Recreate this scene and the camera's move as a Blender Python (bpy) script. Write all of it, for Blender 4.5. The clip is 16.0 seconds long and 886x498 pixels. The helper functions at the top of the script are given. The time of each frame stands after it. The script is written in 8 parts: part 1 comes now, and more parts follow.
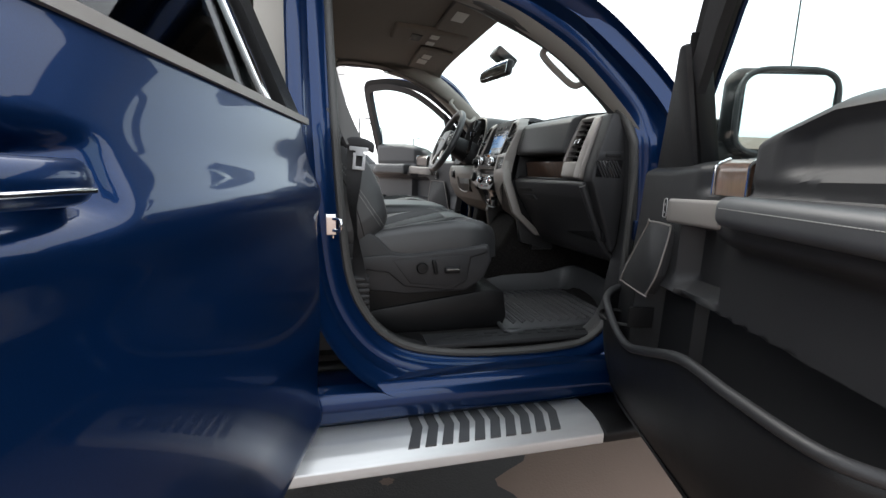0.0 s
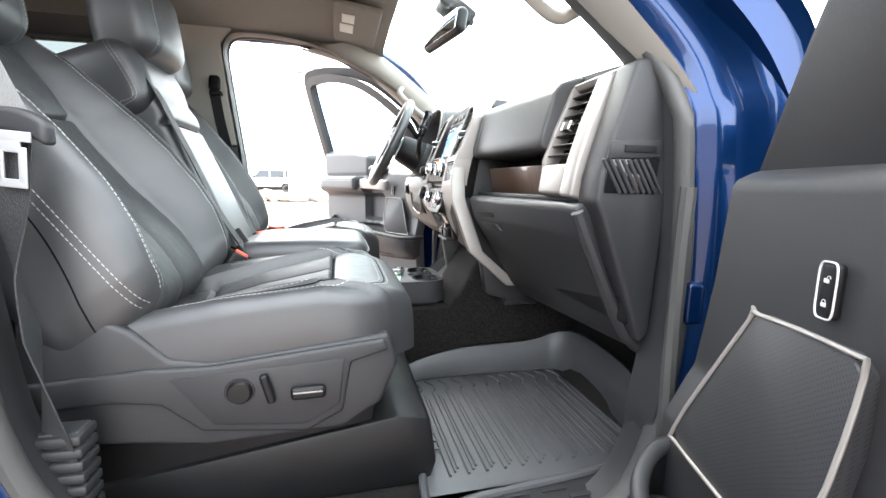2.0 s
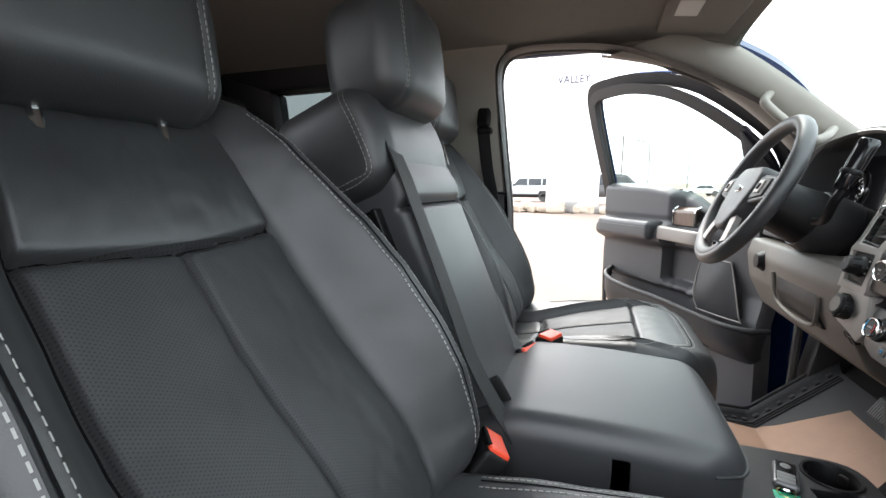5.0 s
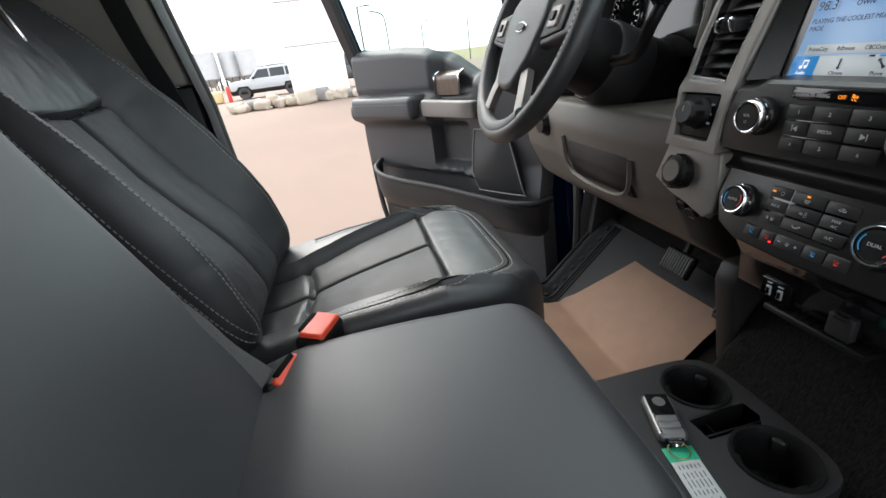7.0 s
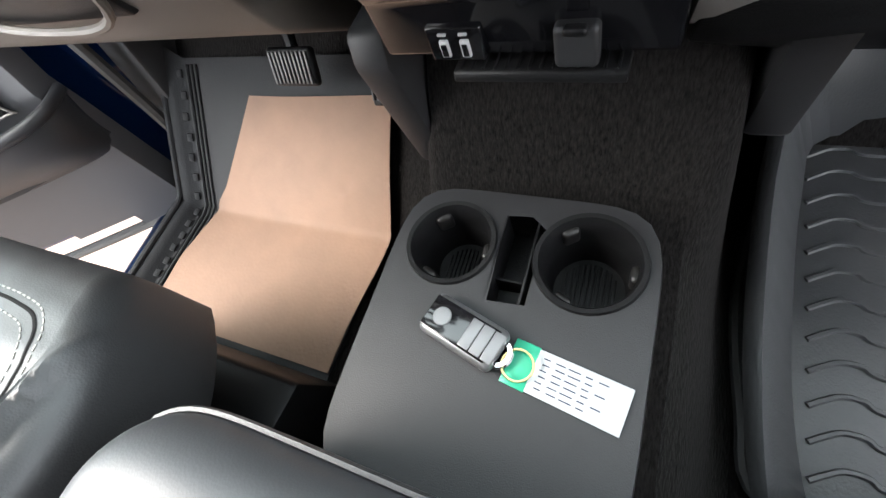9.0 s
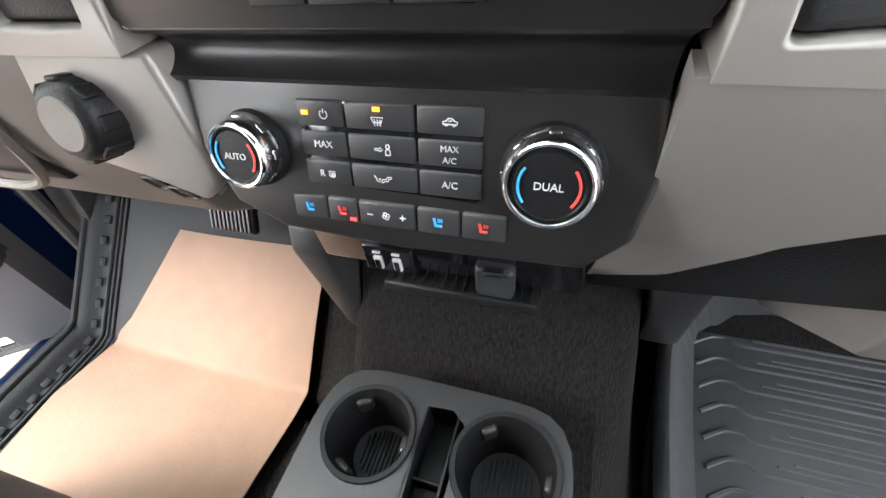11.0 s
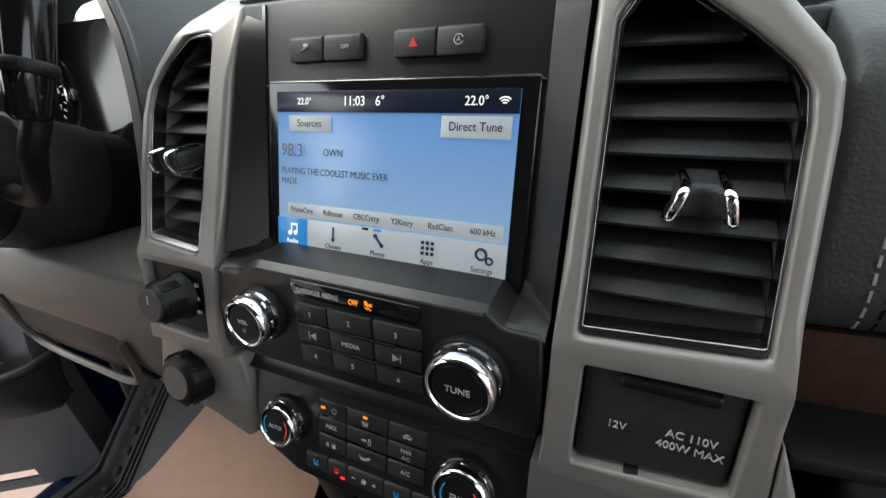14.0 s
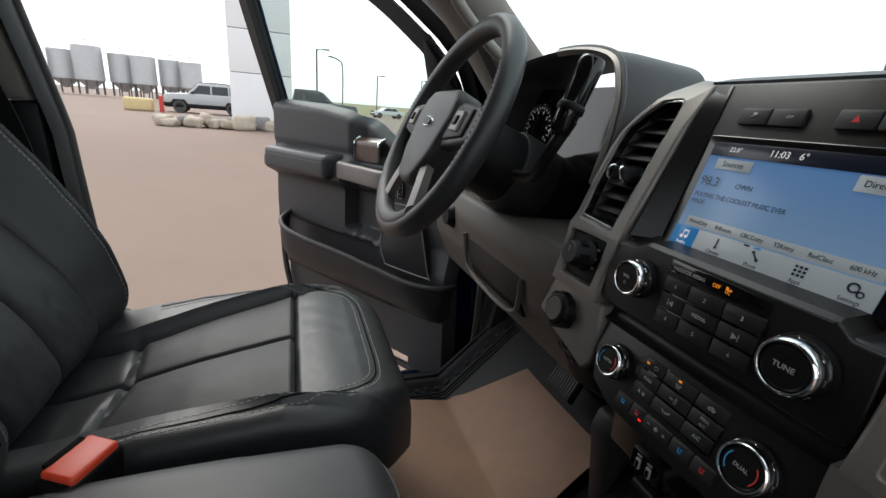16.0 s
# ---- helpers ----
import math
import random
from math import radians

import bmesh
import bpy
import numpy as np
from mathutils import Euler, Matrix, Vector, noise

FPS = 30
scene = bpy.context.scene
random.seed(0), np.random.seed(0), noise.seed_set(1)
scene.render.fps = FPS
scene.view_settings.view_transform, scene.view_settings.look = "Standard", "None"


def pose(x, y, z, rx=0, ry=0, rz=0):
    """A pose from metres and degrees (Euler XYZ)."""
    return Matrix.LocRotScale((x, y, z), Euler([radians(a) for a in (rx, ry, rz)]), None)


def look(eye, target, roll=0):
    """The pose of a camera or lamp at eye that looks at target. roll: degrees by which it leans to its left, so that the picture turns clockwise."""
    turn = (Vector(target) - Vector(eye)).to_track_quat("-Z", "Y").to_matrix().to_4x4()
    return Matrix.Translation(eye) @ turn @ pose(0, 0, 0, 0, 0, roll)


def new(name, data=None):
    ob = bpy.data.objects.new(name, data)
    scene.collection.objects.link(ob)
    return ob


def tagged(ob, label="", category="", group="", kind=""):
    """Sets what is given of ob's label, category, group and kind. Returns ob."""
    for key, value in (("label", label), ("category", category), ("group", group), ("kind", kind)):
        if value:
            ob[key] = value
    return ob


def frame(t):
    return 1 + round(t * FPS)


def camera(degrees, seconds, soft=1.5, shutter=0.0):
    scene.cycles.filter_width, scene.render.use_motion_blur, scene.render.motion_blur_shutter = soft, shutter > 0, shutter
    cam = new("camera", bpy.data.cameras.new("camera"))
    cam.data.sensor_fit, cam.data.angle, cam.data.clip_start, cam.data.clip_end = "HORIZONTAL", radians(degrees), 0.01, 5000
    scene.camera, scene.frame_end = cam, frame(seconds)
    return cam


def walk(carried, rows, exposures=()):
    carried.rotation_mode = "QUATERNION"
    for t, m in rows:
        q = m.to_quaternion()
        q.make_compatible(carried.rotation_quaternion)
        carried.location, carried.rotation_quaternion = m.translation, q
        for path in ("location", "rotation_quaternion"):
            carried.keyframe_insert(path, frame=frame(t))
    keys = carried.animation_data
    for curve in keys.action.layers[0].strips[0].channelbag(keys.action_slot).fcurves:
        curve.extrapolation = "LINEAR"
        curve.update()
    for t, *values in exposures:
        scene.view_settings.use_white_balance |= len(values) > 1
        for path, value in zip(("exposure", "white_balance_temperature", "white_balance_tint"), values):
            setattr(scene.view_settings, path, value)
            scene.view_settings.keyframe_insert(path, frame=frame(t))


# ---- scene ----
cam = camera(92.1, 16.0)
PATH = [
    (0, (-0.085, -2.115, 1.235), (0.405, -0.21, 0.874), 1.6),
    (0.5, (0.092, -1.898, 1.239), (0.697, -0.018, 0.923), 1.1),
    (1, (0.198, -1.724, 1.228), (0.827, 0.151, 0.933), 1.6),
    (1.5, (0.298, -1.558, 1.224), (0.851, 0.341, 0.93), 1.3),
    (2, (0.362, -1.429, 1.241), (0.828, 0.492, 0.938), 0.7),
    (2.5, (0.382, -1.322, 1.243), (0.694, 0.627, 0.924), -0.1),
    (3, (0.368, -1.221, 1.292), (0.34, 0.753, 0.976), -1.0),
    (3.5, (0.337, -1.126, 1.339), (-0.115, 0.799, 1.038), -1.7),
    (3.7, (0.332, -1.088, 1.364), (-0.326, 0.78, 1.079), -1.8),
    (5.8, (0.174, -0.593, 1.427), (-0.361, 1.31, 1.119), 4.0),
    (6, (0.176, -0.54, 1.422), (-0.226, 1.387, 1.071), 3.9),
    (6.5, (0.191, -0.422, 1.417), (0.172, 1.522, 0.946), -0.2),
    (7, (0.24, -0.332, 1.394), (0.533, 1.468, 0.574), -7.6),
    (7.5, (0.277, -0.247, 1.338), (0.729, 1.32, 0.18), -13.9),
    (8, (0.34, -0.174, 1.286), (0.994, 1.011, -0.187), -22.1),
    (8.2, (0.376, -0.146, 1.272), (1.045, 0.856, -0.325), -26.8),
    (10.3, (0.523, -0.068, 1.258), (1.482, 0.448, -0.42), -18.3),
    (10.5, (0.52, -0.074, 1.274), (1.558, 0.445, -0.356), -15.4),
    (11, (0.525, -0.085, 1.306), (1.804, 0.468, -0.128), -8.8),
    (11.5, (0.539, -0.084, 1.327), (2.015, 0.506, 0.114), -6.5),
    (12, (0.54, -0.082, 1.339), (2.06, 0.545, 0.2), -5.7),
    (12.5, (0.543, -0.086, 1.351), (2.086, 0.58, 0.267), -5.4),
    (13, (0.537, -0.094, 1.389), (2.144, 0.596, 0.419), -3.8),
    (13.5, (0.529, -0.121, 1.428), (2.145, 0.582, 0.483), -3.5),
    (14, (0.509, -0.15, 1.456), (2.123, 0.634, 0.573), -3.8),
    (14.5, (0.491, -0.173, 1.482), (2.017, 0.843, 0.681), -4.8),
    (15, (0.456, -0.207, 1.499), (1.771, 1.124, 0.794), -3.9),
    (15.5, (0.402, -0.224, 1.481), (1.415, 1.383, 0.855), 0.2),
    (16, (0.349, -0.242, 1.434), (1.0, 1.553, 0.836), 4.6),
]
EXPOSURES = [(0, 2.0), (0.6, 2.0), (1.0, 2.6), (1.5, 3.8), (2.5, 4.3), (3.0, 3.8), (3.6, 3.1), (6, 2.9), (7, 2.3), (7.5, 2.6), (8, 3.1), (10.5, 4.5), (11.5, 4.4), (12.5, 4.1), (13.0, 3.7), (13.5, 3.25), (14.0, 2.45), (14.5, 1.5), (16, 1.4)]
walk(cam, [(t, look(eye, target, roll)) for t, eye, target, roll in PATH], EXPOSURES)
# ---- daylight ----
world = bpy.data.worlds.new("hazy_sky")
scene.world = world
world.use_nodes = True
wn, wl = world.node_tree.nodes, world.node_tree.links
sky = wn.new("ShaderNodeTexSky")
sky.sky_type = "NISHITA"
sky.sun_disc = False
sky.sun_elevation, sky.sun_rotation = radians(48), radians(-25)
sky.dust_density, sky.air_density = 4.0, 1.0
hazy = wn.new("ShaderNodeHueSaturation")
hazy.inputs["Saturation"].default_value = 0.22
wl.new(sky.outputs["Color"], hazy.inputs["Color"])
veil = wn.new("ShaderNodeMix")
veil.data_type = "RGBA"
veil.inputs["Factor"].default_value = 0.6
veil.inputs["B"].default_value = (7.4, 7.85, 8.3, 1)
wl.new(hazy.outputs["Color"], veil.inputs["A"])
wl.new(veil.outputs["Result"], wn["Background"].inputs["Color"])
wn["Background"].inputs["Strength"].default_value = 0.1
sun = new("sun", bpy.data.lights.new("sun", "SUN"))
sun.data.energy, sun.data.angle, sun.data.color = 0.5, radians(25), (1.0, 0.95, 0.87)
sun.matrix_world = look((-3, 7, 9), (0, 0, 0))
# ---- building helpers ----
from mathutils.bvhtree import BVHTree

PI = math.pi


def arr(v):
    return np.asarray(v, float)


def mesh_of(name, V, F, smooth=True, sharp=40.0):
    me = bpy.data.meshes.new(name)
    me.from_pydata([tuple(map(float, v)) for v in V], [], [tuple(map(int, f)) for f in F])
    bm = bmesh.new()
    bm.from_mesh(me)
    bmesh.ops.remove_doubles(bm, verts=bm.verts, dist=1e-5)
    bmesh.ops.recalc_face_normals(bm, faces=bm.faces)
    lim = radians(sharp)
    for f in bm.faces:
        f.smooth = smooth
    for e in bm.edges:
        if len(e.link_faces) == 2 and e.calc_face_angle(0.0) > lim:
            e.smooth = False
    bm.to_mesh(me)
    bm.free()
    return me


def thing(name, at, label="", category="", group="", kind=""):
    ob = new(name)
    ob.location = at
    ob.empty_display_size = 0.05
    return tagged(ob, label, category, group, kind)


def hang(ob, parent):
    """Parent ob, whose mesh is in world metres, and keep it where it is."""
    ob.parent = parent
    if parent.type == "EMPTY":
        ob.matrix_parent_inverse = Matrix.Translation(parent.location).inverted()


def part(name, VF, material, parent=None, label="", smooth=True, sharp=40.0):
    me = mesh_of(name, VF[0], VF[1], smooth, sharp)
    me.materials.append(material)
    ob = new(name, me)
    if parent is not None:
        hang(ob, parent)
    if label:
        tagged(ob, label)
    return ob


def solo(name, VF, material, label="", category="", group="", kind="", smooth=True, sharp=40.0):
    return tagged(part(name, VF, material, None, "", smooth, sharp), label, category, group, kind)


def join(*some):
    V, F, n = [], [], 0
    for v, f in some:
        v = arr(v)
        V.append(v)
        F += [tuple(i + n for i in q) for q in f]
        n += len(v)
    return (np.concatenate(V) if V else np.zeros((0, 3))), F


def moved(VF, fn):
    """Apply a function on an (n, 3) array, or a 4 x 4 matrix, to the points."""
    V = arr(VF[0])
    if isinstance(fn, Matrix):
        m = np.array(fn)
        return V @ m[:3, :3].T + m[:3, 3], VF[1]
    return fn(V), VF[1]


def rbox(size, r=0.01, at=(0, 0, 0), n=3, seg=(1, 1, 1)):
    """A box with rounded edges; seg: pieces of its flat stretches along x, y, z."""
    s = arr(size) / 2
    r = min(r, *(s * 0.999))
    inner = s - r
    axes = []
    for k in range(3):
        corner = r * np.tan(np.linspace(PI / 4, 0, n + 1))
        flat = np.linspace(-inner[k], inner[k], seg[k] + 1)
        axes.append(np.concatenate([-inner[k] - corner[:-1], flat, inner[k] + corner[::-1][1:]]))
    V, F, base = [], [], 0
    for k in range(3):
        i, j = (k + 1) % 3, (k + 2) % 3
        a, b = np.meshgrid(axes[i], axes[j], indexing="ij")
        for sign in (-1, 1):
            p = np.zeros((a.size, 3))
            p[:, i], p[:, j], p[:, k] = a.ravel(), b.ravel(), sign * s[k]
            q = np.clip(p, -inner, inner)
            d = p - q
            d /= np.linalg.norm(d, axis=1, keepdims=True)
            V.append(q + r * d)
            na, nb = a.shape
            g = base + np.arange(na * nb).reshape(na, nb)
            quads = np.stack([g[:-1, :-1], g[1:, :-1], g[1:, 1:], g[:-1, 1:]], -1).reshape(-1, 4)
            F += [tuple(t) for t in (quads if sign > 0 else quads[:, ::-1])]
            base += na * nb
    return np.concatenate(V) + arr(at), F


def prism(outline, a, b, axis="y", bevel=0.0, segs=2):
    """A flat outline pulled from a to b along an axis. The outline holds the two other axes in x, y, z order."""
    bm = bmesh.new()
    pos = {"x": lambda p, h: (h, p[0], p[1]), "y": lambda p, h: (p[0], h, p[1]), "z": lambda p, h: (p[0], p[1], h)}[axis]
    lo = [bm.verts.new(pos(p, a)) for p in outline]
    hi = [bm.verts.new(pos(p, b)) for p in outline]
    bm.faces.new(lo)
    bm.faces.new(hi[::-1])
    n = len(lo)
    for k in range(n):
        bm.faces.new((lo[k], hi[k], hi[(k + 1) % n], lo[(k + 1) % n]))
    bmesh.ops.recalc_face_normals(bm, faces=bm.faces)
    if bevel:
        bmesh.ops.bevel(bm, geom=list(bm.edges), offset=bevel, segments=segs, profile=0.5, affect="EDGES", clamp_overlap=True)
    bmesh.ops.triangulate(bm, faces=[f for f in bm.faces if len(f.verts) > 4])
    bm.verts.index_update()
    V = arr([v.co for v in bm.verts])
    F = [tuple(v.index for v in f.verts) for f in bm.faces]
    bm.free()
    return V, F


def smooth_path(pts, n=8, closed=False):
    """A Catmull-Rom curve through the points."""
    P = arr(pts)
    m = len(P)
    out = []
    for k in range(m if closed else m - 1):
        ids = [(k - 1), k, k + 1, k + 2]
        p0, p1, p2, p3 = (P[i % m] if closed else P[min(max(i, 0), m - 1)] for i in ids)
        for t in np.linspace(0, 1, n, endpoint=False):
            out.append(0.5 * (2 * p1 + (p2 - p0) * t + (2 * p0 - 5 * p1 + 4 * p2 - p3) * t**2 + (3 * p1 - p0 - 3 * p2 + p3) * t**3))
    if not closed:
        out.append(P[-1])
    return arr(out)


def skin(rings, closed_ring=True, closed_path=False, caps=True):
    """A surface over rings of equal length."""
    R = [arr(r) for r in rings]
    m, n = len(R), len(R[0])
    V = np.concatenate(R)
    F = []
    for a in range(m if closed_path else m - 1):
        b = (a + 1) % m
        for k in range(n if closed_ring else n - 1):
            l = (k + 1) % n
            F.append((a * n + k, a * n + l, b * n + l, b * n + k))
    if caps and closed_ring and not closed_path:
        F.append(tuple(range(n))[::-1])
        F.append(tuple((m - 1) * n + k for k in range(n)))
    return V, F


def sweep(path, profile, closed=False, up=(0, 0, 1), caps=True, closed_ring=True, scale=None):
    """A profile of (side, up) points swept along a path."""
    P = arr(path)
    m = len(P)
    rings = []
    for k in range(m):
        a, b = (P[(k - 1) % m], P[(k + 1) % m]) if closed else (P[max(k - 1, 0)], P[min(k + 1, m - 1)])
        t = (b - a) / (np.linalg.norm(b - a) + 1e-12)
        s = np.cross(t, up)
        s /= np.linalg.norm(s) + 1e-12
        u = np.cross(s, t)
        f = 1.0 if scale is None else scale[k]
        rings.append([P[k] + f * x * s + f * y * u for x, y in profile])
    return skin(rings, closed_ring, closed, caps)


def circle(r, n=12, ry=None):
    return [(r * math.cos(2 * PI * k / n), (ry or r) * math.sin(2 * PI * k / n)) for k in range(n)]


def tube(path, r, n=10, closed=False, up=(0.03, 0.05, 1), ry=None, scale=None):
    return sweep(path, circle(r, n, ry), closed, up, scale=scale)


def lathe(profile, m, n=32, caps=True):
    """A profile of (radius, height) turned round the z axis, then set at the matrix m."""
    rings = [[(r * math.cos(2 * PI * k / n), r * math.sin(2 * PI * k / n), h) for k in range(n)] for r, h in profile]
    V, F = skin(rings, True, False, False)
    if caps and profile[0][0] > 1e-6:
        F.append(tuple(range(n))[::-1])
    if caps and profile[-1][0] > 1e-6:
        F.append(tuple((len(profile) - 1) * n + k for k in range(n)))
    return moved((V, F), m)


def sheet(fn, us, vs, thick=0.0, side=1.0):
    """A surface fn(u, v) over two lists, with thickness against its normal."""
    us, vs = list(us), list(vs)
    G = arr([[fn(u, v) for v in vs] for u in us])
    nu, nv = len(us), len(vs)
    V = G.reshape(-1, 3)
    g = np.arange(nu * nv).reshape(nu, nv)
    F = [tuple(q) for q in np.stack([g[:-1, :-1], g[1:, :-1], g[1:, 1:], g[:-1, 1:]], -1).reshape(-1, 4)]
    if not thick:
        return V, F
    du, dv = np.gradient(G, axis=0), np.gradient(G, axis=1)
    N = np.cross(du, dv)
    N /= np.linalg.norm(N, axis=2, keepdims=True) + 1e-12
    W = (G - side * thick * N).reshape(-1, 3)
    k = nu * nv
    F2 = [tuple(k + i for i in q[::-1]) for q in F]
    rim = [*g[:, 0], *g[-1, 1:], *g[-2::-1, -1], *g[0, -2:0:-1]]
    F3 = [(rim[i], rim[(i + 1) % len(rim)], k + rim[(i + 1) % len(rim)], k + rim[i]) for i in range(len(rim))]
    return np.concatenate([V, W]), F + F2 + F3


def bars(path, length, gap, w, h, up):
    """Small stitches along a path."""
    P = arr(path)
    d = np.r_[0, np.cumsum(np.linalg.norm(np.diff(P, axis=0), axis=1))]
    out = []
    s = 0.0
    base = arr([(-1, -1), (1, -1), (1, 1), (-1, 1)])
    while s + length < d[-1]:
        a, b = (arr([np.interp(x, d, P[:, k]) for k in range(3)]) for x in (s, s + length))
        t = (b - a) / (np.linalg.norm(b - a) + 1e-12)
        side = np.cross(t, up)
        side /= np.linalg.norm(side) + 1e-12
        u = np.cross(side, t)
        V = [a + x * w / 2 * side + y * h / 2 * u for x, y in base] + [b + x * w / 2 * side + y * h / 2 * u for x, y in base]
        out.append((V, [(0, 1, 5, 4), (1, 2, 6, 5), (2, 3, 7, 6), (3, 0, 4, 7), (3, 2, 1, 0), (4, 5, 6, 7)]))
        s += length + gap
    return join(*out)


TREES = {}


def on_surface(VF, pts, d):
    """Points dropped against d onto a surface, with the surface's normals."""
    key = id(VF[0])
    if key not in TREES:
        TREES[key] = (BVHTree.FromPolygons([tuple(v) for v in arr(VF[0])], [tuple(f) for f in VF[1]]), VF)
    d = Vector(d).normalized()
    out, nrm = [], []
    for p in arr(pts):
        hit, n, _, _ = TREES[key][0].ray_cast(Vector(p) + d * 0.3, -d)
        if hit is None:
            hit, n, _, _ = TREES[key][0].find_nearest(Vector(p))
        out.append(tuple(hit))
        nrm.append(tuple(n if n.dot(d) > 0 else -n))
    nrm = arr(nrm)
    nrm = np.r_[nrm[:1], (nrm[:-2] + nrm[1:-1] + nrm[2:]) / 3, nrm[-1:]] if len(nrm) > 3 else nrm
    return arr(out), nrm / np.linalg.norm(nrm, axis=1, keepdims=True)


def stitches(VF, line, d, length=0.0055, gap=0.003, w=0.0009, h=0.0009, lift=0.0002):
    """A run of single stitches lying on a surface along a line."""
    P, N = on_surface(VF, line, d)
    P = P + N * lift
    c = np.r_[0, np.cumsum(np.linalg.norm(np.diff(P, axis=0), axis=1))]
    out, s = [], 0.0
    base = arr([(-1, -1), (1, -1), (1, 1), (-1, 1)])
    while s + length < c[-1]:
        a, b, n = (arr([np.interp(x, c, Q[:, k]) for k in range(3)]) for x, Q in ((s, P), (s + length, P), (s + length / 2, N)))
        t = (b - a) / (np.linalg.norm(b - a) + 1e-12)
        side = np.cross(t, n)
        side /= np.linalg.norm(side) + 1e-12
        V = [e + x * w / 2 * side + y * h / 2 * n for e in (a, b) for x, y in base]
        out.append((V, [(0, 1, 5, 4), (1, 2, 6, 5), (2, 3, 7, 6), (3, 0, 4, 7), (3, 2, 1, 0), (4, 5, 6, 7)]))
        s += length + gap
    return join(*out)


def lettering(words, size, m, depth=0.0004, align="CENTER", shear=0.0, squeeze=1.0):
    """Words in the built-in font as a mesh, on the x-y plane of m."""
    cu = bpy.data.curves.new("words", "FONT")
    cu.body, cu.size, cu.align_x, cu.align_y = words, size, align, "CENTER"
    cu.extrude, cu.shear, cu.resolution_u = depth, shear, 3
    ob = bpy.data.objects.new("words", cu)
    scene.collection.objects.link(ob)
    bpy.context.view_layer.update()
    me = bpy.data.meshes.new_from_object(ob.evaluated_get(bpy.context.evaluated_depsgraph_get()))
    V = arr([v.co for v in me.vertices]).reshape(-1, 3) * (squeeze, 1, 1)
    F = [tuple(p.vertices) for p in me.polygons]
    bpy.data.objects.remove(ob)
    bpy.data.curves.remove(cu)
    bpy.data.meshes.remove(me)
    return moved((V, F), m)


def basis(o, x, y, z):
    """A matrix from an origin and three axes."""
    return Matrix(((x[0], y[0], z[0], o[0]), (x[1], y[1], z[1], o[1]), (x[2], y[2], z[2], o[2]), (0, 0, 0, 1)))


# ---- materials ----
def mat(name, col, rough=0.5, metal=0.0, var=0.12, vscale=9.0, bump=0.0, bscale=300.0, coat=0.0, spec=0.5, rvar=0.08, col2=None, grain="NOISE", sheen=0.0, stretch=None):
    m = bpy.data.materials.new(name)
    m.use_nodes = True
    nt = m.node_tree
    N, L = nt.nodes, nt.links
    b = N["Principled BSDF"]
    b.inputs["Metallic"].default_value = metal
    b.inputs["Specular IOR Level"].default_value = spec
    b.inputs["Coat Weight"].default_value = coat
    b.inputs["Coat Roughness"].default_value = 0.03
    b.inputs["Sheen Weight"].default_value = sheen
    tc = N.new("ShaderNodeTexCoord")
    src = tc.outputs["Object"]
    if stretch:
        mp = N.new("ShaderNodeMapping")
        mp.inputs["Scale"].default_value = stretch
        L.new(src, mp.inputs["Vector"])
        src = mp.outputs["Vector"]
    no = N.new("ShaderNodeTexNoise")
    no.inputs["Scale"].default_value, no.inputs["Detail"].default_value, no.inputs["Roughness"].default_value = vscale, 5.0, 0.6
    L.new(src, no.inputs["Vector"])
    ramp = N.new("ShaderNodeMix")
    ramp.data_type = "RGBA"
    c2 = col2 or [c * (1 + var) for c in col]
    ramp.inputs["A"].default_value = (*[max(0.0, c * (1 - var)) for c in col], 1)
    ramp.inputs["B"].default_value = (*c2, 1)
    L.new(no.outputs["Fac"], ramp.inputs["Factor"])
    L.new(ramp.outputs["Result"], b.inputs["Base Color"])
    mr = N.new("ShaderNodeMapRange")
    mr.inputs["To Min"].default_value, mr.inputs["To Max"].default_value = max(0.02, rough - rvar), min(1.0, rough + rvar)
    L.new(no.outputs["Fac"], mr.inputs["Value"])
    L.new(mr.outputs["Result"], b.inputs["Roughness"])
    if bump:
        if grain == "VORONOI":
            fine = N.new("ShaderNodeTexVoronoi")
            out = fine.outputs["Distance"]
        else:
            fine = N.new("ShaderNodeTexNoise")
            fine.inputs["Detail"].default_value = 3.0
            out = fine.outputs["Fac"]
        fine.inputs["Scale"].default_value = bscale
        L.new(src, fine.inputs["Vector"])
        bp = N.new("ShaderNodeBump")
        bp.inputs["Strength"].default_value, bp.inputs["Distance"].default_value = bump, 0.0005 if grain == "VORONOI" else 0.002
        L.new(out, bp.inputs["Height"])
        L.new(bp.outputs["Normal"], b.inputs["Normal"])
    return m


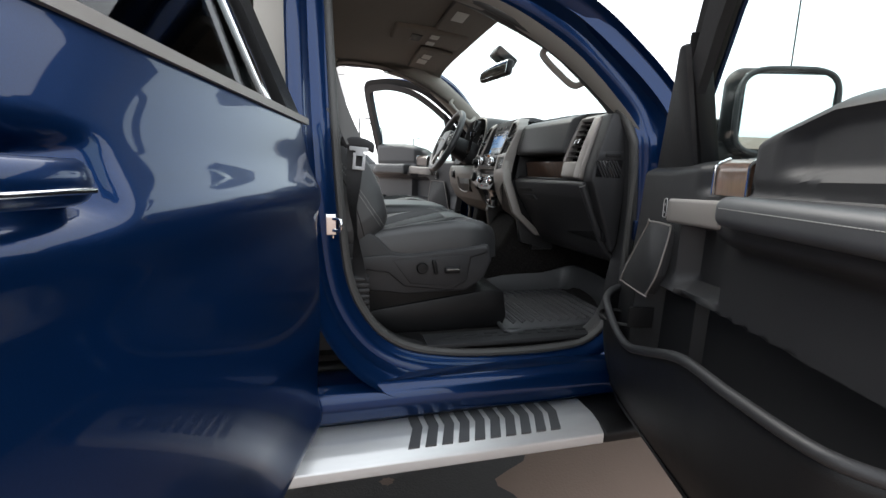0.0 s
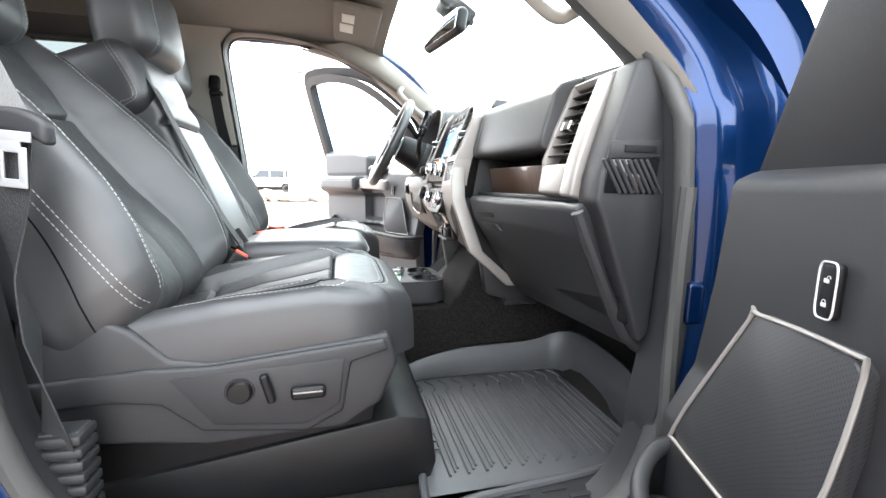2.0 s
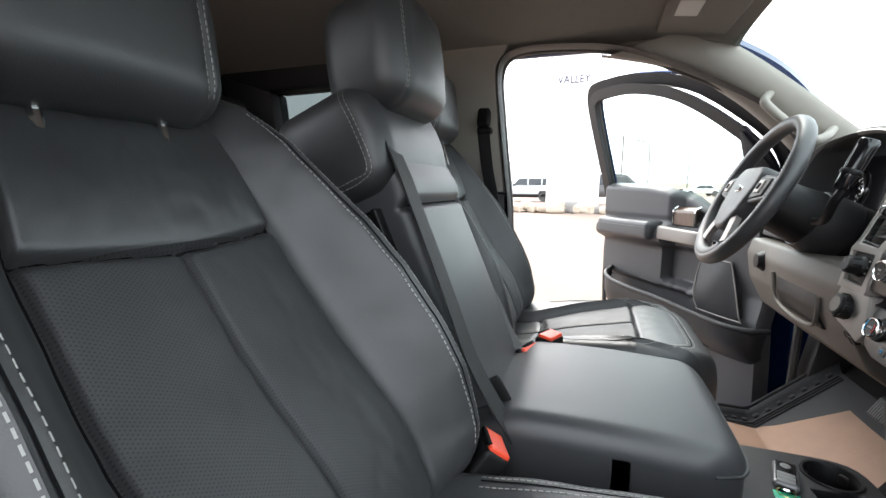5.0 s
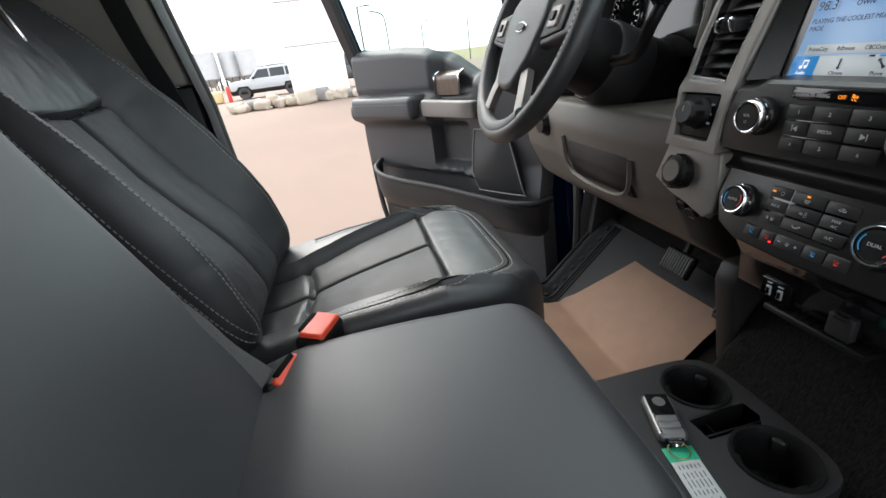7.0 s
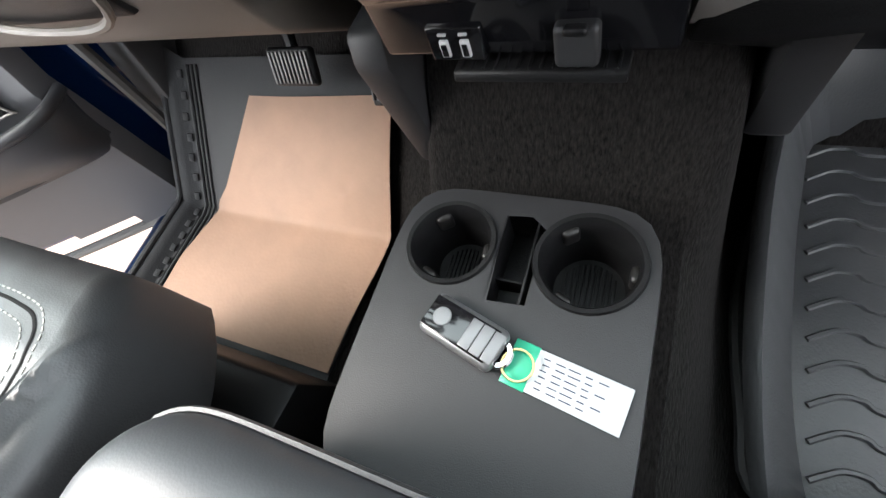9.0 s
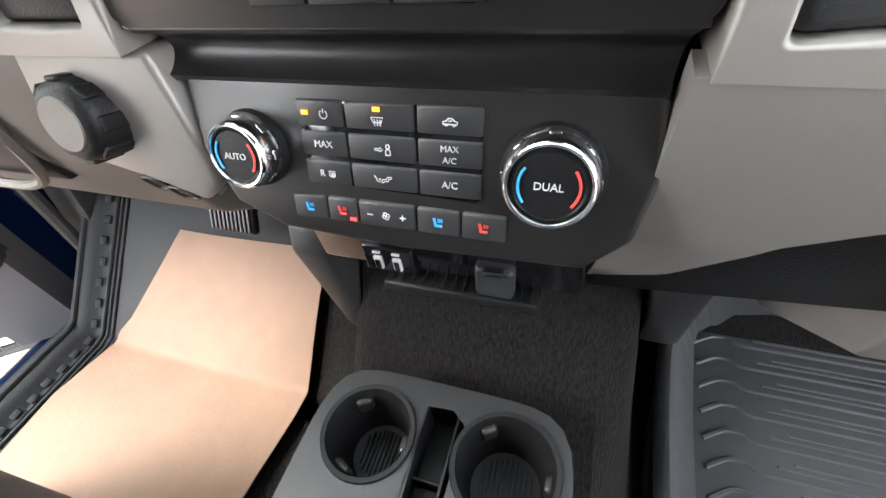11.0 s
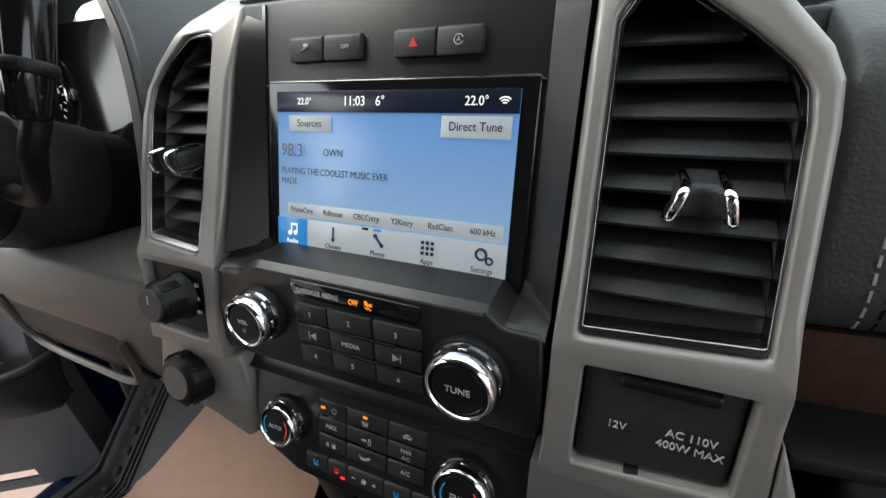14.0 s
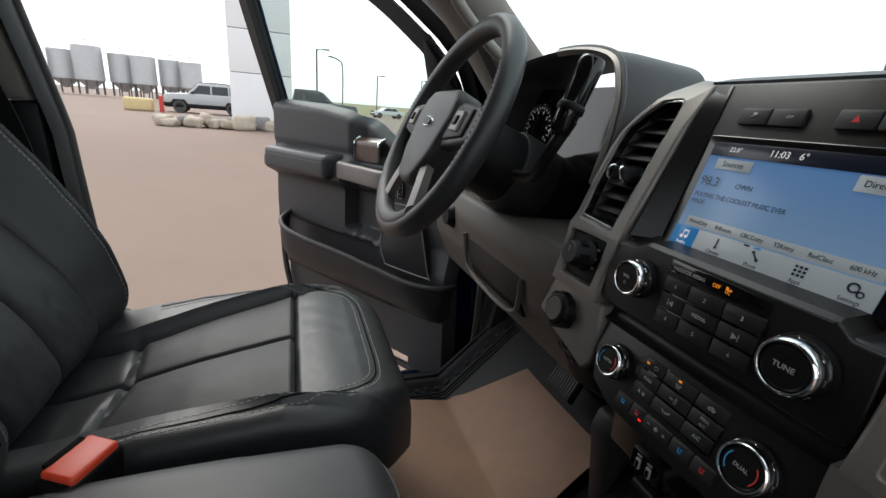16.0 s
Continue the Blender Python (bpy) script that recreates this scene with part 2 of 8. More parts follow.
def add_dots(m, pitch, dark, axes="back"):
    """Small regular perforations on a leather."""
    nt = m.node_tree
    N, L = nt.nodes, nt.links
    b = N["Principled BSDF"]
    tc = N.new("ShaderNodeTexCoord")
    sp = N.new("ShaderNodeSeparateXYZ")
    L.new(tc.outputs["Object"], sp.inputs["Vector"])

    def op(kind, a, c):
        n = N.new("ShaderNodeMath")
        n.operation = kind
        for k, v in enumerate((a, c)):
            if v is None:
                continue
            if isinstance(v, float):
                n.inputs[k].default_value = v
            else:
                L.new(v, n.inputs[k])
        return n.outputs[0]

    k = 2 * PI / pitch
    sy = op("SINE", op("MULTIPLY", sp.outputs["Y"], k), None)
    sx = op("SINE", op("MULTIPLY", op("SUBTRACT", sp.outputs["X"], sp.outputs["Z"]), k), None)
    dot = op("GREATER_THAN", op("MULTIPLY", sy, sx), 0.62)
    mix = N.new("ShaderNodeMix")
    mix.data_type = "RGBA"
    old = b.inputs["Base Color"].links[0].from_socket
    L.new(old, mix.inputs["A"])
    mix.inputs["B"].default_value = (*dark, 1)
    L.new(dot, mix.inputs["Factor"])
    L.new(mix.outputs["Result"], b.inputs["Base Color"])
    bp = N.new("ShaderNodeBump")
    bp.invert = True
    bp.inputs["Strength"].default_value, bp.inputs["Distance"].default_value = 0.5, 0.001
    L.new(dot, bp.inputs["Height"])
    if b.inputs["Normal"].links:
        L.new(b.inputs["Normal"].links[0].from_socket, bp.inputs["Normal"])
    L.new(bp.outputs["Normal"], b.inputs["Normal"])
    return m


def glow(name, col, strength):
    m = bpy.data.materials.new(name)
    m.use_nodes = True
    b = m.node_tree.nodes["Principled BSDF"]
    b.inputs["Base Color"].default_value = (*[c * 0.3 for c in col], 1)
    b.inputs["Emission Color"].default_value = (*col, 1)
    b.inputs["Emission Strength"].default_value = strength
    b.inputs["Roughness"].default_value = 0.25
    return m


def pane(name, tint):
    m = bpy.data.materials.new(name)
    m.use_nodes = True
    nt = m.node_tree
    N, L = nt.nodes, nt.links
    N.remove(N["Principled BSDF"])
    tr, gl, mx, lw, pw, ad = (N.new("ShaderNode" + k) for k in ("BsdfTransparent", "BsdfGlossy", "MixShader", "LayerWeight", "Math", "Math"))
    tr.inputs["Color"].default_value = (*tint, 1)
    gl.inputs["Roughness"].default_value = 0.02
    lw.inputs["Blend"].default_value = 0.5
    pw.operation, ad.operation = "POWER", "MULTIPLY_ADD"
    pw.inputs[1].default_value = 4.0
    ad.inputs[1].default_value, ad.inputs[2].default_value = 0.55, 0.03
    L.new(lw.outputs["Facing"], pw.inputs[0])
    L.new(pw.outputs[0], ad.inputs[0])
    L.new(ad.outputs[0], mx.inputs[0])
    L.new(tr.outputs[0], mx.inputs[1])
    L.new(gl.outputs[0], mx.inputs[2])
    L.new(mx.outputs[0], N["Material Output"].inputs["Surface"])
    return m


LEATHER = mat("black_leather", (0.027, 0.0278, 0.0295), 0.46, var=0.22, spec=0.72, bump=0.22, bscale=620, grain="VORONOI", vscale=11, rvar=0.09)
PERF = add_dots(mat("perforated_leather", (0.03, 0.0308, 0.0325), 0.58, var=0.22, spec=0.5, bump=0.22, bscale=620, grain="VORONOI", vscale=11, rvar=0.09), 0.0054, (0.004, 0.004, 0.004))
GRILLE = add_dots(mat("perforated_speaker_plastic", (0.022, 0.022, 0.024), 0.5, var=0.15, vscale=14), 0.0046, (0.001, 0.001, 0.001))
SEAM = mat("dark_seam_thread", (0.004, 0.004, 0.0045), 0.8, spec=0.1)
VINYL = mat("grained_black_vinyl", (0.04, 0.0412, 0.0445), 0.47, var=0.18, spec=0.65, bump=0.1, bscale=620, grain="VORONOI", vscale=6)
DASHPAD = mat("grained_dash_vinyl", (0.036, 0.0365, 0.0375), 0.5, var=0.15, bump=0.35, bscale=480, grain="VORONOI", vscale=6, spec=0.4)
THREAD = mat("pale_thread", (0.3, 0.3, 0.285), 0.7)
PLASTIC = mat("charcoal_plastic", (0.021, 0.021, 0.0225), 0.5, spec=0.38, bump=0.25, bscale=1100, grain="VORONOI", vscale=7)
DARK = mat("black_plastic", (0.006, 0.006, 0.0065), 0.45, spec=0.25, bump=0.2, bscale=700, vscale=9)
SATIN = mat("satin_black_trim", (0.012, 0.0112, 0.0108), 0.36, var=0.2, spec=0.42, vscale=20, bump=0.05, bscale=900)
GLOSS = mat("gloss_black", (0.006, 0.006, 0.007), 0.08, rvar=0.03)
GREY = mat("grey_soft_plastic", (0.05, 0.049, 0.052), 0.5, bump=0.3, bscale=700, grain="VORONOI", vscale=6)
TAUPE = mat("taupe_plastic", (0.1, 0.087, 0.075), 0.5, bump=0.25, bscale=800, grain="VORONOI", vscale=5)
SILVER = mat("satin_silver_trim", (0.25, 0.231, 0.216), 0.44, metal=0.4, var=0.06, vscale=30, bump=0.04, bscale=1500)
CHROME = mat("chrome", (0.85, 0.85, 0.86), 0.1, metal=1.0, var=0.03, rvar=0.03)
BRIGHT = mat("bright_steel", (0.5, 0.5, 0.5), 0.34, metal=0.55, var=0.05, rvar=0.05)
LINER = mat("dark_chrome", (0.3, 0.3, 0.3), 0.22, metal=1.0, var=0.05, rvar=0.05)
DULL = mat("brushed_aluminium", (0.62, 0.62, 0.62), 0.4, metal=0.55, var=0.12, vscale=40, bump=0.1, bscale=400, stretch=(0.15, 1, 1))
def sharpen(m, lo, hi):
    """More contrast in the colour grain of a material."""
    nt = m.node_tree
    mix = [n for n in nt.nodes if n.type == "MIX"][0]
    link = mix.inputs["Factor"].links[0]
    src = link.from_socket
    mr = nt.nodes.new("ShaderNodeMapRange")
    mr.inputs["From Min"].default_value, mr.inputs["From Max"].default_value = lo, hi
    nt.links.new(src, mr.inputs["Value"])
    nt.links.new(mr.outputs["Result"], mix.inputs["Factor"])
    return m


CARPET = sharpen(mat("black_carpet", (0.007, 0.0062, 0.006), 0.95, var=0.9, vscale=300, col2=(0.02, 0.0178, 0.017), bump=1.0, bscale=300, sheen=0.04, spec=0.08, stretch=(0.45, 1.5, 0.45)), 0.3, 0.72)
RUBBER = mat("black_rubber_mat", (0.056, 0.057, 0.06), 0.46, bump=0.2, bscale=350, vscale=12)
# darker copy of the mat rubber, with shade put into its colour
RUBBER_SHADED = mat("shaded_black_rubber_mat", (0.022, 0.0225, 0.024), 0.68, bump=0.25, bscale=350, vscale=12, spec=0.2)
KEYCAP = mat("charcoal_key_plastic", (0.026, 0.026, 0.027), 0.42, spec=0.35, var=0.1, vscale=40, bump=0.06, bscale=900)
FOBGREY = mat("fob_button_grey", (0.17, 0.17, 0.175), 0.36, metal=0.5)
SEAL = mat("rubber_seal", (0.048, 0.047, 0.045), 0.55, bump=0.2, bscale=200)
HEADLINER = mat("grey_headliner_cloth", (0.23, 0.21, 0.185), 0.95, var=0.08, vscale=60, bump=0.4, bscale=900)
BEIGE = mat("beige_grey_trim", (0.3, 0.28, 0.25), 0.6, bump=0.25, bscale=800, grain="VORONOI", vscale=5)
PAPER = sharpen(mat("brown_paper", (0.19, 0.112, 0.074), 0.75, var=0.13, vscale=7, bump=0.5, bscale=160, grain="VORONOI"), 0.3, 0.7)
WEB = mat("seatbelt_webbing", (0.016, 0.016, 0.017), 0.7, bump=0.8, bscale=600, stretch=(1, 1, 0.4))
WEBGREY = mat("grey_seatbelt_webbing", (0.1, 0.098, 0.096), 0.75, bump=0.8, bscale=600, stretch=(1, 1, 0.4))
RED = mat("red_button_plastic", (0.75, 0.07, 0.03), 0.4, var=0.08)
WOOD = mat("dark_wood_trim", (0.09, 0.05, 0.032), 0.34, var=0.85, vscale=24, coat=0.6, stretch=(6, 6, 0.8))
PAINT = mat("blue_metallic_paint", (0.0018, 0.0185, 0.074), 0.3, metal=0.6, var=0.25, vscale=700, coat=0.6, rvar=0.04, spec=0.12)
GLASS = pane("tinted_glass", (0.86, 0.93, 0.915))
PRIVACY = pane("dark_privacy_glass", (0.22, 0.24, 0.24))
WINDSCREEN = pane("windscreen_glass", (0.82, 0.9, 0.885))
MIRROR = mat("mirror_glass", (0.75, 0.8, 0.8), 0.02, metal=1.0, var=0.0, rvar=0.0)
INK = mat("white_print", (0.45, 0.45, 0.45), 0.5)
WHITE = mat("white_panel", (0.78, 0.78, 0.79), 0.45, var=0.04, vscale=3)
LABELW = mat("white_label", (0.7, 0.69, 0.64), 0.6, var=0.05)
ASPHALT = mat("dusty_asphalt", (0.2, 0.142, 0.111), 0.9, var=0.2, vscale=0.6, bump=1.0, bscale=90)
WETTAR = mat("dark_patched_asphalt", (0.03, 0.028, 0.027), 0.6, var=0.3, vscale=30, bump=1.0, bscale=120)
GRASS = mat("dry_grass", (0.2, 0.17, 0.08), 0.95, var=0.4, vscale=0.2, bump=1.0, bscale=20)
STEEL = mat("galvanised_steel", (0.52, 0.53, 0.54), 0.5, metal=0.35, var=0.12, vscale=2)
POLE = mat("grey_painted_steel", (0.1, 0.1, 0.1), 0.5)
# ---- ground ----
def ground_z(x, y):
    rise = np.clip((y - 2.5) / 9.0, 0, 1)
    fall = np.clip((y - 14.5) / 13.0, 0, 1)
    return 0.62 * rise * rise * (3 - 2 * rise) - 0.27 * fall * fall * (3 - 2 * fall)


def spaced(lo, hi, near, n):
    t = np.linspace(-1, 1, n)
    return np.sign(t) * np.abs(t) ** 3 * np.where(t < 0, -lo, hi) + near


solo("ground", sheet(lambda x, y: (x, y, ground_z(x, y)), spaced(-1500, 1500, 0.3, 70), np.r_[-1500, -700, -300, -120, -50, -20, -8, np.linspace(-3, 32, 71), 38, 50, 80, 130, 250, 500, 900, 1500]), ASPHALT, "dusty pinkish brown asphalt yard reaching the horizon", "ground", kind="structure")
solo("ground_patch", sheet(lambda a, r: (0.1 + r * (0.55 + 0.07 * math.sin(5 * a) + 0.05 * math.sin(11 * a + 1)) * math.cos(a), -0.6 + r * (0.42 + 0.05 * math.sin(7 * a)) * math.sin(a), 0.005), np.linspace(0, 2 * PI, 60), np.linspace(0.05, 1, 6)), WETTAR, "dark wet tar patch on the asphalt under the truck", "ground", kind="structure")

# ---- truck cab ----
APERTURE = [(-0.088, 1.66), (-0.08, 1.42), (-0.072, 1.24), (-0.06, 1.06), (-0.045, 0.93), (-0.012, 0.83), (0.055, 0.735), (0.15, 0.678), (0.3, 0.648), (0.47, 0.637), (0.66, 0.639), (0.78, 0.66), (0.855, 0.73), (0.895, 0.85), (0.912, 1.0), (0.906, 1.2), (0.89, 1.35), (0.862, 1.44), (0.762, 1.56), (0.64, 1.665), (0.43, 1.765), (0.27, 1.82), (0.12, 1.84), (-0.03, 1.838), (-0.085, 1.79)]


def side_y(z):
    return 0.85 - 0.42 * np.maximum(0, z - 1.35)


AP = smooth_path([(x, 0, z) for x, z in APERTURE], 5, True)


def outward(P):
    t = np.roll(P, -1, 0) - np.roll(P, 1, 0)
    n = np.stack([t[:, 2], 0 * t[:, 0], -t[:, 0]], 1)
    n /= np.linalg.norm(n, axis=1, keepdims=True)
    c = P.mean(0)
    return n * np.sign(((P - c) * n).sum(1, keepdims=True))


def along_opening(side, profile, closed_ring=False, P=None):
    P = AP if P is None else P
    n = outward(P)
    rings = []
    for p, q in zip(P, n):
        rings.append([(p[0] + q[0] * d, side * (side_y(p[2]) + o), p[2] + q[2] * d) for d, o in profile])
    return skin(rings, closed_ring, True)


cab = thing("pickup_truck", (0, 0, 0.4), "deep blue metallic crew cab pickup truck with both front doors open", "pickup truck")
JAMB = [(0.012, -0.003), (0.014, -0.002), (0.024, 0.004), (0.032, 0.018), (0.044, 0.024), (0.062, 0.028), (0.07, 0.04), (0.074, 0.065), (0.082, 0.08), (0.1, 0.088), (0.112, 0.1), (0.115, 0.13)]
for side in (-1, 1):
    part("jamb_trim", along_opening(side, [(0.0, -0.075), (-0.006, -0.05), (-0.004, -0.02), (0.013, -0.003)]), PLASTIC, cab, "charcoal trim lip round the door opening")
    part("door_jamb", along_opening(side, JAMB), PAINT, cab, "glossy blue painted door opening")
    part("door_seal", along_opening(side, [(0.004 + 0.014 * c, -0.012 + 0.017 * s) for c, s in circle(1, 10)], True), SEAL, cab, "black rubber door seal")
    rock = [(side * y, z) for y, z in ((0.94, 0.62), (0.975, 0.6), (0.985, 0.56), (0.975, 0.52), (0.93, 0.485), (0.86, 0.48), (0.8, 0.5), (0.8, 0.6))]
    part("rocker_panel", prism(rock, -1.2, 1.15, "x", 0.006), PAINT, cab)
    part("rocker_trim", prism([(side * 0.93, 0.49), (side * 0.96, 0.487), (side * 0.955, 0.462), (side * 0.925, 0.46)], -1.15, 1.1, "x", 0.003), DARK, cab, "black plastic strip under the rocker")
    part("scuff_plate", join(prism([(0.2, side * 0.74), (0.86, side * 0.74), (0.82, side * 0.842), (0.2, side * 0.842)], 0.66, 0.676, "z", 0.004), *[rbox((0.05, 0.01, 0.003), 0.0012, (0.26 + 0.075 * k, side * 0.8, 0.678)) for k in range(8)], *[rbox((0.05, 0.01, 0.003), 0.0012, (0.29 + 0.075 * k, side * 0.775, 0.678)) for k in range(7)]), RUBBER_SHADED, cab, "black ribbed sill scuff plate")
    part("sill_trim", prism([(-0.06, side * 0.7), (0.2, side * 0.7), (0.2, side * 0.842), (0.05, side * 0.842), (-0.05, side * 0.842)], 0.64, 0.672, "z", 0.005), DARK, cab)
    # striker and B-pillar
    part("striker", join(tube(smooth_path([(-0.095, side * 0.868, 1.06), (-0.07, side * 0.895, 1.062), (-0.07, side * 0.895, 1.09), (-0.095, side * 0.868, 1.092)], 5), 0.005), rbox((0.03, 0.01, 0.06), 0.003, (-0.095, side * 0.873, 1.076)), lathe([(0, 0), (0.008, 0), (0.008, 0.005), (0, 0.006)], pose(-0.095, side * 0.868, 1.04, 90 * side), 8)), CHROME, cab, "steel door striker")
    low = [(-0.3, 0.68), (-0.06, 0.68), (-0.055, 0.84), (-0.075, 1.0), (-0.085, 1.2), (-0.09, 1.4), (-0.3, 1.4)]
    part("pillar_trim", prism(low, side * 0.775, side * 0.835, "y", 0.008), PLASTIC, cab, "charcoal lower pillar trim")

    def lean(V, side=side):
        V = V.copy()
        V[:, 1] -= side * 0.42 * np.maximum(0, V[:, 2] - 1.35)
        return V

    part("pillar_trim", moved(prism([(-0.3, 1.402), (-0.09, 1.402), (-0.098, 1.6), (-0.095, 1.8), (-0.04, 1.86), (-0.3, 1.86)], side * 0.775, side * 0.838, "y", 0.008), lean), BEIGE, cab, "beige upper pillar trim")
    # A-pillar: painted outside, trimmed inside
    pil = smooth_path([(1.03, side * 0.92, 1.3), (0.96, side * 0.885, 1.46), (0.83, side * 0.82, 1.62), (0.68, side * 0.755, 1.755), (0.48, side * 0.7, 1.85)], 6)
    part("pillar", sweep(pil, [(0.035, -0.02), (0.035, 0.02), (0.015, 0.04), (-0.02, 0.04), (-0.04, 0.02), (-0.035, -0.02)], up=(0.5, 0, 1)), PAINT, cab)
    near = smooth_path([(0.93, side * 0.81, 1.34), (0.85, side * 0.79, 1.44), (0.71, side * 0.75, 1.585), (0.57, side * 0.705, 1.69), (0.42, side * 0.665, 1.765), (0.22, side * 0.64, 1.81)], 5)
    far = smooth_path([(1.24, side * 0.77, 1.35), (1.08, side * 0.735, 1.455), (0.9, side * 0.695, 1.575), (0.74, side * 0.655, 1.69), (0.6, side * 0.625, 1.785), (0.46, side * 0.6, 1.865)], 5)
    body_in = (near + far) / 2 + arr((-0.02, -side * 0.035, -0.015))
    q1, q2 = near * 0.7 + body_in * 0.3 + arr((0, -side * 0.012, -0.006)), far * 0.7 + body_in * 0.3 + arr((0, -side * 0.012, -0.006))
    outer_edge = near + arr((0, side * 0.04, 0.02))
    part("pillar_trim", skin([outer_edge, near, q1, body_in, q2, far], False, False, False), BEIGE, cab, "beige windscreen pillar trim", sharp=80)
    # kick panel below the dash
    part("kick_panel", prism([(0.88, 0.68), (1.3, 0.68), (1.3, 1.2), (0.915, 1.2), (0.905, 1.0), (0.88, 0.84)], side * 0.77, side * 0.85, "y", 0.01), PLASTIC, cab)
    # fender, cowl side
    fen = [(1.0, 0.55), (1.02, 1.25), (1.3, 1.27), (2.75, 1.2), (2.82, 0.75), (2.62, 0.62), (2.45, 0.95), (2.05, 1.05), (1.65, 0.95), (1.5, 0.6)]
    part("fender", prism(fen, side * 0.9, side * 1.0, "y", 0.02), PAINT, cab)
    # rear quarter, cab corner and bed side
    part("bed_side", prism([(-1.25, 0.55), (-1.25, 1.36), (-3.1, 1.36), (-3.1, 0.7), (-2.6, 0.62), (-2.45, 0.95), (-2.1, 1.05), (-1.75, 0.95), (-1.6, 0.55)], side * 0.88, side * 1.0, "y", 0.02), PAINT, cab)
    for q, w in ((1.85 + 0.2, 0), (-2.1, 0)):
        tyre = lathe([(0.2, -0.12), (0.36, -0.13), (0.4, -0.1), (0.405, 0), (0.4, 0.1), (0.36, 0.13), (0.2, 0.12)], pose(q, side * 0.85, 0.405, 90), 40)
        wh = part("wheel", lathe([(0.0, 0.04), (0.1, 0.06), (0.19, 0.03), (0.215, 0.1), (0.22, -0.1), (0, -0.1)], pose(q, side * 0.85, 0.405, -90 * side), 30), DULL, cab)
        part("tyre", tyre, SEAL, wh)
    # running board
    x0, x1 = -1.35, 0.7
    prof = [(side * y, z) for y, z in ((0.925, 0.478), (0.94, 0.492), (1.03, 0.492), (1.07, 0.482), (1.1, 0.462), (1.1, 0.43), (1.07, 0.412), (0.95, 0.42), (0.925, 0.44))]
    board = part("running_board", prism(prof, x0, x1, "x", 0.005), DULL, cab, "brushed aluminium running board with black step pads")
    part("end_cap", prism([(a * 1.0 if abs(a) < 1.2 else a, b) for a, b in prof], x1, 0.86, "x", 0.012), DARK, board, "black plastic end cap")
    for a0 in (0.12, -0.95):
        for k in range(10):
            xa = a0 + 0.048 * k
            pad = [(xa, side * 0.945), (xa + 0.03, side * 0.945), (xa + 0.034, side * 1.005), (xa + 0.012, side * 1.075), (xa - 0.02, side * 1.075), (xa + 0.004, side * 1.005)]

            def drop(V, side=side):
                V = V.copy()
                V[:, 2] -= 0.3 * np.maximum(0, np.abs(V[:, 1]) - 1.035) + 0.0
                return V

            part("step_pad", moved(prism(pad, 0.489, 0.4965, "z"), drop), RUBBER, board, "black rubber tread block")
    for xb in (-0.9, -0.1, 0.75):
        part("bracket", prism([(xb, side * 0.75), (xb + 0.04, side * 0.75), (xb + 0.04, side * 1.0), (xb, side * 1.0)], 0.42, 0.45, "z", 0.004), DARK, board)

part("hood", sheet(lambda x, y: (x, y, 1.33 - 0.055 * (x - 1.2) ** 2 - 0.06 * (y / 0.9) ** 4), np.linspace(1.28, 2.78, 20), np.linspace(-0.9, 0.9, 24), 0.02), PAINT, cab)
part("front_end", rbox((0.1, 1.9, 0.62), 0.04, (2.8, 0, 0.9)), DARK, cab)
part("bed_floor", rbox((1.85, 1.8, 0.04), 0.01, (-2.17, 0, 0.85)), DARK, cab)
part("tailgate", rbox((0.08, 1.9, 0.55), 0.03, (-3.1, 0, 1.08)), PAINT, cab)
part("roof", sheet(lambda x, y: (x, y, 1.95 - 0.05 * (abs(y) / 0.66) ** 4 - 0.05 * max(0, (x - 0.2) / 0.35) ** 2), np.linspace(-1.22, 0.55, 24), np.linspace(-0.68, 0.68, 24), 0.025), PAINT, cab)


def liner(x, y):
    f = max(0.0, (x - 0.25) / 0.3)
    return (x, y, 1.886 - 0.03 * (abs(y) / 0.62) ** 5 - 0.035 * f * f)


part("headliner", sheet(liner, np.linspace(-1.2, 0.57, 26), np.linspace(-0.64, 0.64, 26), 0.015), HEADLINER, cab, "grey cloth headliner")
for side in (-1, 1):
    part("roof_rail_trim", tube(smooth_path([(0.56, side * 0.6, 1.835), (0.4, side * 0.625, 1.84), (0.25, side * 0.64, 1.86), (0.1, side * 0.64, 1.872), (-0.1, side * 0.64, 1.872), (-0.6, side * 0.64, 1.86), (-1.15, side * 0.635, 1.85)], 5), 0.025, 10), HEADLINER, cab)
    part("roof_rail", rbox((1.8, 0.06, 0.09), 0.03, (-0.35, side * 0.675, 1.88)), PAINT, cab)


def floor_z(x, y):
    a = np.clip((0.225 - abs(y + 0.005)) / 0.1, 0, 1)
    hump = 0.2 * a * a * (3 - 2 * a)
    ramp = max(0.0, x - 0.98) * 1.1
    rise = np.clip((x - 0.69) / 0.13, 0, 1)
    flank = np.clip((0.185 - abs(y + 0.015)) / 0.045, 0, 1)
    tunnel = 0.17 * rise * rise * (3 - 2 * rise) * flank * flank * (3 - 2 * flank)
    return 0.66 + 0.94 * hump * (1 if x > -0.1 else 0.3) + ramp + tunnel


part("floor", sheet(lambda x, y: (x, y, floor_z(x, y)), np.linspace(-1.2, 1.28, 90), np.linspace(-0.82, 0.82, 90), 0.02), CARPET, cab, "black carpeted floor with a centre hump")
part("firewall", rbox((0.04, 1.66, 0.5), 0.01, (1.3, 0, 1.2)), DARK, cab)
part("underbody", rbox((2.4, 1.55, 0.1), 0.03, (0.0, 0, 0.56)), DARK, cab)
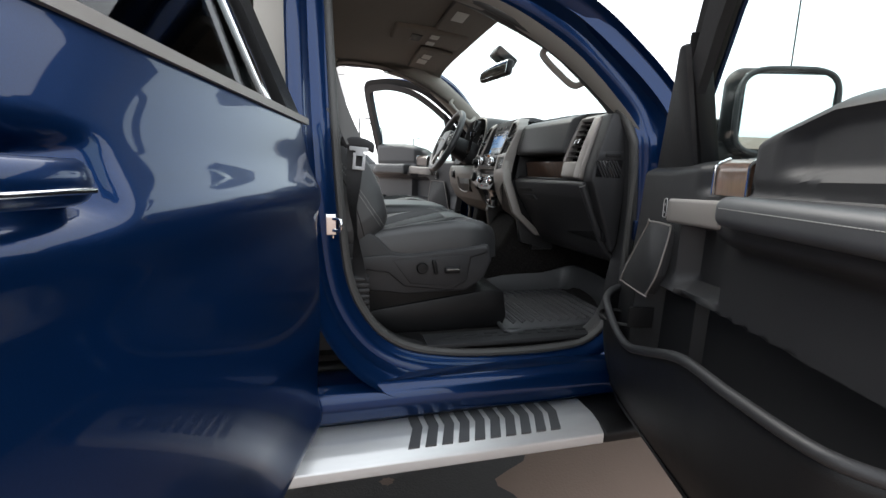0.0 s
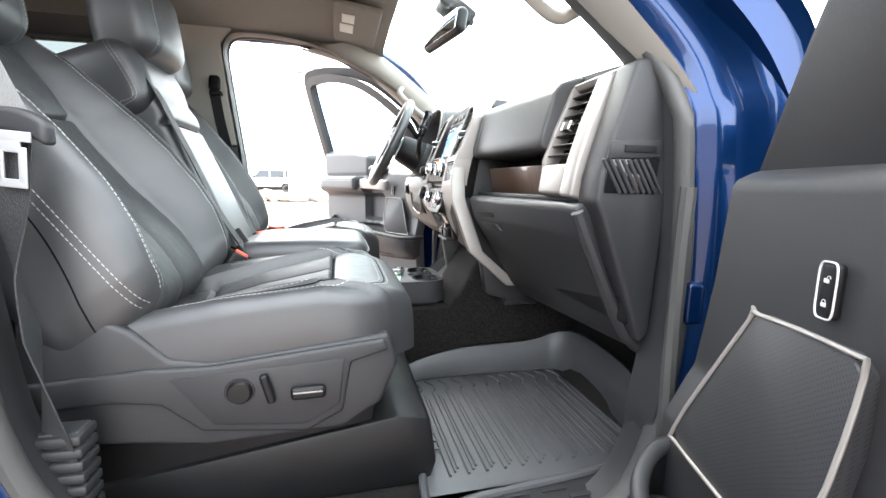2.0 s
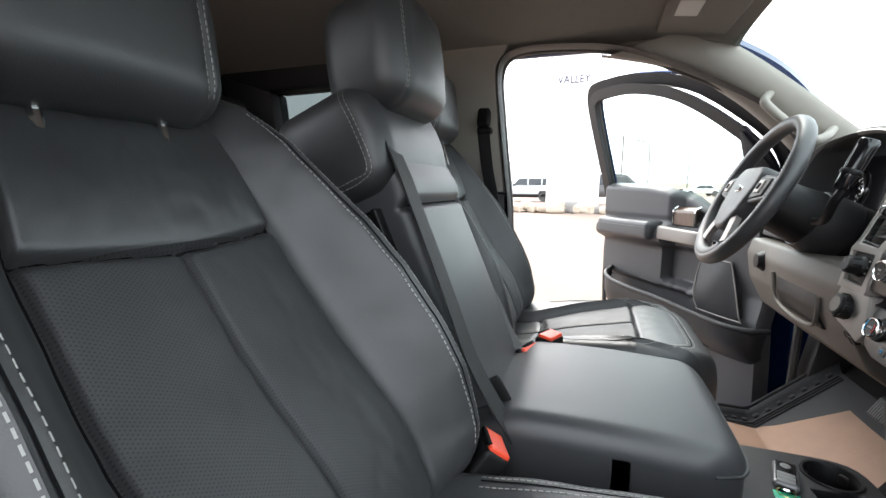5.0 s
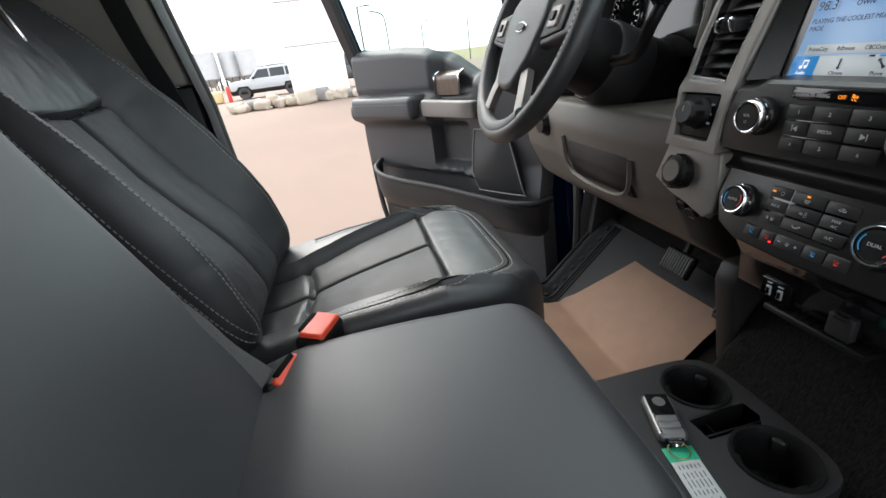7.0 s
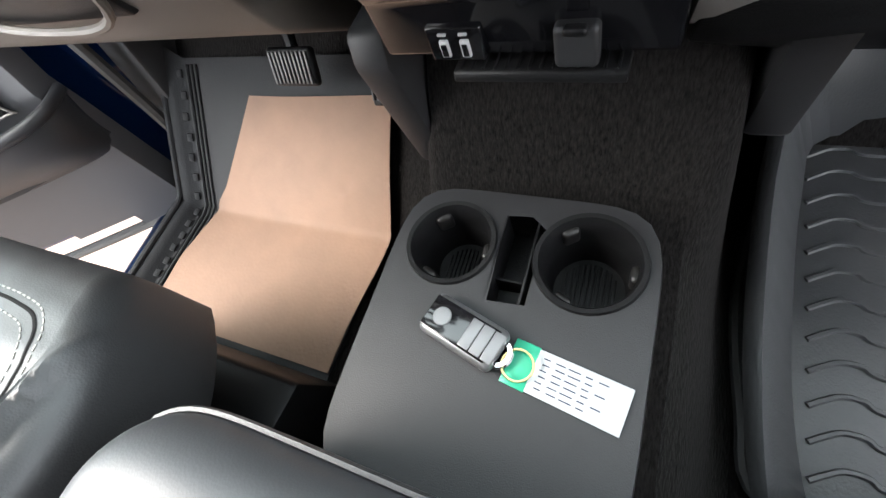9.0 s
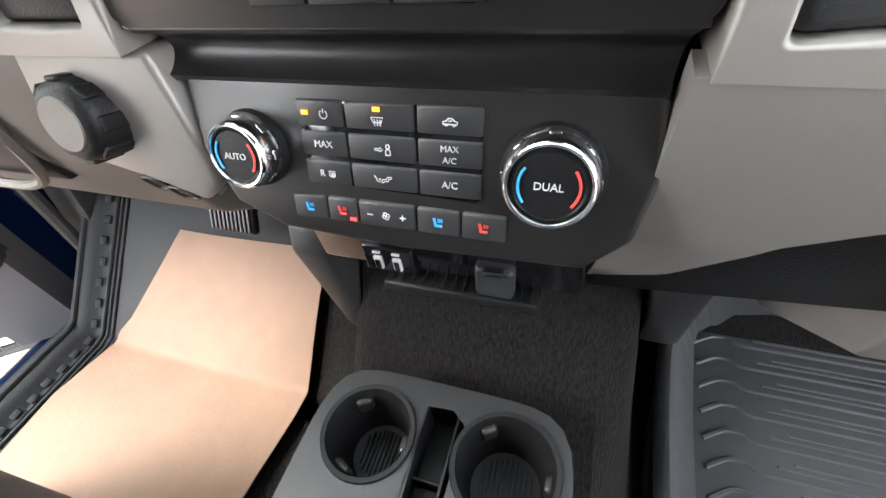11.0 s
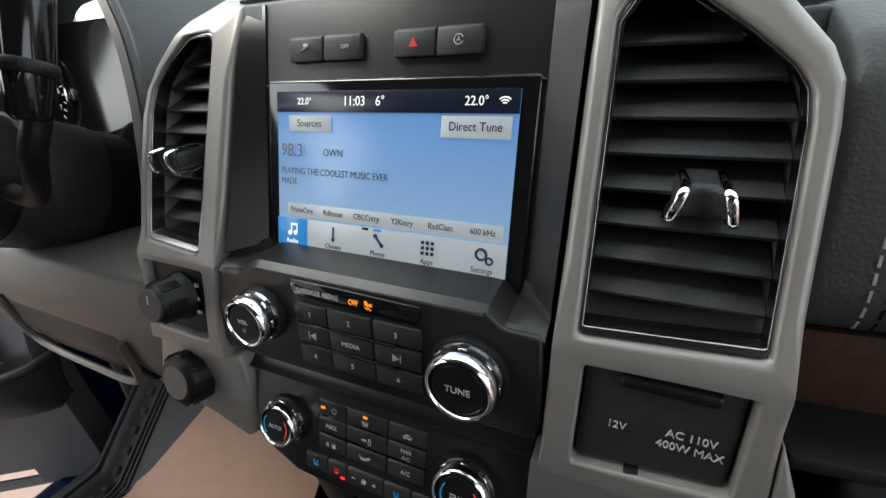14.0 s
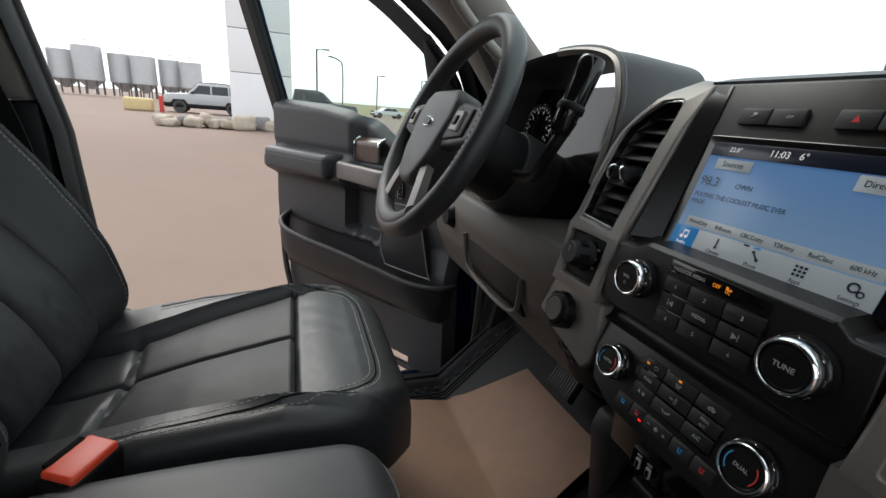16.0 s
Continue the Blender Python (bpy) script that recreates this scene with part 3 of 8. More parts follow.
# rear of the cab
part("rear_wall", join(rbox((0.05, 1.6, 0.75), 0.02, (-1.22, 0, 1.02)), rbox((0.05, 1.3, 0.12), 0.02, (-1.22, 0, 1.83)), rbox((0.05, 0.16, 0.5), 0.02, (-1.22, 0.62, 1.6)), rbox((0.05, 0.16, 0.5), 0.02, (-1.22, -0.62, 1.6))), PLASTIC, cab)
part("rear_window", rbox((0.005, 1.12, 0.42), 0.002, (-1.22, 0, 1.585)), PRIVACY, cab).visible_shadow = False


def tilt(V):
    V = V.copy()
    V[:, 1] -= np.sign(V[:, 1]) * 0.42 * np.maximum(0, V[:, 2] - 1.35)
    return V


part("rear_side_panel", moved(join(prism([(-1.22, 0.62), (-0.19, 0.62), (-0.19, 1.4), (-1.22, 1.4)], 0.8, 0.9, "y", 0.01)), tilt), PLASTIC, cab)
part("rear_side_frame", moved(join(prism([(-1.22, 1.4), (-1.06, 1.4), (-0.98, 1.78), (-1.22, 1.86)], 0.78, 0.88, "y", 0.01), prism([(-0.98, 1.78), (-0.19, 1.79), (-0.19, 1.86), (-1.22, 1.86)], 0.78, 0.88, "y", 0.005)), tilt), PLASTIC, cab)
part("rear_side_window", moved(prism([(-1.06, 1.39), (-0.19, 1.39), (-0.19, 1.8), (-0.98, 1.79)], 0.83, 0.834, "y"), tilt), PRIVACY, cab).visible_shadow = False
part("cab_corner", prism([(-1.25, 0.6), (-1.06, 0.6), (-1.06, 1.4), (-1.0, 1.78), (-1.25, 1.86)], -0.72, -0.86, "y", 0.02), PAINT, cab)
# windscreen
part("windscreen", sheet(lambda s, y: (1.36 - 0.78 * s - 0.14 * (y * (1.25 + 0.25 * s)) ** 2 * (1 - 0.4 * s), y * (1 - 0.22 * s), 1.36 + 0.5 * s), np.linspace(0, 1, 12), np.linspace(-0.76, 0.76, 20)), WINDSCREEN, cab, "tinted windscreen").visible_shadow = False
part("cowl", rbox((0.3, 1.5, 0.04), 0.015, (1.32, 0, 1.345)), DARK, cab)
part("antenna", tube([(1.5, -0.86, 1.25), (1.49, -0.86, 1.6), (1.48, -0.86, 2.1)], 0.0025, 6), DARK, cab, "thin black whip antenna")
# ---- doors ----
def front_door(name, label, O, u, v, dz, raked):
    door = thing(name, (O[0], O[1], 0.5 + dz), label, "car door", "open front doors")
    u, v = arr((*u, 0)), arr((*v, 0))

    def put(VF):
        V = arr(VF[0])
        return arr((O[0], O[1], dz)) + V[:, :1] * u + V[:, 1:2] * v + V[:, 2:] * (0, 0, 1), VF[1]

    def lean(V, k=0.4, z0=1.28):
        V = V.copy()
        V[:, 1] += k * np.maximum(0, V[:, 2] - z0)
        return V

    END = 1.1 if raked else 1.035
    skin_line = [(0.03, 0.52), (0.1, 1.2), (0.13, 1.25), (END, 1.3), (END + 0.03, 1.0), (END + 0.02, 0.75), (END - 0.05, 0.55), (END - 0.12, 0.5), (0.08, 0.49)]
    part("outer_panel", put(prism(skin_line, -0.16, -0.13, "y", 0.012)), PAINT, door, "blue metallic outer door skin")
    part("shell", put(prism([(0.06, 0.53), (0.12, 1.2), (0.15, 1.24), (END - 0.02, 1.27), (END, 1.0), (END - 0.02, 0.7), (END - 0.1, 0.54)], -0.13, -0.088, "y", 0.01)), PAINT, door)
    # window frame
    lead = [(0.17, 1.24), (0.28, 1.385), (0.39, 1.48), (0.5, 1.57), (0.6, 1.66)] if raked else [(0.1, 1.25), (0.12, 1.5), (0.24, 1.64), (0.43, 1.765)]
    sail = [(0.15, 1.25), (0.26, 1.37), (0.37, 1.47), (0.43, 1.53), (0.46, 1.53), (0.37, 1.25)] if raked else [(0.12, 1.25), (0.13, 1.45), (0.2, 1.56), (0.215, 1.57), (0.215, 1.25)]
    bar = [(0.362, 1.25), (0.45, 1.53), (0.468, 1.55), (0.385, 1.25)] if raked else [(0.212, 1.25), (0.212, 1.57), (0.228, 1.59), (0.228, 1.25)]
    loop = smooth_path([(a, 0, w) for a, w in lead] + [(0.68, 0, 1.83), (0.9, 0, 1.845), (0.975, 0, 1.828), (1.01, 0, 1.75), (1.045, 0, 1.5), (1.075, 0, 1.25)], 6)
    fr = moved(sweep(loop, [(0.024, -0.022), (0.024, 0.022), (-0.018, 0.024), (-0.024, 0.0), (-0.018, -0.024)], up=(0, 1, 0)), lambda V: lean(V + (0, -0.09, 0)))
    part("window_frame", put(fr), DARK, door, "black window frame")
    part("frame_skin", put(moved(sweep(loop, [(0.03, -0.006), (0.036, 0.0), (0.03, 0.006), (-0.015, 0.004), (-0.015, -0.004)], up=(0, 1, 0)), lambda V: lean(V + (0, -0.125, 0)))), PAINT, door, "blue painted frame skin")
    inner = smooth_path([(a + 0.035, 0, w - 0.04) for a, w in lead] + [(0.68, 0, 1.788), (0.85, 0, 1.802), (0.93, 0, 1.792), (0.965, 0, 1.74), (1.0, 0, 1.5), (1.03, 0, 1.27)], 6)
    part("frame_trim", put(moved(sweep(inner, [(0.026, -0.008), (0.026, 0.012), (-0.016, 0.012), (-0.016, -0.008)], up=(0, 1, 0)), lambda V: lean(V + (0, -0.055, 0)))), PLASTIC, door, "black window surround")
    glass = bar[:1] + [(bar[1][0], bar[1][1] - 0.03)] + [(a + 0.03, w - 0.03) for a, w in lead[-2:]] + [(0.68, 1.785), (0.9, 1.79), (0.95, 1.75), (1.03, 1.25)]
    g = part("window_glass", put(moved(prism(glass, -0.082, -0.078, "y"), lean)), GLASS, door, "lightly tinted side glass")
    g.visible_shadow = False
    part("sail_panel", put(moved(prism(sail, -0.075, -0.03, "y", 0.012), lean)), PLASTIC, door, "black triangular sail panel")
    part("quarter_bar", put(moved(prism(bar, -0.09, -0.045, "y", 0.004), lean)), DARK, door)
    # outside mirror
    mir = part("mirror_housing", put(moved(rbox((0.09, 0.3, 0.26), 0.045, (0.13, -0.37, 1.425), 4), lambda V: V)), DARK, door, "black outside mirror housing")
    part("mirror_arm", put(rbox((0.05, 0.18, 0.07), 0.02, (0.13, -0.2, 1.31))), DARK, mir)
    part("mirror_glass", put(rbox((0.006, 0.25, 0.21), 0.003, (0.178, -0.37, 1.425))), MIRROR, mir, "mirror glass")
    part("mirror_rim", put(tube([(0.178, -0.37 + 0.138 * c, 1.425 + 0.118 * s) for c, s in [(math.copysign(abs(math.cos(a)) ** 0.5, math.cos(a)), math.copysign(abs(math.sin(a)) ** 0.5, math.sin(a))) for a in np.linspace(0, 2 * PI, 32, endpoint=False)]], 0.009, 8, True, up=(1, 0, 0))), PLASTIC, mir)

    # inner panel as a relief; the driver's handles sit nearer to the hinge
    back, lift = (0.0, 0.0) if raked else (-0.1, 0.024)

    def nearer(VF):
        return arr(VF[0]) + (back, 0, lift), VF[1]

    def belt(a):
        if not raked:
            return float(np.interp(a, [0, 0.3, 0.4, 0.5, 0.6, 0.72, 1.1], [1.265, 1.268, 1.285, 1.345, 1.38, 1.394, 1.402]))
        return float(np.interp(a, [0, 0.3, 0.45, 0.58, 0.7, 0.82, 1.1], [1.265, 1.268, 1.275, 1.285, 1.33, 1.365, 1.37]))

    def relief(a, t):
        full = a
        w = 0.58 + (belt(a) - 0.58) * t
        lead = float(np.interp(w, [0.58, 0.86, 0.98, 1.12, 1.245], [0.085, 0.1, 0.11, 0.14, 0.155]))
        top = belt(a)
        o = 0.0
        o += 0.03 * np.clip((1.0 - w) / 0.08, 0, 1) * (1 if a < 0.45 else 0)
        a, w = a - back, w - lift
        if a > 0.45:
            k = np.clip((a - 0.45) / 0.05, 0, 1)
            o -= k * 0.035 * np.clip((w - 1.195) / 0.02, 0, 1) * np.clip((a - 0.45) / 0.06, 0, 1) * (1 - np.clip((a - 0.635) / 0.03, 0, 1))
        if a > 0.635:
            k = np.clip((a - 0.635) / 0.02, 0, 1)
            arm = np.exp(-(((w - 1.15) / 0.045) ** 4))
            o += k * 0.06 * arm
            o += k * 0.012 * np.clip((w - 1.2) / 0.03, 0, 1)
            scoop = np.clip((w - 1.235) / 0.02, 0, 1) * np.clip((top - 0.025 - w) / 0.02, 0, 1) * np.clip((a - 0.72) / 0.05, 0, 1) * np.clip((1.06 - a) / 0.04, 0, 1)
            o -= (0.018 if raked else 0.0) * scoop
        a, w = full, w + lift
        cup = np.clip((a - 0.415) / 0.02, 0, 1) * np.clip((0.6 - a) / 0.02, 0, 1) * np.clip((w - 0.965) / 0.02, 0, 1) * np.clip((1.135 - w) / 0.02, 0, 1)
        o -= 0.045 * cup
        low = np.clip((0.95 - 0.0 * a - w) / 0.02, 0, 1) * np.clip((a - 0.17) / 0.03, 0, 1)
        o -= (0.075 if raked else 0.04) * low
        edge = np.clip((0.03 - (1.1 - a)) / 0.03, 0, 1) + np.clip((0.02 - a) / 0.02, 0, 1) + np.clip((t - 0.965) / 0.035, 0, 1)
        o -= 0.045 * edge**2
        if not raked and a > 0.7:
            return (0.7 + (a - 0.7) * 0.82, float(o), w)
        return (lead + (1.1 - lead) * a / 1.1, float(o), w) if a < 0.2 else (a + (lead * (1.1 - 0.2) / 1.1) * (1.1 - a) / 0.9 * np.clip((0.4 - a) / 0.2, 0, 1), float(o), w)

    # one trim on both doors: shaded side coloured charcoal, lit driver side grey
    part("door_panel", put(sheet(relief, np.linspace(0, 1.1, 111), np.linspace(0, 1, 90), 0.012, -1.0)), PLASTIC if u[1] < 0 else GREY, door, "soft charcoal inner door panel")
    part("upper_pad_stitch", put(nearer(bars([(a, 0.0952, 1.183) for a in np.linspace(0.715, 1.05, 30)], 0.005, 0.0018, 0.001, 0.001, (0, 1, 0.3)))), THREAD, door)
    part("armrest", put(nearer(rbox((0.385 if raked else 0.36, 0.11, 0.055 if raked else 0.082), 0.02, (0.885 if raked else 0.872, 0.04, 1.176 if raked else 1.168), 4, (12, 3, 1)))), VINYL, door, "padded vinyl armrest")
    part("wood_trim", put(nearer(sheet(lambda a, t: (a, 0.004 - 0.03 * np.clip((t - 0.75) / 0.25, 0, 1) ** 2, 1.2 + 0.075 * t), np.linspace(0.537, 0.645, 14), np.linspace(0, 1, 12), 0.006, -1.0))), WOOD, door, "dark wood grain trim insert")
    for a in (0.535, 0.647):
        part("trim_strip", put(nearer(tube([(a, 0.008 - 0.03 * max(0, (t - 0.75) / 0.25) ** 2, 1.2 + 0.077 * t) for t in np.linspace(0, 1, 10)], 0.0028, 6))), CHROME, door)
    part("pull_handle", put(nearer(moved(rbox((0.23, 0.03, 0.056), 0.008, (0.557, 0.05, 1.161), 3, (10, 1, 1)), lambda V: np.c_[V[:, 0], V[:, 1] - 0.25 * np.maximum(0, 0.48 - V[:, 0]), V[:, 2] + 0.04 * (V[:, 0] - 0.557)]))), SILVER, door, "satin silver pull handle")
    lk = part("lock_switch", put(rbox((0.019, 0.01, 0.05), 0.006, (0.333, 0.004, 1.154), 3)), DARK, door, "black rocker lock switch")
    rim = [(0.333 + 0.0095 * math.copysign(abs(math.cos(a)) ** 0.4, math.cos(a)), 0.0085, 1.154 + 0.025 * math.copysign(abs(math.sin(a)) ** 0.4, math.sin(a))) for a in np.linspace(0, 2 * PI, 28, endpoint=False)]
    part("switch_rim", put(tube(rim, 0.0009, 6, True, up=(0, 1, 0))), DULL, lk)
    for k in (-1, 1):
        lock = join(rbox((0.0052, 0.0008, 0.0036), 0.0003, (0.333, 0.0092, 1.152 + 0.0105 * k), 1), tube([(0.333 + 0.0018 * math.cos(a) + (0.002 if k > 0 else 0), 0.0092, 1.1542 + 0.0105 * k + 0.0024 * math.sin(a)) for a in np.linspace(0, PI, 8)], 0.0004, 5))
        part("switch_mark", put(lock), INK, lk)
    # speaker
    spk = [(0.176, 0.93), (0.248, 1.1), (0.26, 1.11), (0.368, 1.112), (0.383, 1.098), (0.384, 0.98), (0.356, 0.922), (0.342, 0.914), (0.184, 0.914)]

    def spv(V):
        V = V.copy()
        V[:, 1] += 0.006 + 0.03 * np.clip((1.1 - V[:, 2]) / 0.16, 0, 1)
        return V

    sp = part("speaker_grille", put(moved(prism(spk, -0.02, 0.006, "y", 0.003), spv)), GRILLE, door, "black perforated speaker grille")
    ring = smooth_path([(p[0], 0.006, p[1]) for p in spk], 4, True)
    part("speaker_ring", put(moved(tube(ring, 0.0024, 8, True, up=(0, 1, 0)), spv)), SILVER, sp, "thin silver speaker surround")
    # pocket
    rim = smooth_path([(0.13, 0.0, 0.885), (0.15, 0.05, 0.88), (0.2, 0.09, 0.865), (0.265, 0.105, 0.848), (0.35, 0.11, 0.815), (0.44, 0.11, 0.805), (0.54, 0.11, 0.835), (0.69, 0.11, 0.885), (0.85, 0.11, 0.895), (1.0, 0.09, 0.9), (1.06, 0.02, 0.9)], 6)
    if not raked:
        rim = smooth_path([(0.1, 0.0, 0.9), (0.12, 0.06, 0.9), (0.2, 0.09, 0.9), (0.35, 0.095, 0.91), (0.5, 0.095, 0.92), (0.7, 0.095, 0.925), (0.83, 0.09, 0.935), (0.9, 0.06, 0.955), (0.93, 0.0, 0.97)], 6)
    foot = rim * (1, 0.25, 0) + (0, 0.0, 0.545 if raked else 0.77)
    rows = []
    for t in np.linspace(0, 1, 14):
        b = (1 - t) ** 0.6
        rows.append(np.c_[rim[:, 0] * (1 - 0.02 * t) + 0.01 * t, rim[:, 1] * (0.25 + 0.75 * b) + 0.015 * math.sin(PI * t), rim[:, 2] * (1 - t) + foot[:, 2] * t])
    # passenger pocket is coloured black for the shade inside it
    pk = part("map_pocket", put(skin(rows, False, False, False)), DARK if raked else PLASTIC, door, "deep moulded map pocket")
    md = pk.modifiers.new("thickness", "SOLIDIFY")
    md.thickness, md.offset = 0.006, 0.0
    part("pocket_rim", put(tube(rim, 0.011, 10, up=(0, 0, 1))), PLASTIC, pk)
    part("pocket_floor", put(prism([(0.12, -0.02), (0.93, -0.02), (0.9, 0.04), (0.85, 0.06), (0.3, 0.065), (0.15, 0.04)], 0.57 if raked else 0.79, 0.58 if raked else 0.8, "z")), DARK, pk)
    part("cup_divider", put(rbox((0.006, 0.07, 0.06), 0.002, (0.31, 0.03, 0.84))), DARK, pk)
    if raked:
        part("cup_collar", put(tube([(0.225 + 0.07 * math.cos(a), 0.055 + 0.055 * math.sin(a), 0.81) for a in np.linspace(0, 2 * PI, 24, endpoint=False)], 0.006, 8, True)), DARK, pk)
    part("hinge", put(join(rbox((0.08, 0.03, 0.07), 0.008, (-0.03, -0.06, 1.05)), rbox((0.08, 0.03, 0.07), 0.008, (-0.03, -0.06, 0.66)))), PAINT, door)
    part("edge_seal", put(tube(smooth_path([(a * END / 1.1, b, c) for a, b, c in ((0.03, -0.02, 1.24), (0.025, -0.02, 0.9), (0.04, -0.02, 0.62), (0.12, -0.02, 0.545), (0.6, -0.02, 0.535), (0.95, -0.02, 0.56), (1.06, -0.02, 0.7), (1.085, -0.02, 1.0), (1.075, -0.02, 1.26))], 6), 0.012, 8)), SEAL, door)
    return door


front_door("front_passenger_door", "open blue passenger door with charcoal panel and silver pull", (0.87, -0.842), (-0.285, -0.958), (-0.958, 0.285), 0.0, True)
front_door("front_driver_door", "open blue driver door with panel coloured paler as if lit and silver pull", (0.854, 0.78), (-0.561, 0.828), (-0.828, -0.561), 0.045, False)


def rear_door(O, u, n):
    """The rear door swung wide open; n is the way that its painted face looks."""
    door = thing("rear_passenger_door", (O[0], O[1], 0.55), "open blue rear passenger door with silver belt line", "car door")
    u, n = arr((*u, 0)), arr((*n, 0))

    def put(VF):
        V = arr(VF[0])
        return arr((O[0], O[1], 0)) + V[:, :1] * u + V[:, 1:2] * n + V[:, 2:] * (0, 0, 1), VF[1]

    line = [(0.0, 0.56), (0.0, 1.3), (0.96, 1.37), (1.0, 1.1), (0.95, 0.98), (0.86, 0.85), (0.74, 0.68), (0.66, 0.56), (0.6, 0.54), (0.05, 0.53)]

    def face(a, t):
        bot = float(np.interp(a, [0, 0.05, 0.6, 0.68, 0.78, 0.9, 1.0], [0.55, 0.53, 0.54, 0.62, 0.78, 0.95, 1.1]))
        w = bot + (1.34 + 0.035 * a - bot) * t
        crease = 0.02 * math.exp(-(((w - 1.17) / 0.05) ** 2)) + 0.035 * math.sin(PI * np.clip((w - 0.5) / 0.85, 0, 1))
        flare = 0.03 * np.clip((0.7 - w) / 0.15, 0, 1) ** 2
        hole = -0.045 * math.exp(-((((a - 0.83) / 0.125) ** 6) + ((w - 1.22) / 0.038) ** 6))
        turn = -0.05 * (np.clip((0.03 - a) / 0.03, 0, 1) ** 2 + np.clip((a - 0.97) / 0.03, 0, 1) ** 2 + np.clip((0.04 - t) / 0.04, 0, 1) ** 2)
        return (a, crease + flare + hole + turn, w)

    part("outer_panel", put(sheet(face, np.linspace(0, 1.0, 90), np.linspace(0, 1, 80), 0.01)), PAINT, door, "glossy blue outer skin")
    part("shell", put(prism([(0.02, 0.57), (0.02, 1.3), (0.95, 1.34), (0.97, 1.1), (0.85, 0.88), (0.68, 0.6)], -0.12, -0.03, "y", 0.01)), PAINT, door)

    def lean(V):
        V = V.copy()
        V[:, 1] -= 0.4 * np.maximum(0, V[:, 2] - 1.34)
        return V

    part("belt_moulding", put(moved(sweep([(a, 0.012, 1.345 + 0.035 * a) for a in np.linspace(0.0, 0.98, 20)], [(0.003, -0.008), (0.006, 0.0), (0.003, 0.008), (-0.006, 0.007), (-0.006, -0.008)]), lambda V: V)), SILVER, door, "satin silver belt moulding")
    frame_line = smooth_path([(0.03, 0, 1.33), (0.05, 0, 1.6), (0.07, 0, 1.79), (0.12, 0, 1.83), (0.5, 0, 1.845), (0.85, 0, 1.83), (0.93, 0, 1.76), (0.97, 0, 1.34)], 6)
    part("window_frame", put(moved(sweep(frame_line, [(0.045, -0.02), (0.045, 0.02), (-0.035, 0.02), (-0.035, -0.02)], up=(0, 1, 0)), lambda V: lean(V + (0, -0.02, 0)))), DARK, door, "gloss black window frame")
    gl = part("window_glass", put(moved(prism([(0.07, 1.3), (0.09, 1.78), (0.13, 1.8), (0.5, 1.815), (0.84, 1.8), (0.9, 1.74), (0.94, 1.3)], -0.03, -0.026, "y"), lean)), PRIVACY, door, "dark privacy glass")
    gl.visible_shadow = False
    part("quarter_bar", put(moved(prism([(0.1, 1.34), (0.12, 1.79), (0.15, 1.8), (0.14, 1.34)], -0.03, -0.012, "y", 0.004), lean)), CHROME, door)
    hd = part("door_handle", put(sweep(smooth_path([(0.725, 0.0, 1.217), (0.735, 0.04, 1.218), (0.77, 0.06, 1.218), (0.85, 0.064, 1.22), (0.91, 0.055, 1.221), (0.93, 0.0, 1.222)], 6), circle(0.013, 14, 0.019), up=(0, 0, 1))), PAINT, door, "blue pull handle with bright strip")
    part("handle_strip", put(rbox((0.15, 0.004, 0.005), 0.002, (0.83, 0.076, 1.212))), CHROME, hd)
    part("hinge", put(join(rbox((0.06, 0.04, 0.06), 0.008, (-0.02, -0.06, 1.12)), rbox((0.06, 0.04, 0.06), 0.008, (-0.02, -0.06, 0.72)))), PAINT, door)
    return door


rear_door((-0.16, -0.965), (-0.24, -0.971), (0.971, -0.24))
# ---- front seats ----
BACK_FOOT, BACK_DIR = arr((0.055, 0, 1.005)), arr((-0.559, 0, 0.829))
BACK_OUT = arr((0.829, 0, 0.559))
INSERT = 0.135
ARM_DIR, ARM_OUT = arr((-0.388, 0, 0.922)), arr((0.922, 0, 0.388))


def groove(d, w, depth):
    return -depth * np.exp(-((d / w) ** 2))


def insert_half(x):
    """Half the width of the cushion's middle panel, which narrows towards the back."""
    return np.interp(x, [0.05, 0.34, 0.5], [0.124, 0.172, 0.19])


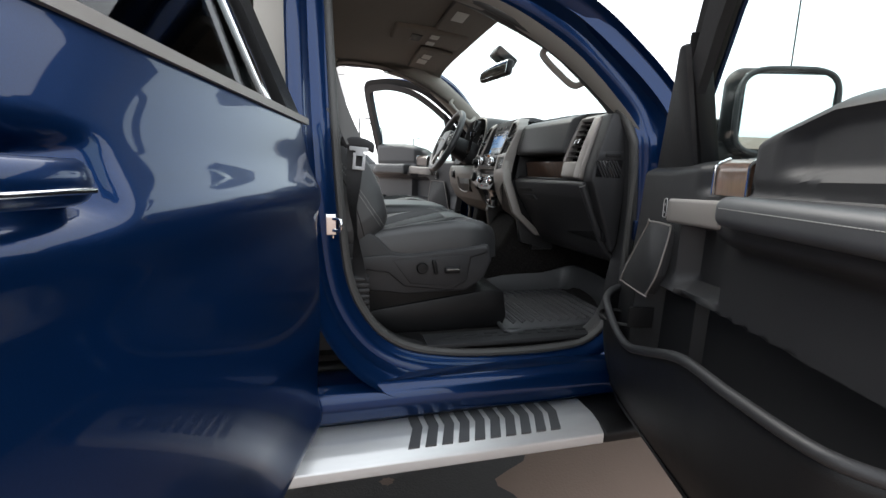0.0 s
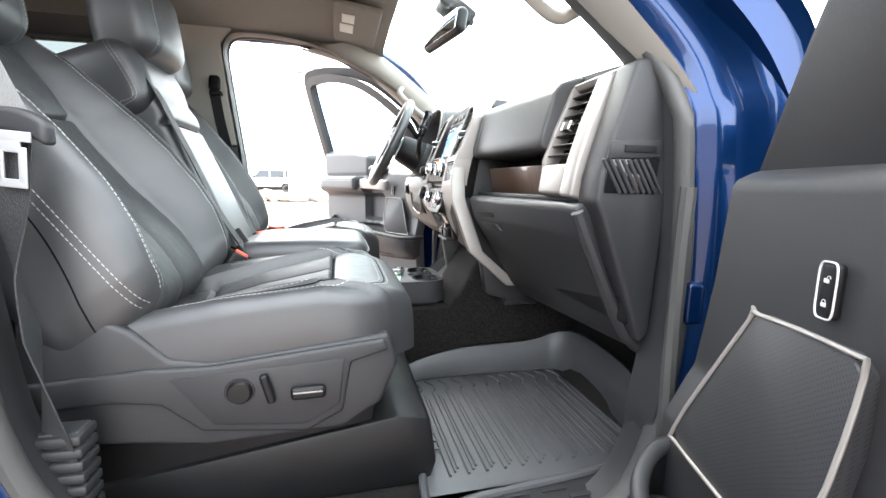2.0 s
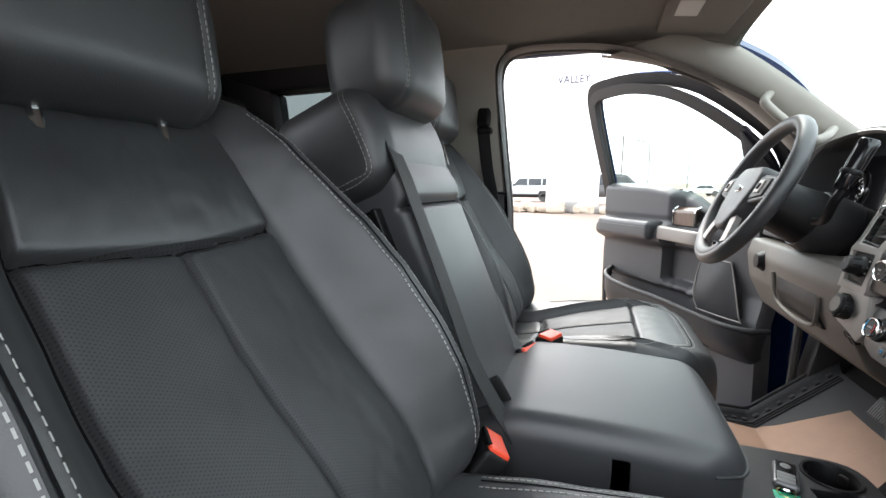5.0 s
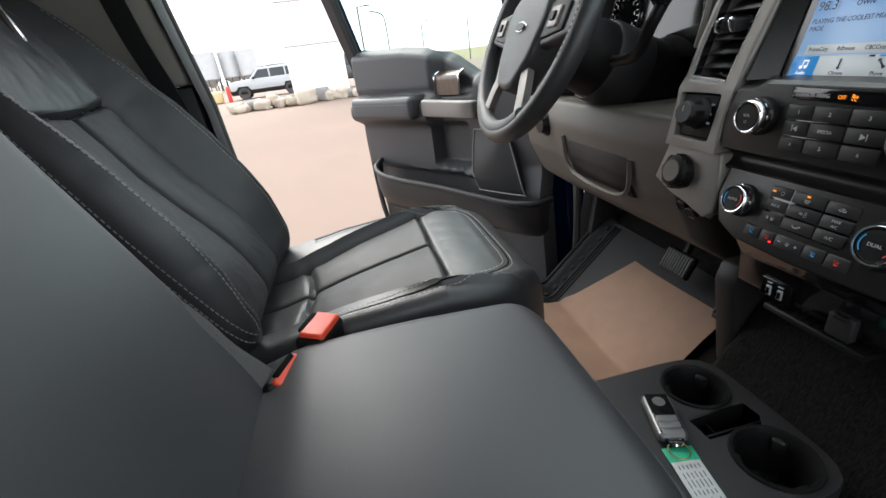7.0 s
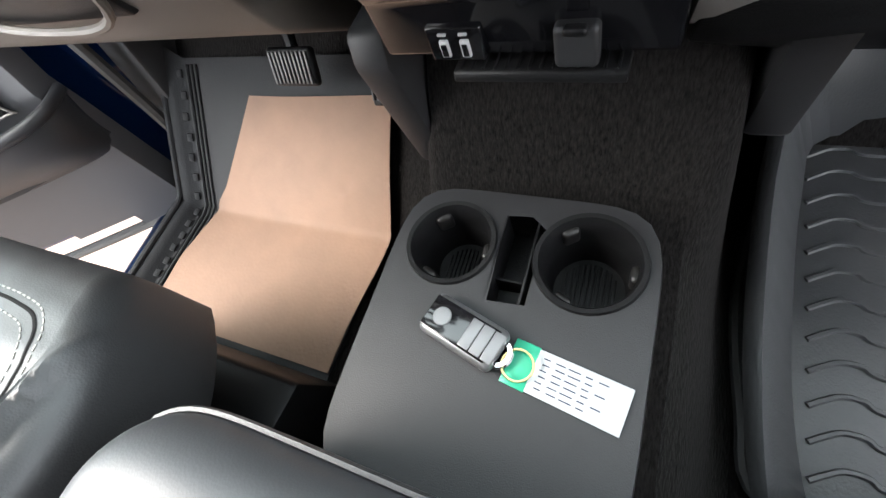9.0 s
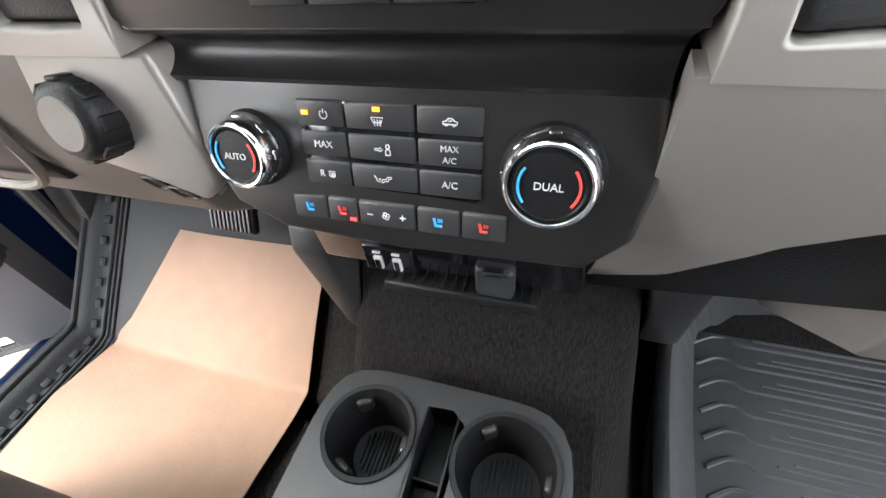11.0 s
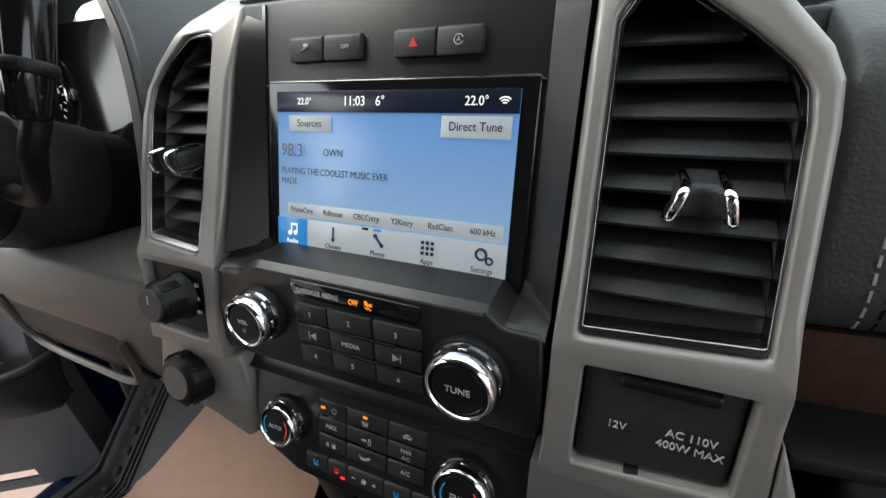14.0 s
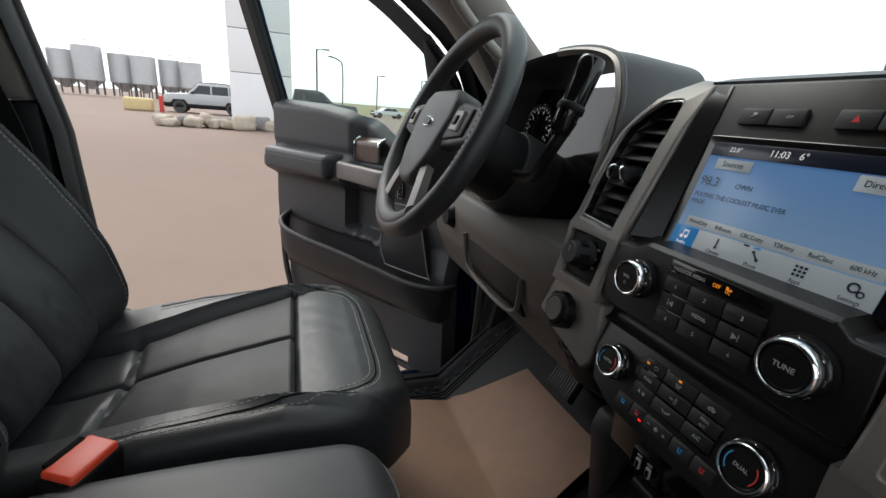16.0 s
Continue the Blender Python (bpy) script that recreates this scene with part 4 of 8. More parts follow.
def cushion(yc, front=0.0):
    """Sections across the seat, laid one behind the other and rolled over at the front."""
    way = [(x, 0.0) for x in np.r_[np.linspace(-0.07, 0.3, 62), np.linspace(0.306, 0.372, 34), np.linspace(0.378, 0.452, 16)]]
    way += [(0.455 + 0.05 * math.sin(a), 0.05 * (1 - math.cos(a))) for a in np.linspace(0.08, PI / 2, 12)]
    way += [(0.505 - 0.16 * (d - 0.05), d) for d in np.linspace(0.056, 0.135, 8)]
    half = np.r_[np.linspace(0, 0.05, 10), np.linspace(0.065, 0.9, 16), np.linspace(0.925, 1.075, 18)]
    rings = []
    for x, drop in way:
        w = float(insert_half(x))
        W = 0.222 - 0.075 * max(0.0, (x - 0.36) / 0.145) ** 2.4
        sec = [(h * w, 0.0) for h in half if h * w < W - 0.04]
        last = sec[-1][0]
        rim = W - 0.028
        sec += [(last + (rim - last) * q, 0.0) for q in np.linspace(0.12, 1, 46 - len(sec))]
        sec += [(rim + 0.028 * math.sin(a), 0.03 * (1 - math.cos(a))) for a in np.linspace(0.2, PI / 2, 9)]
        sec += [(W + 0.004 * math.sin(PI * q), 0.03 + 0.105 * q) for q in np.linspace(0.12, 1, 8)]
        pts = []
        for dy, fall in sec:
            mid = float(np.interp(x, [-0.07, 0.04, 0.1, 0.2, 0.34, 0.43, 0.47], [0.968, 0.982, 0.998, 1.026, 1.054, 1.056, 1.046]))
            high = float(np.interp(x, [-0.07, 0.05, 0.17, 0.33, 0.43, 0.48], [1.035, 1.045, 1.064, 1.078, 1.064, 1.05]))
            over = np.clip((dy - w) / max(0.02, rim - w), 0, 1)
            z = mid + (high - mid) * math.sin(PI / 2 * min(1.0, over * 1.5)) - 0.012 * max(0.0, over - 0.66) / 0.34
            if dy < w and x < 0.343:
                z += 0.009 * math.sin(PI * dy / w) ** 0.7
                z -= 0.008 * math.exp(-((dy / 0.0042) ** 2))
            z -= 0.009 * math.exp(-(((dy - w) / 0.0045) ** 2)) * np.clip((0.372 - x) / 0.03, 0, 1)
            if dy < w + 0.004:
                z -= 0.01 * math.exp(-(((x - 0.343) / 0.0045) ** 2))
                z += 0.006 * math.exp(-(((x - 0.385) / 0.035) ** 2))
            z -= 0.012 * math.exp(-(((x - 0.098 + 0.05 * (dy / 0.2) ** 2) / 0.007) ** 2)) * np.clip((w + 0.01 - dy) / 0.01, 0, 1)
            wrinkle = 0.0009 * noise.noise(Vector((x * 26, (dy + yc) * 34, 3.0))) + 0.0004 * noise.noise(Vector((x * 80, dy * 55, yc * 9)))
            pts.append((dy, max(0.925, z + wrinkle - fall - drop)))
        pts = pts[::-1]
        ring = [(x, yc - dy, z) for dy, z in pts] + [(x, yc + dy, z) for dy, z in pts[::-1][1:]]
        ring = [(a + front * np.clip((a - 0.345) / 0.12, 0, 1), b, c) for a, b, c in ring]
        rings.append(ring)
    return skin(rings, False, False, False)


def to_back(VF, yc, rake=0.0):
    """From (out of the back, across, up along it) to the world; rake sets it more upright, in degrees."""
    c, k = math.cos(radians(rake)), math.sin(radians(rake))
    out, up = BACK_OUT * c - BACK_DIR * k, BACK_DIR * c + BACK_OUT * k
    V = arr(VF[0])
    return BACK_FOOT + V[:, :1] * out + V[:, 1:2] * arr((0, 1, 0)) + V[:, 2:] * up + (0, yc, 0), VF[1]


TAPER = ([0, 0.08, 0.25, 0.42, 0.58, 0.66], [0.94, 1.0, 1.0, 0.95, 0.84, 0.74])


def gather(v, spots, reach=0.03, pull=0.62):
    """Draw mesh lines together at the seams, without changing their order."""
    for c in spots:
        d = v - c
        v = np.where(np.abs(d) < reach, c + d * (1 - pull + pull * np.abs(d) / reach), v)
    return v


def back_shape(bolster=1.0, wide=1.0):
    V, F = rbox((0.12, 0.48, 0.66), 0.05, (-0.06, 0, 0.33), 6, (4, 120, 110))
    a, y, s = V.T
    y = gather(y, (-0.2, -INSERT, 0, INSERT, 0.2), 0.028)
    s = gather(s, (0.435,), 0.06)
    V[:, 2] = s
    width = np.interp(s, *TAPER)
    V[:, 1] = y * width * wide
    front = np.clip((a + 0.06) / 0.05, 0, 1)
    bol = np.clip((np.abs(y) - INSERT) / (0.205 - INSERT), 0, 1)
    bol = 0.45 * bol + 0.55 * bol * bol * (3 - 2 * bol)
    d = bolster * bol * np.interp(s, [0, 0.06, 0.14, 0.2, 0.3, 0.4, 0.54, 0.66], [0.045, 0.082, 0.106, 0.114, 0.112, 0.096, 0.066, 0.02])
    d += 0.022 * np.exp(-(((s - 0.12) / 0.12) ** 2)) * (1 - bol)
    inner = np.abs(y) < INSERT
    bow = 0.435 - 0.012 * (1 - (y / INSERT) ** 2)
    d += np.where(inner, groove(s - bow, 0.0048, 0.011), 0)
    d += np.where(inner & (s < bow), 0.009 * np.sin(PI * np.clip(np.abs(y) / INSERT, 0, 1)) ** 0.7, 0)
    d += np.where(s < bow, groove(y, 0.0042, 0.008), 0)
    d += groove(np.abs(y) - INSERT, 0.0045, 0.009) * np.clip((0.6 - s) / 0.1, 0, 1)
    d += groove(np.abs(y) - 0.2, 0.0035, 0.005)
    d += np.where(inner & (s > bow), 0.016 * np.sin(PI * np.clip((s - bow) / 0.2, 0, 1)) ** 0.6, 0)
    d += arr([0.0022 * noise.noise(Vector((q * 22, r * 15, 5.0))) + 0.001 * noise.noise(Vector((q * 60, r * 48, 1.0))) for q, r in zip(y, s)])
    V[:, 0] += front * d - 0.02 * np.clip((s - 0.4) / 0.2, 0, 1) * (1 - front)
    return V, F


def split_by(VF, pick):
    """Two meshes: faces whose centre the test picks, and the rest."""
    V, F = VF
    V = arr(V)
    A, B = [], []
    for f in F:
        (A if pick(V[list(f)].mean(0)) else B).append(f)

    def lean(FF):
        ids = sorted({i for f in FF for i in f})
        new_id = {i: k for k, i in enumerate(ids)}
        return V[ids], [tuple(new_id[i] for i in f) for f in FF]

    return lean(A), lean(B)


def headrest(yc, foot, size=(0.1, 0.27, 0.19), lift=0.0):
    V, F = rbox(size, 0.045, (0, 0, 0), 6, (6, 20, 14))
    t = (V[:, 2] / size[2]) + 0.5
    V[:, 1] *= 0.86 + 0.14 * np.sin(PI * np.clip(t * 0.8 + 0.1, 0, 1))
    V[:, 0] += 0.03 * t - 0.06 * (V[:, 1] / size[1]) ** 2
    V[:, 0] += np.where(V[:, 0] > 0, groove(np.abs(V[:, 1]) - 0.34 * size[1], 0.005, 0.006), 0)
    m = basis(foot + arr((0, yc, 0)), (0.966, 0, 0.26), (0, 1, 0), (-0.26, 0, 0.966))
    part_of = lambda VF: moved(VF, m)
    posts = [part_of(tube([(0, k, -size[2] / 2 - 0.07), (0, k, -size[2] / 2 + 0.02)], 0.006, 8)) for k in (-0.06, 0.06)]
    seams = []
    for k in (-1.06, -0.98, 0.98, 1.06):
        line = [(0.1, k * 0.34 * size[1], (t - 0.5) * size[2]) for t in np.linspace(0.12, 0.9, 30)]
        seams.append(part_of(stitches((V, F), line, (1, 0, 0))))
    return part_of((V, F)), posts, seams


def add_headrest(parent, label, *spec):
    hb, posts, seams = headrest(*spec)
    hr = part("headrest", hb, LEATHER, parent, label)
    for p in posts:
        part("headrest_post", p, CHROME, hr, "chrome post")
    for q in seams:
        part("stitching", q, THREAD, hr, "pale stitching")
    return hr


def seam_line(VF, line, d, w=0.0026):
    """The dark sunk thread of a seam, as a thin strip on a surface."""
    P, N = on_surface(VF, line, d)
    P = P + N * 0.0004
    rings = []
    for k in range(len(P)):
        t = P[min(k + 1, len(P) - 1)] - P[max(k - 1, 0)]
        side = np.cross(t, N[k])
        side /= np.linalg.norm(side) + 1e-12
        rings.append([P[k] - side * w / 2, P[k] + N[k] * 0.0004, P[k] + side * w / 2, P[k] - N[k] * 0.001])
    return skin(rings)


def seat(name, label, yc, outer, dx=0.0, front=0.0, hx=-0.28, hz=1.652, rake=0.0, bolster=1.0, wide=1.0, aside=0.0):
    st = thing(name, (0.2, yc, 0.68), label, "car seat", "front seats")
    whole = cushion(yc, front)
    insert = lambda c: 0.09 < c[0] < 0.343 and abs(c[1] - yc) < insert_half(c[0]) and c[2] > 0.96
    ins, rest = split_by(whole, insert)
    cu = part("cushion", rest, LEATHER, st, "black leather seat cushion with side bolsters")
    part("cushion_insert", ins, PERF, cu, "perforated black leather insert")
    down = (0, 0, 1)
    part("seam", seam_line(whole, [(x, yc, 1.2) for x in np.linspace(0.11, 0.34, 60)], down), SEAM, cu)
    part("seam", seam_line(whole, [(0.343, yc + q, 1.2) for q in np.linspace(-0.17, 0.17, 70)], down, 0.0034), SEAM, cu)
    for k in (-1, 1):
        part("seam", seam_line(whole, [(x, yc + k * float(insert_half(x)), 1.2) for x in np.linspace(0.06, 0.362, 80)], down), SEAM, cu)
        turn = smooth_path([(0.1, 0.197), (0.2, 0.198), (0.3, 0.197), (0.37, 0.19), (0.425 + front, 0.17), (0.452 + front, 0.14), (0.459 + front, 0.1), (0.46 + front, 0.05), (0.46 + front, 0.0)], 16)
        ahead = np.gradient(turn[:, :2], axis=0)
        aside_of = np.c_[ahead[:, 1], -ahead[:, 0]] / np.linalg.norm(ahead, axis=1, keepdims=True)
        for off, m, thin in ((0.0, THREAD, 0.0012), (0.0065, SEAM, 0.003), (0.016, THREAD, 0.0011)):
            line = turn[:, :2] + off * aside_of
            line = np.c_[line[:, 0], yc + k * line[:, 1], np.full(len(line), 1.2)]
            if m is SEAM:
                part("piping", seam_line(whole, line, down, thin), SEAM, cu, "dark piped seam")
            else:
                part("stitching", stitches(whole, line, down, w=thin), THREAD, cu, "pale stitching")
    ang = (math.cos(radians(rake)), math.sin(radians(rake)))
    out, up = BACK_OUT * ang[0] - BACK_DIR * ang[1], BACK_DIR * ang[0] + BACK_OUT * ang[1]

    yb = yc + aside

    def back_insert(c):
        q = c - BACK_FOOT - (0, yb, 0)
        t = q @ up
        return q @ out > -0.03 and abs(q[1]) < wide * INSERT * np.interp(t, *TAPER) and t < 0.43

    whole = to_back(back_shape(bolster, wide), yb, rake)
    ins, rest = split_by(whole, back_insert)
    slid = lambda VF: (arr(VF[0]) + (dx, 0, 0), VF[1])
    whole = slid(whole)
    bk = part("backrest", slid(rest), LEATHER, st, "black leather backrest with stitched bolsters")
    part("backrest_insert", slid(ins), PERF, bk, "perforated black leather insert")
    base = BACK_FOOT + (dx, yb, 0)
    place = lambda t, y: base + 0.3 * out + t * up + arr((0, 1, 0)) * y * wide
    part("seam", seam_line(whole, [place(0.435 - 0.012 * (1 - (q / INSERT) ** 2), q * 0.945) for q in np.linspace(-INSERT, INSERT, 60)], out, 0.0034), SEAM, bk)
    for y in (-INSERT, 0, INSERT):
        part("seam", seam_line(whole, [place(t, y * float(np.interp(t, *TAPER))) for t in np.linspace(0.08, 0.42 if y == 0 else 0.54, 80)], out), SEAM, bk)
    ss = np.linspace(0.04, 0.6, 90)
    wid = np.interp(ss, *TAPER)
    for k in (-1, 1):
        for off in (0.193, 0.207):
            line = arr([place(t, k * off * w) for t, w in zip(ss, wid)])
            part("stitching", stitches(whole, line, out, w=0.0013), THREAD, bk, "pale stitching")
        part("seam", seam_line(whole, [place(t, k * 0.2 * w) for t, w in zip(ss, wid)], out), SEAM, bk)
    for side, thick in ((outer, 0.0011), (-outer, 0.0015)):
        for off in (0.03, 0.041):
            tops = np.linspace(0.03, 0.5, 80)
            line = base + arr((0, side * 0.4, 0)) + off * out + tops[:, None] * up
            part("stitching", stitches(whole, line, (0, side, 0), w=thick), THREAD, bk, "pale stitching")
        part("seam", seam_line(whole, [base + arr((0, side * 0.4, 0)) + (-0.035 + 0.05 * math.sin(PI * q)) * out + (0.03 + 0.42 * q) * up for q in np.linspace(0, 1, 50)], (0, side, 0)), SEAM, bk)
    add_headrest(st, "black leather headrest", yc, arr((hx, 0, hz)), (0.11, 0.29, 0.2))
    # side shield with switches
    o = outer
    y0 = yc + o * 0.205
    shield = [(-0.16, 0.86), (-0.1, 0.955), (-0.09, 1.06), (-0.03, 1.06), (0.05, 1.015), (0.1, 0.965), (0.16, 0.955), (0.44, 0.985), (0.455, 0.93), (0.425, 0.86), (0.36, 0.82), (0.15, 0.815), (0.05, 0.83), (-0.05, 0.84)]
    sh = part("side_shield", prism(shield, y0, y0 + o * 0.028, "y", 0.008, 3), PLASTIC, st, "charcoal plastic seat side shield")
    raised = [(-0.1, 0.9), (0.02, 0.905), (0.085, 0.895), (0.14, 0.845), (0.3, 0.825), (0.36, 0.855), (0.375, 0.94), (0.44, 0.958), (0.43, 0.978), (0.16, 0.952), (0.07, 0.955), (-0.09, 0.945)]
    part("switch_bezel", prism(raised, y0 + o * 0.02, y0 + o * 0.036, "y", 0.006, 3), PLASTIC, sh)
    recess = [(0.1, 0.938), (0.365, 0.95), (0.355, 0.87), (0.3, 0.84), (0.16, 0.855)]
    part("switch_plate", prism(recess, y0 + o * 0.03, y0 + o * 0.0385, "y", 0.003), PLASTIC, sh)
    m = basis((0.2, y0 + o * 0.038, 0.908), (1, 0, 0), (0, 0, 1), (0, o, 0))
    part("lumbar_button", lathe([(0, 0.009), (0.016, 0.008), (0.019, 0.004), (0.02, 0), (0.023, 0.001), (0.024, -0.002)], m, 28), DARK, sh)
    part("backrest_switch", moved(rbox((0.014, 0.012, 0.052), 0.006, (0, 0, 0), 3), pose(0.243, y0 + o * 0.045, 0.912, 0, -14, 0)), DARK, sh)
    part("cushion_switch", rbox((0.056, 0.014, 0.022), 0.008, (0.305, y0 + o * 0.045, 0.9), 3), DARK, sh)
    part("switch_strip", rbox((0.046, 0.002, 0.003), 0.001, (0.305, y0 + o * 0.0525, 0.903), 1), SILVER, sh)
    part("seat_frame", prism([(-0.12, 0.7), (0.4, 0.7), (0.42, 0.84), (0.36, 0.94), (-0.05, 0.94), (-0.12, 0.85)], yc - 0.19, yc + 0.19, "y", 0.01), DARK, st)
    part("seat_riser", prism([(-0.1, 0.662), (0.5 - 2.5 * front, 0.662), (0.515 - 2.5 * front, 0.705), (0.5 - 2.5 * front, 0.8), (0.44 - 2.5 * front, 0.81), (-0.1, 0.735)], yc - 0.2, yc + 0.18, "y", 0.008), DARK, st, "black plastic covered seat riser")
    return st


seat("passenger_seat", "black perforated leather front passenger seat", -0.489, -1, front=-0.008, hz=1.588, wide=1.08, aside=0.016)
seat("driver_seat", "black perforated leather driver seat", 0.446, 1, -0.03, 0.01, -0.265, rake=6.0, bolster=0.75)

# ---- centre seat ----
centre = thing("centre_seat", (0.2, -0.01, 0.68), "black leather centre seat with folded armrest back", "car seat", "front seats")
V, F = rbox((0.43, 0.37, 0.14), 0.035, (0.23, -0.004, 1.0), 5, (24, 24, 4))
V[:, 2] += np.clip((V[:, 2] - 1.0) / 0.06, 0, 1) * (0.008 * np.sin(PI * np.clip((V[:, 0] - 0.02) / 0.42, 0, 1)) - 0.03 * np.clip((0.12 - V[:, 0]) / 0.12, 0, 1))
V[:, 0] -= np.where(V[:, 0] > 0.3, 0.032 * (np.abs(V[:, 1] + 0.004) / 0.18) ** 8, 0)
V[:, 0] -= np.clip((0.99 - V[:, 2]) / 0.06, 0, 1) * 0.05 * np.clip((V[:, 0] - 0.25) / 0.15, 0, 1)
ccu = part("cushion", (V, F), VINYL, centre, "plain black vinyl centre cushion")
edge = [(0.447 - 0.032 * (abs(y) / 0.18) ** 8 - 0.02 * max(0, abs(y) - 0.165) / 0.015, y - 0.004, 1.038) for y in np.linspace(-0.18, 0.18, 50)]
part("piping", tube(edge, 0.0025, 6), LEATHER, ccu)
part("seat_base", rbox((0.36, 0.3, 0.24), 0.02, (0.2, -0.015, 0.82)), DARK, centre)
CB = arr((0.085, 0, 1.04))


def to_centre(VF):
    V = arr(VF[0])
    return CB + V[:, :1] * ARM_OUT + V[:, 1:2] * arr((0, 1, 0)) + V[:, 2:] * ARM_DIR + (0, -0.003, 0), VF[1]


V, F = rbox((0.16, 0.292, 0.53), 0.03, (-0.08, 0, 0.265), 5, (6, 36, 110))
front = np.clip((V[:, 0] + 0.07) / 0.06, 0, 1)
V[:, 0] += front * (groove(V[:, 2] - 0.385, 0.007, 0.013) + 0.008 * np.exp(-(((V[:, 2] - 0.42) / 0.03) ** 2)) + 0.006 * np.sin(PI * np.clip(V[:, 2] / 0.385, 0, 1)) * (1 - (V[:, 1] / 0.146) ** 2) - 0.03 * np.clip((V[:, 2] - 0.46) / 0.08, 0, 1) ** 2)
cbk = part("backrest", to_centre((V, F)), VINYL, centre, "black vinyl fold-down armrest back")
part("seam", to_centre(seam_line((V, F), [(0.2, y, 0.385) for y in np.linspace(-0.13, 0.13, 40)], (1, 0, 0), 0.005)), SEAM, cbk)
V, F = rbox((0.2, 0.33, 0.19), 0.045, (-0.11, -0.012, 0.515), 6, (14, 26, 14))
V[:, 0] += 0.02 * np.sin(PI * np.clip((V[:, 2] - 0.42) / 0.2, 0, 1))
wing_shape = (V, F)
wing = part("backrest_wing", to_centre((V, F)), LEATHER, centre, "padded leather upper backrest")
for q in (0.0, 0.008):
    run = [(-0.035 - q, -0.3, 0.6), (-0.026 - q, -0.3, 0.53), (-0.028 - q, -0.3, 0.462), (-0.06 - q, -0.3, 0.446 + q), (-0.12, -0.3, 0.446 + q), (-0.2, -0.3, 0.447 + q)]
    part("stitching", to_centre(stitches(wing_shape, smooth_path(run, 10), (0, -1, 0), 0.006)), THREAD, wing, "pale stitching")
part("backrest_core", to_centre(rbox((0.1, 0.3, 0.4), 0.02, (-0.19, -0.01, 0.2))), DARK, centre)
part("latch_guide", to_centre(join(rbox((0.05, 0.02, 0.07), 0.008, (-0.085, -0.15, 0.365)), rbox((0.012, 0.03, 0.09), 0.004, (-0.06, -0.152, 0.355)))), DARK, centre)
add_headrest(centre, "black leather headrest", -0.02, arr((-0.165, 0, 1.645)), (0.15, 0.27, 0.2))
bl = [(-0.06, -0.1, 0.64), (-0.012, -0.118, 0.55), (0.006, -0.14, 0.45), (0.008, -0.146, 0.38), (0.012, -0.159, 0.29), (0.014, -0.17, 0.2), (0.014, -0.176, 0.12), (0.022, -0.172, 0.04), (0.03, -0.165, -0.02)]
part("centre_belt", to_centre(sweep(smooth_path(bl, 6), [(0.023, -0.0015), (0.023, 0.0015), (-0.023, 0.0015), (-0.023, -0.0015)], up=(1, 0, 0))), WEB, centre, "black shoulder belt lying down the centre back")
part("lap_belt", sweep(smooth_path([(0.0, 0.1, 1.21), (0.028, 0.1, 1.165), (0.05, 0.102, 1.115), (0.082, 0.112, 1.056)], 6), [(0.021, -0.0012), (0.021, 0.0012), (-0.021, 0.0012), (-0.021, -0.0012)], up=(0.75, -0.45, 0.5)), WEBGREY, centre, "grey webbing running to the buckle")
part("belt_tongue", moved(rbox((0.03, 0.012, 0.07), 0.005), pose(0.09, -0.13, 1.075, 0, -30, 10)), DARK, centre)
part("tongue_plate", moved(rbox((0.018, 0.003, 0.045), 0.0015), pose(0.112, -0.132, 1.045, 0, -40, 10)), CHROME, centre)


def buckle(at, rx, ry, rz):
    b = thing("seatbelt_buckle", at, "black seatbelt buckle with red release button", "seatbelt buckle", "seatbelt buckles")
    m = pose(*at, rx, ry, rz)
    part("body", moved(rbox((0.042, 0.066, 0.085), 0.008, (0, 0, -0.035), 3), m), DARK, b)
    part("release_button", moved(rbox((0.034, 0.054, 0.014), 0.004, (0.001, 0, 0.0065), 3), m), RED, b, "red release button")
    part("tongue_slot", moved(rbox((0.007, 0.04, 0.006), 0.001, (-0.0165, 0, 0.0115), 1), m), SEAM, b)
    part("stalk", moved(rbox((0.008, 0.04, 0.13), 0.003, (0, 0, -0.11), 2), m), WEBGREY, b, "grey webbing stalk")
    return b


buckle((0.1, -0.239, 1.05), 0, 35, 25)
buckle((0.104, 0.122, 1.056), 0, 42, -22)
buckle((0.14, 0.19, 1.072), 0, 6, -25)

# ---- passenger shoulder belt ----
belt = thing("seatbelt", (-0.08, -0.785, 0.75), "shoulder belt hanging at the pillar, greyed above as if sunlit, with chrome tongue", "seatbelt", "front seatbelts")


def strap(pts, w, material, parent, out=(0, -1, 0), label=""):
    return part("webbing", sweep(smooth_path(pts, 8), [(w / 2, -0.001), (w / 2, 0.001), (-w / 2, 0.001), (-w / 2, -0.001)], up=out), material, parent, label)


# sunlight on the upper belt is put into its grey; the lower stays black
strap([(-0.16, -0.69, 1.8), (-0.115, -0.735, 1.6), (-0.07, -0.775, 1.42), (-0.024, -0.796, 1.31)], 0.05, WEBGREY, belt, (0.3, -1, 0.1), "upper webbing, greyed as if sunlit")
low_line = smooth_path([(-0.02, -0.796, 1.3), (-0.023, -0.797, 1.27), (-0.028, -0.799, 1.19), (-0.031, -0.8, 1.12), (-0.022, -0.8, 1.03), (-0.014, -0.801, 0.93), (-0.011, -0.797, 0.84)], 8)
turned = np.interp(low_line[:, 2], [0.85, 0.93, 1.04, 1.12, 1.22, 1.28], [6, 40, 80, 62, 12, 0])
rows = []
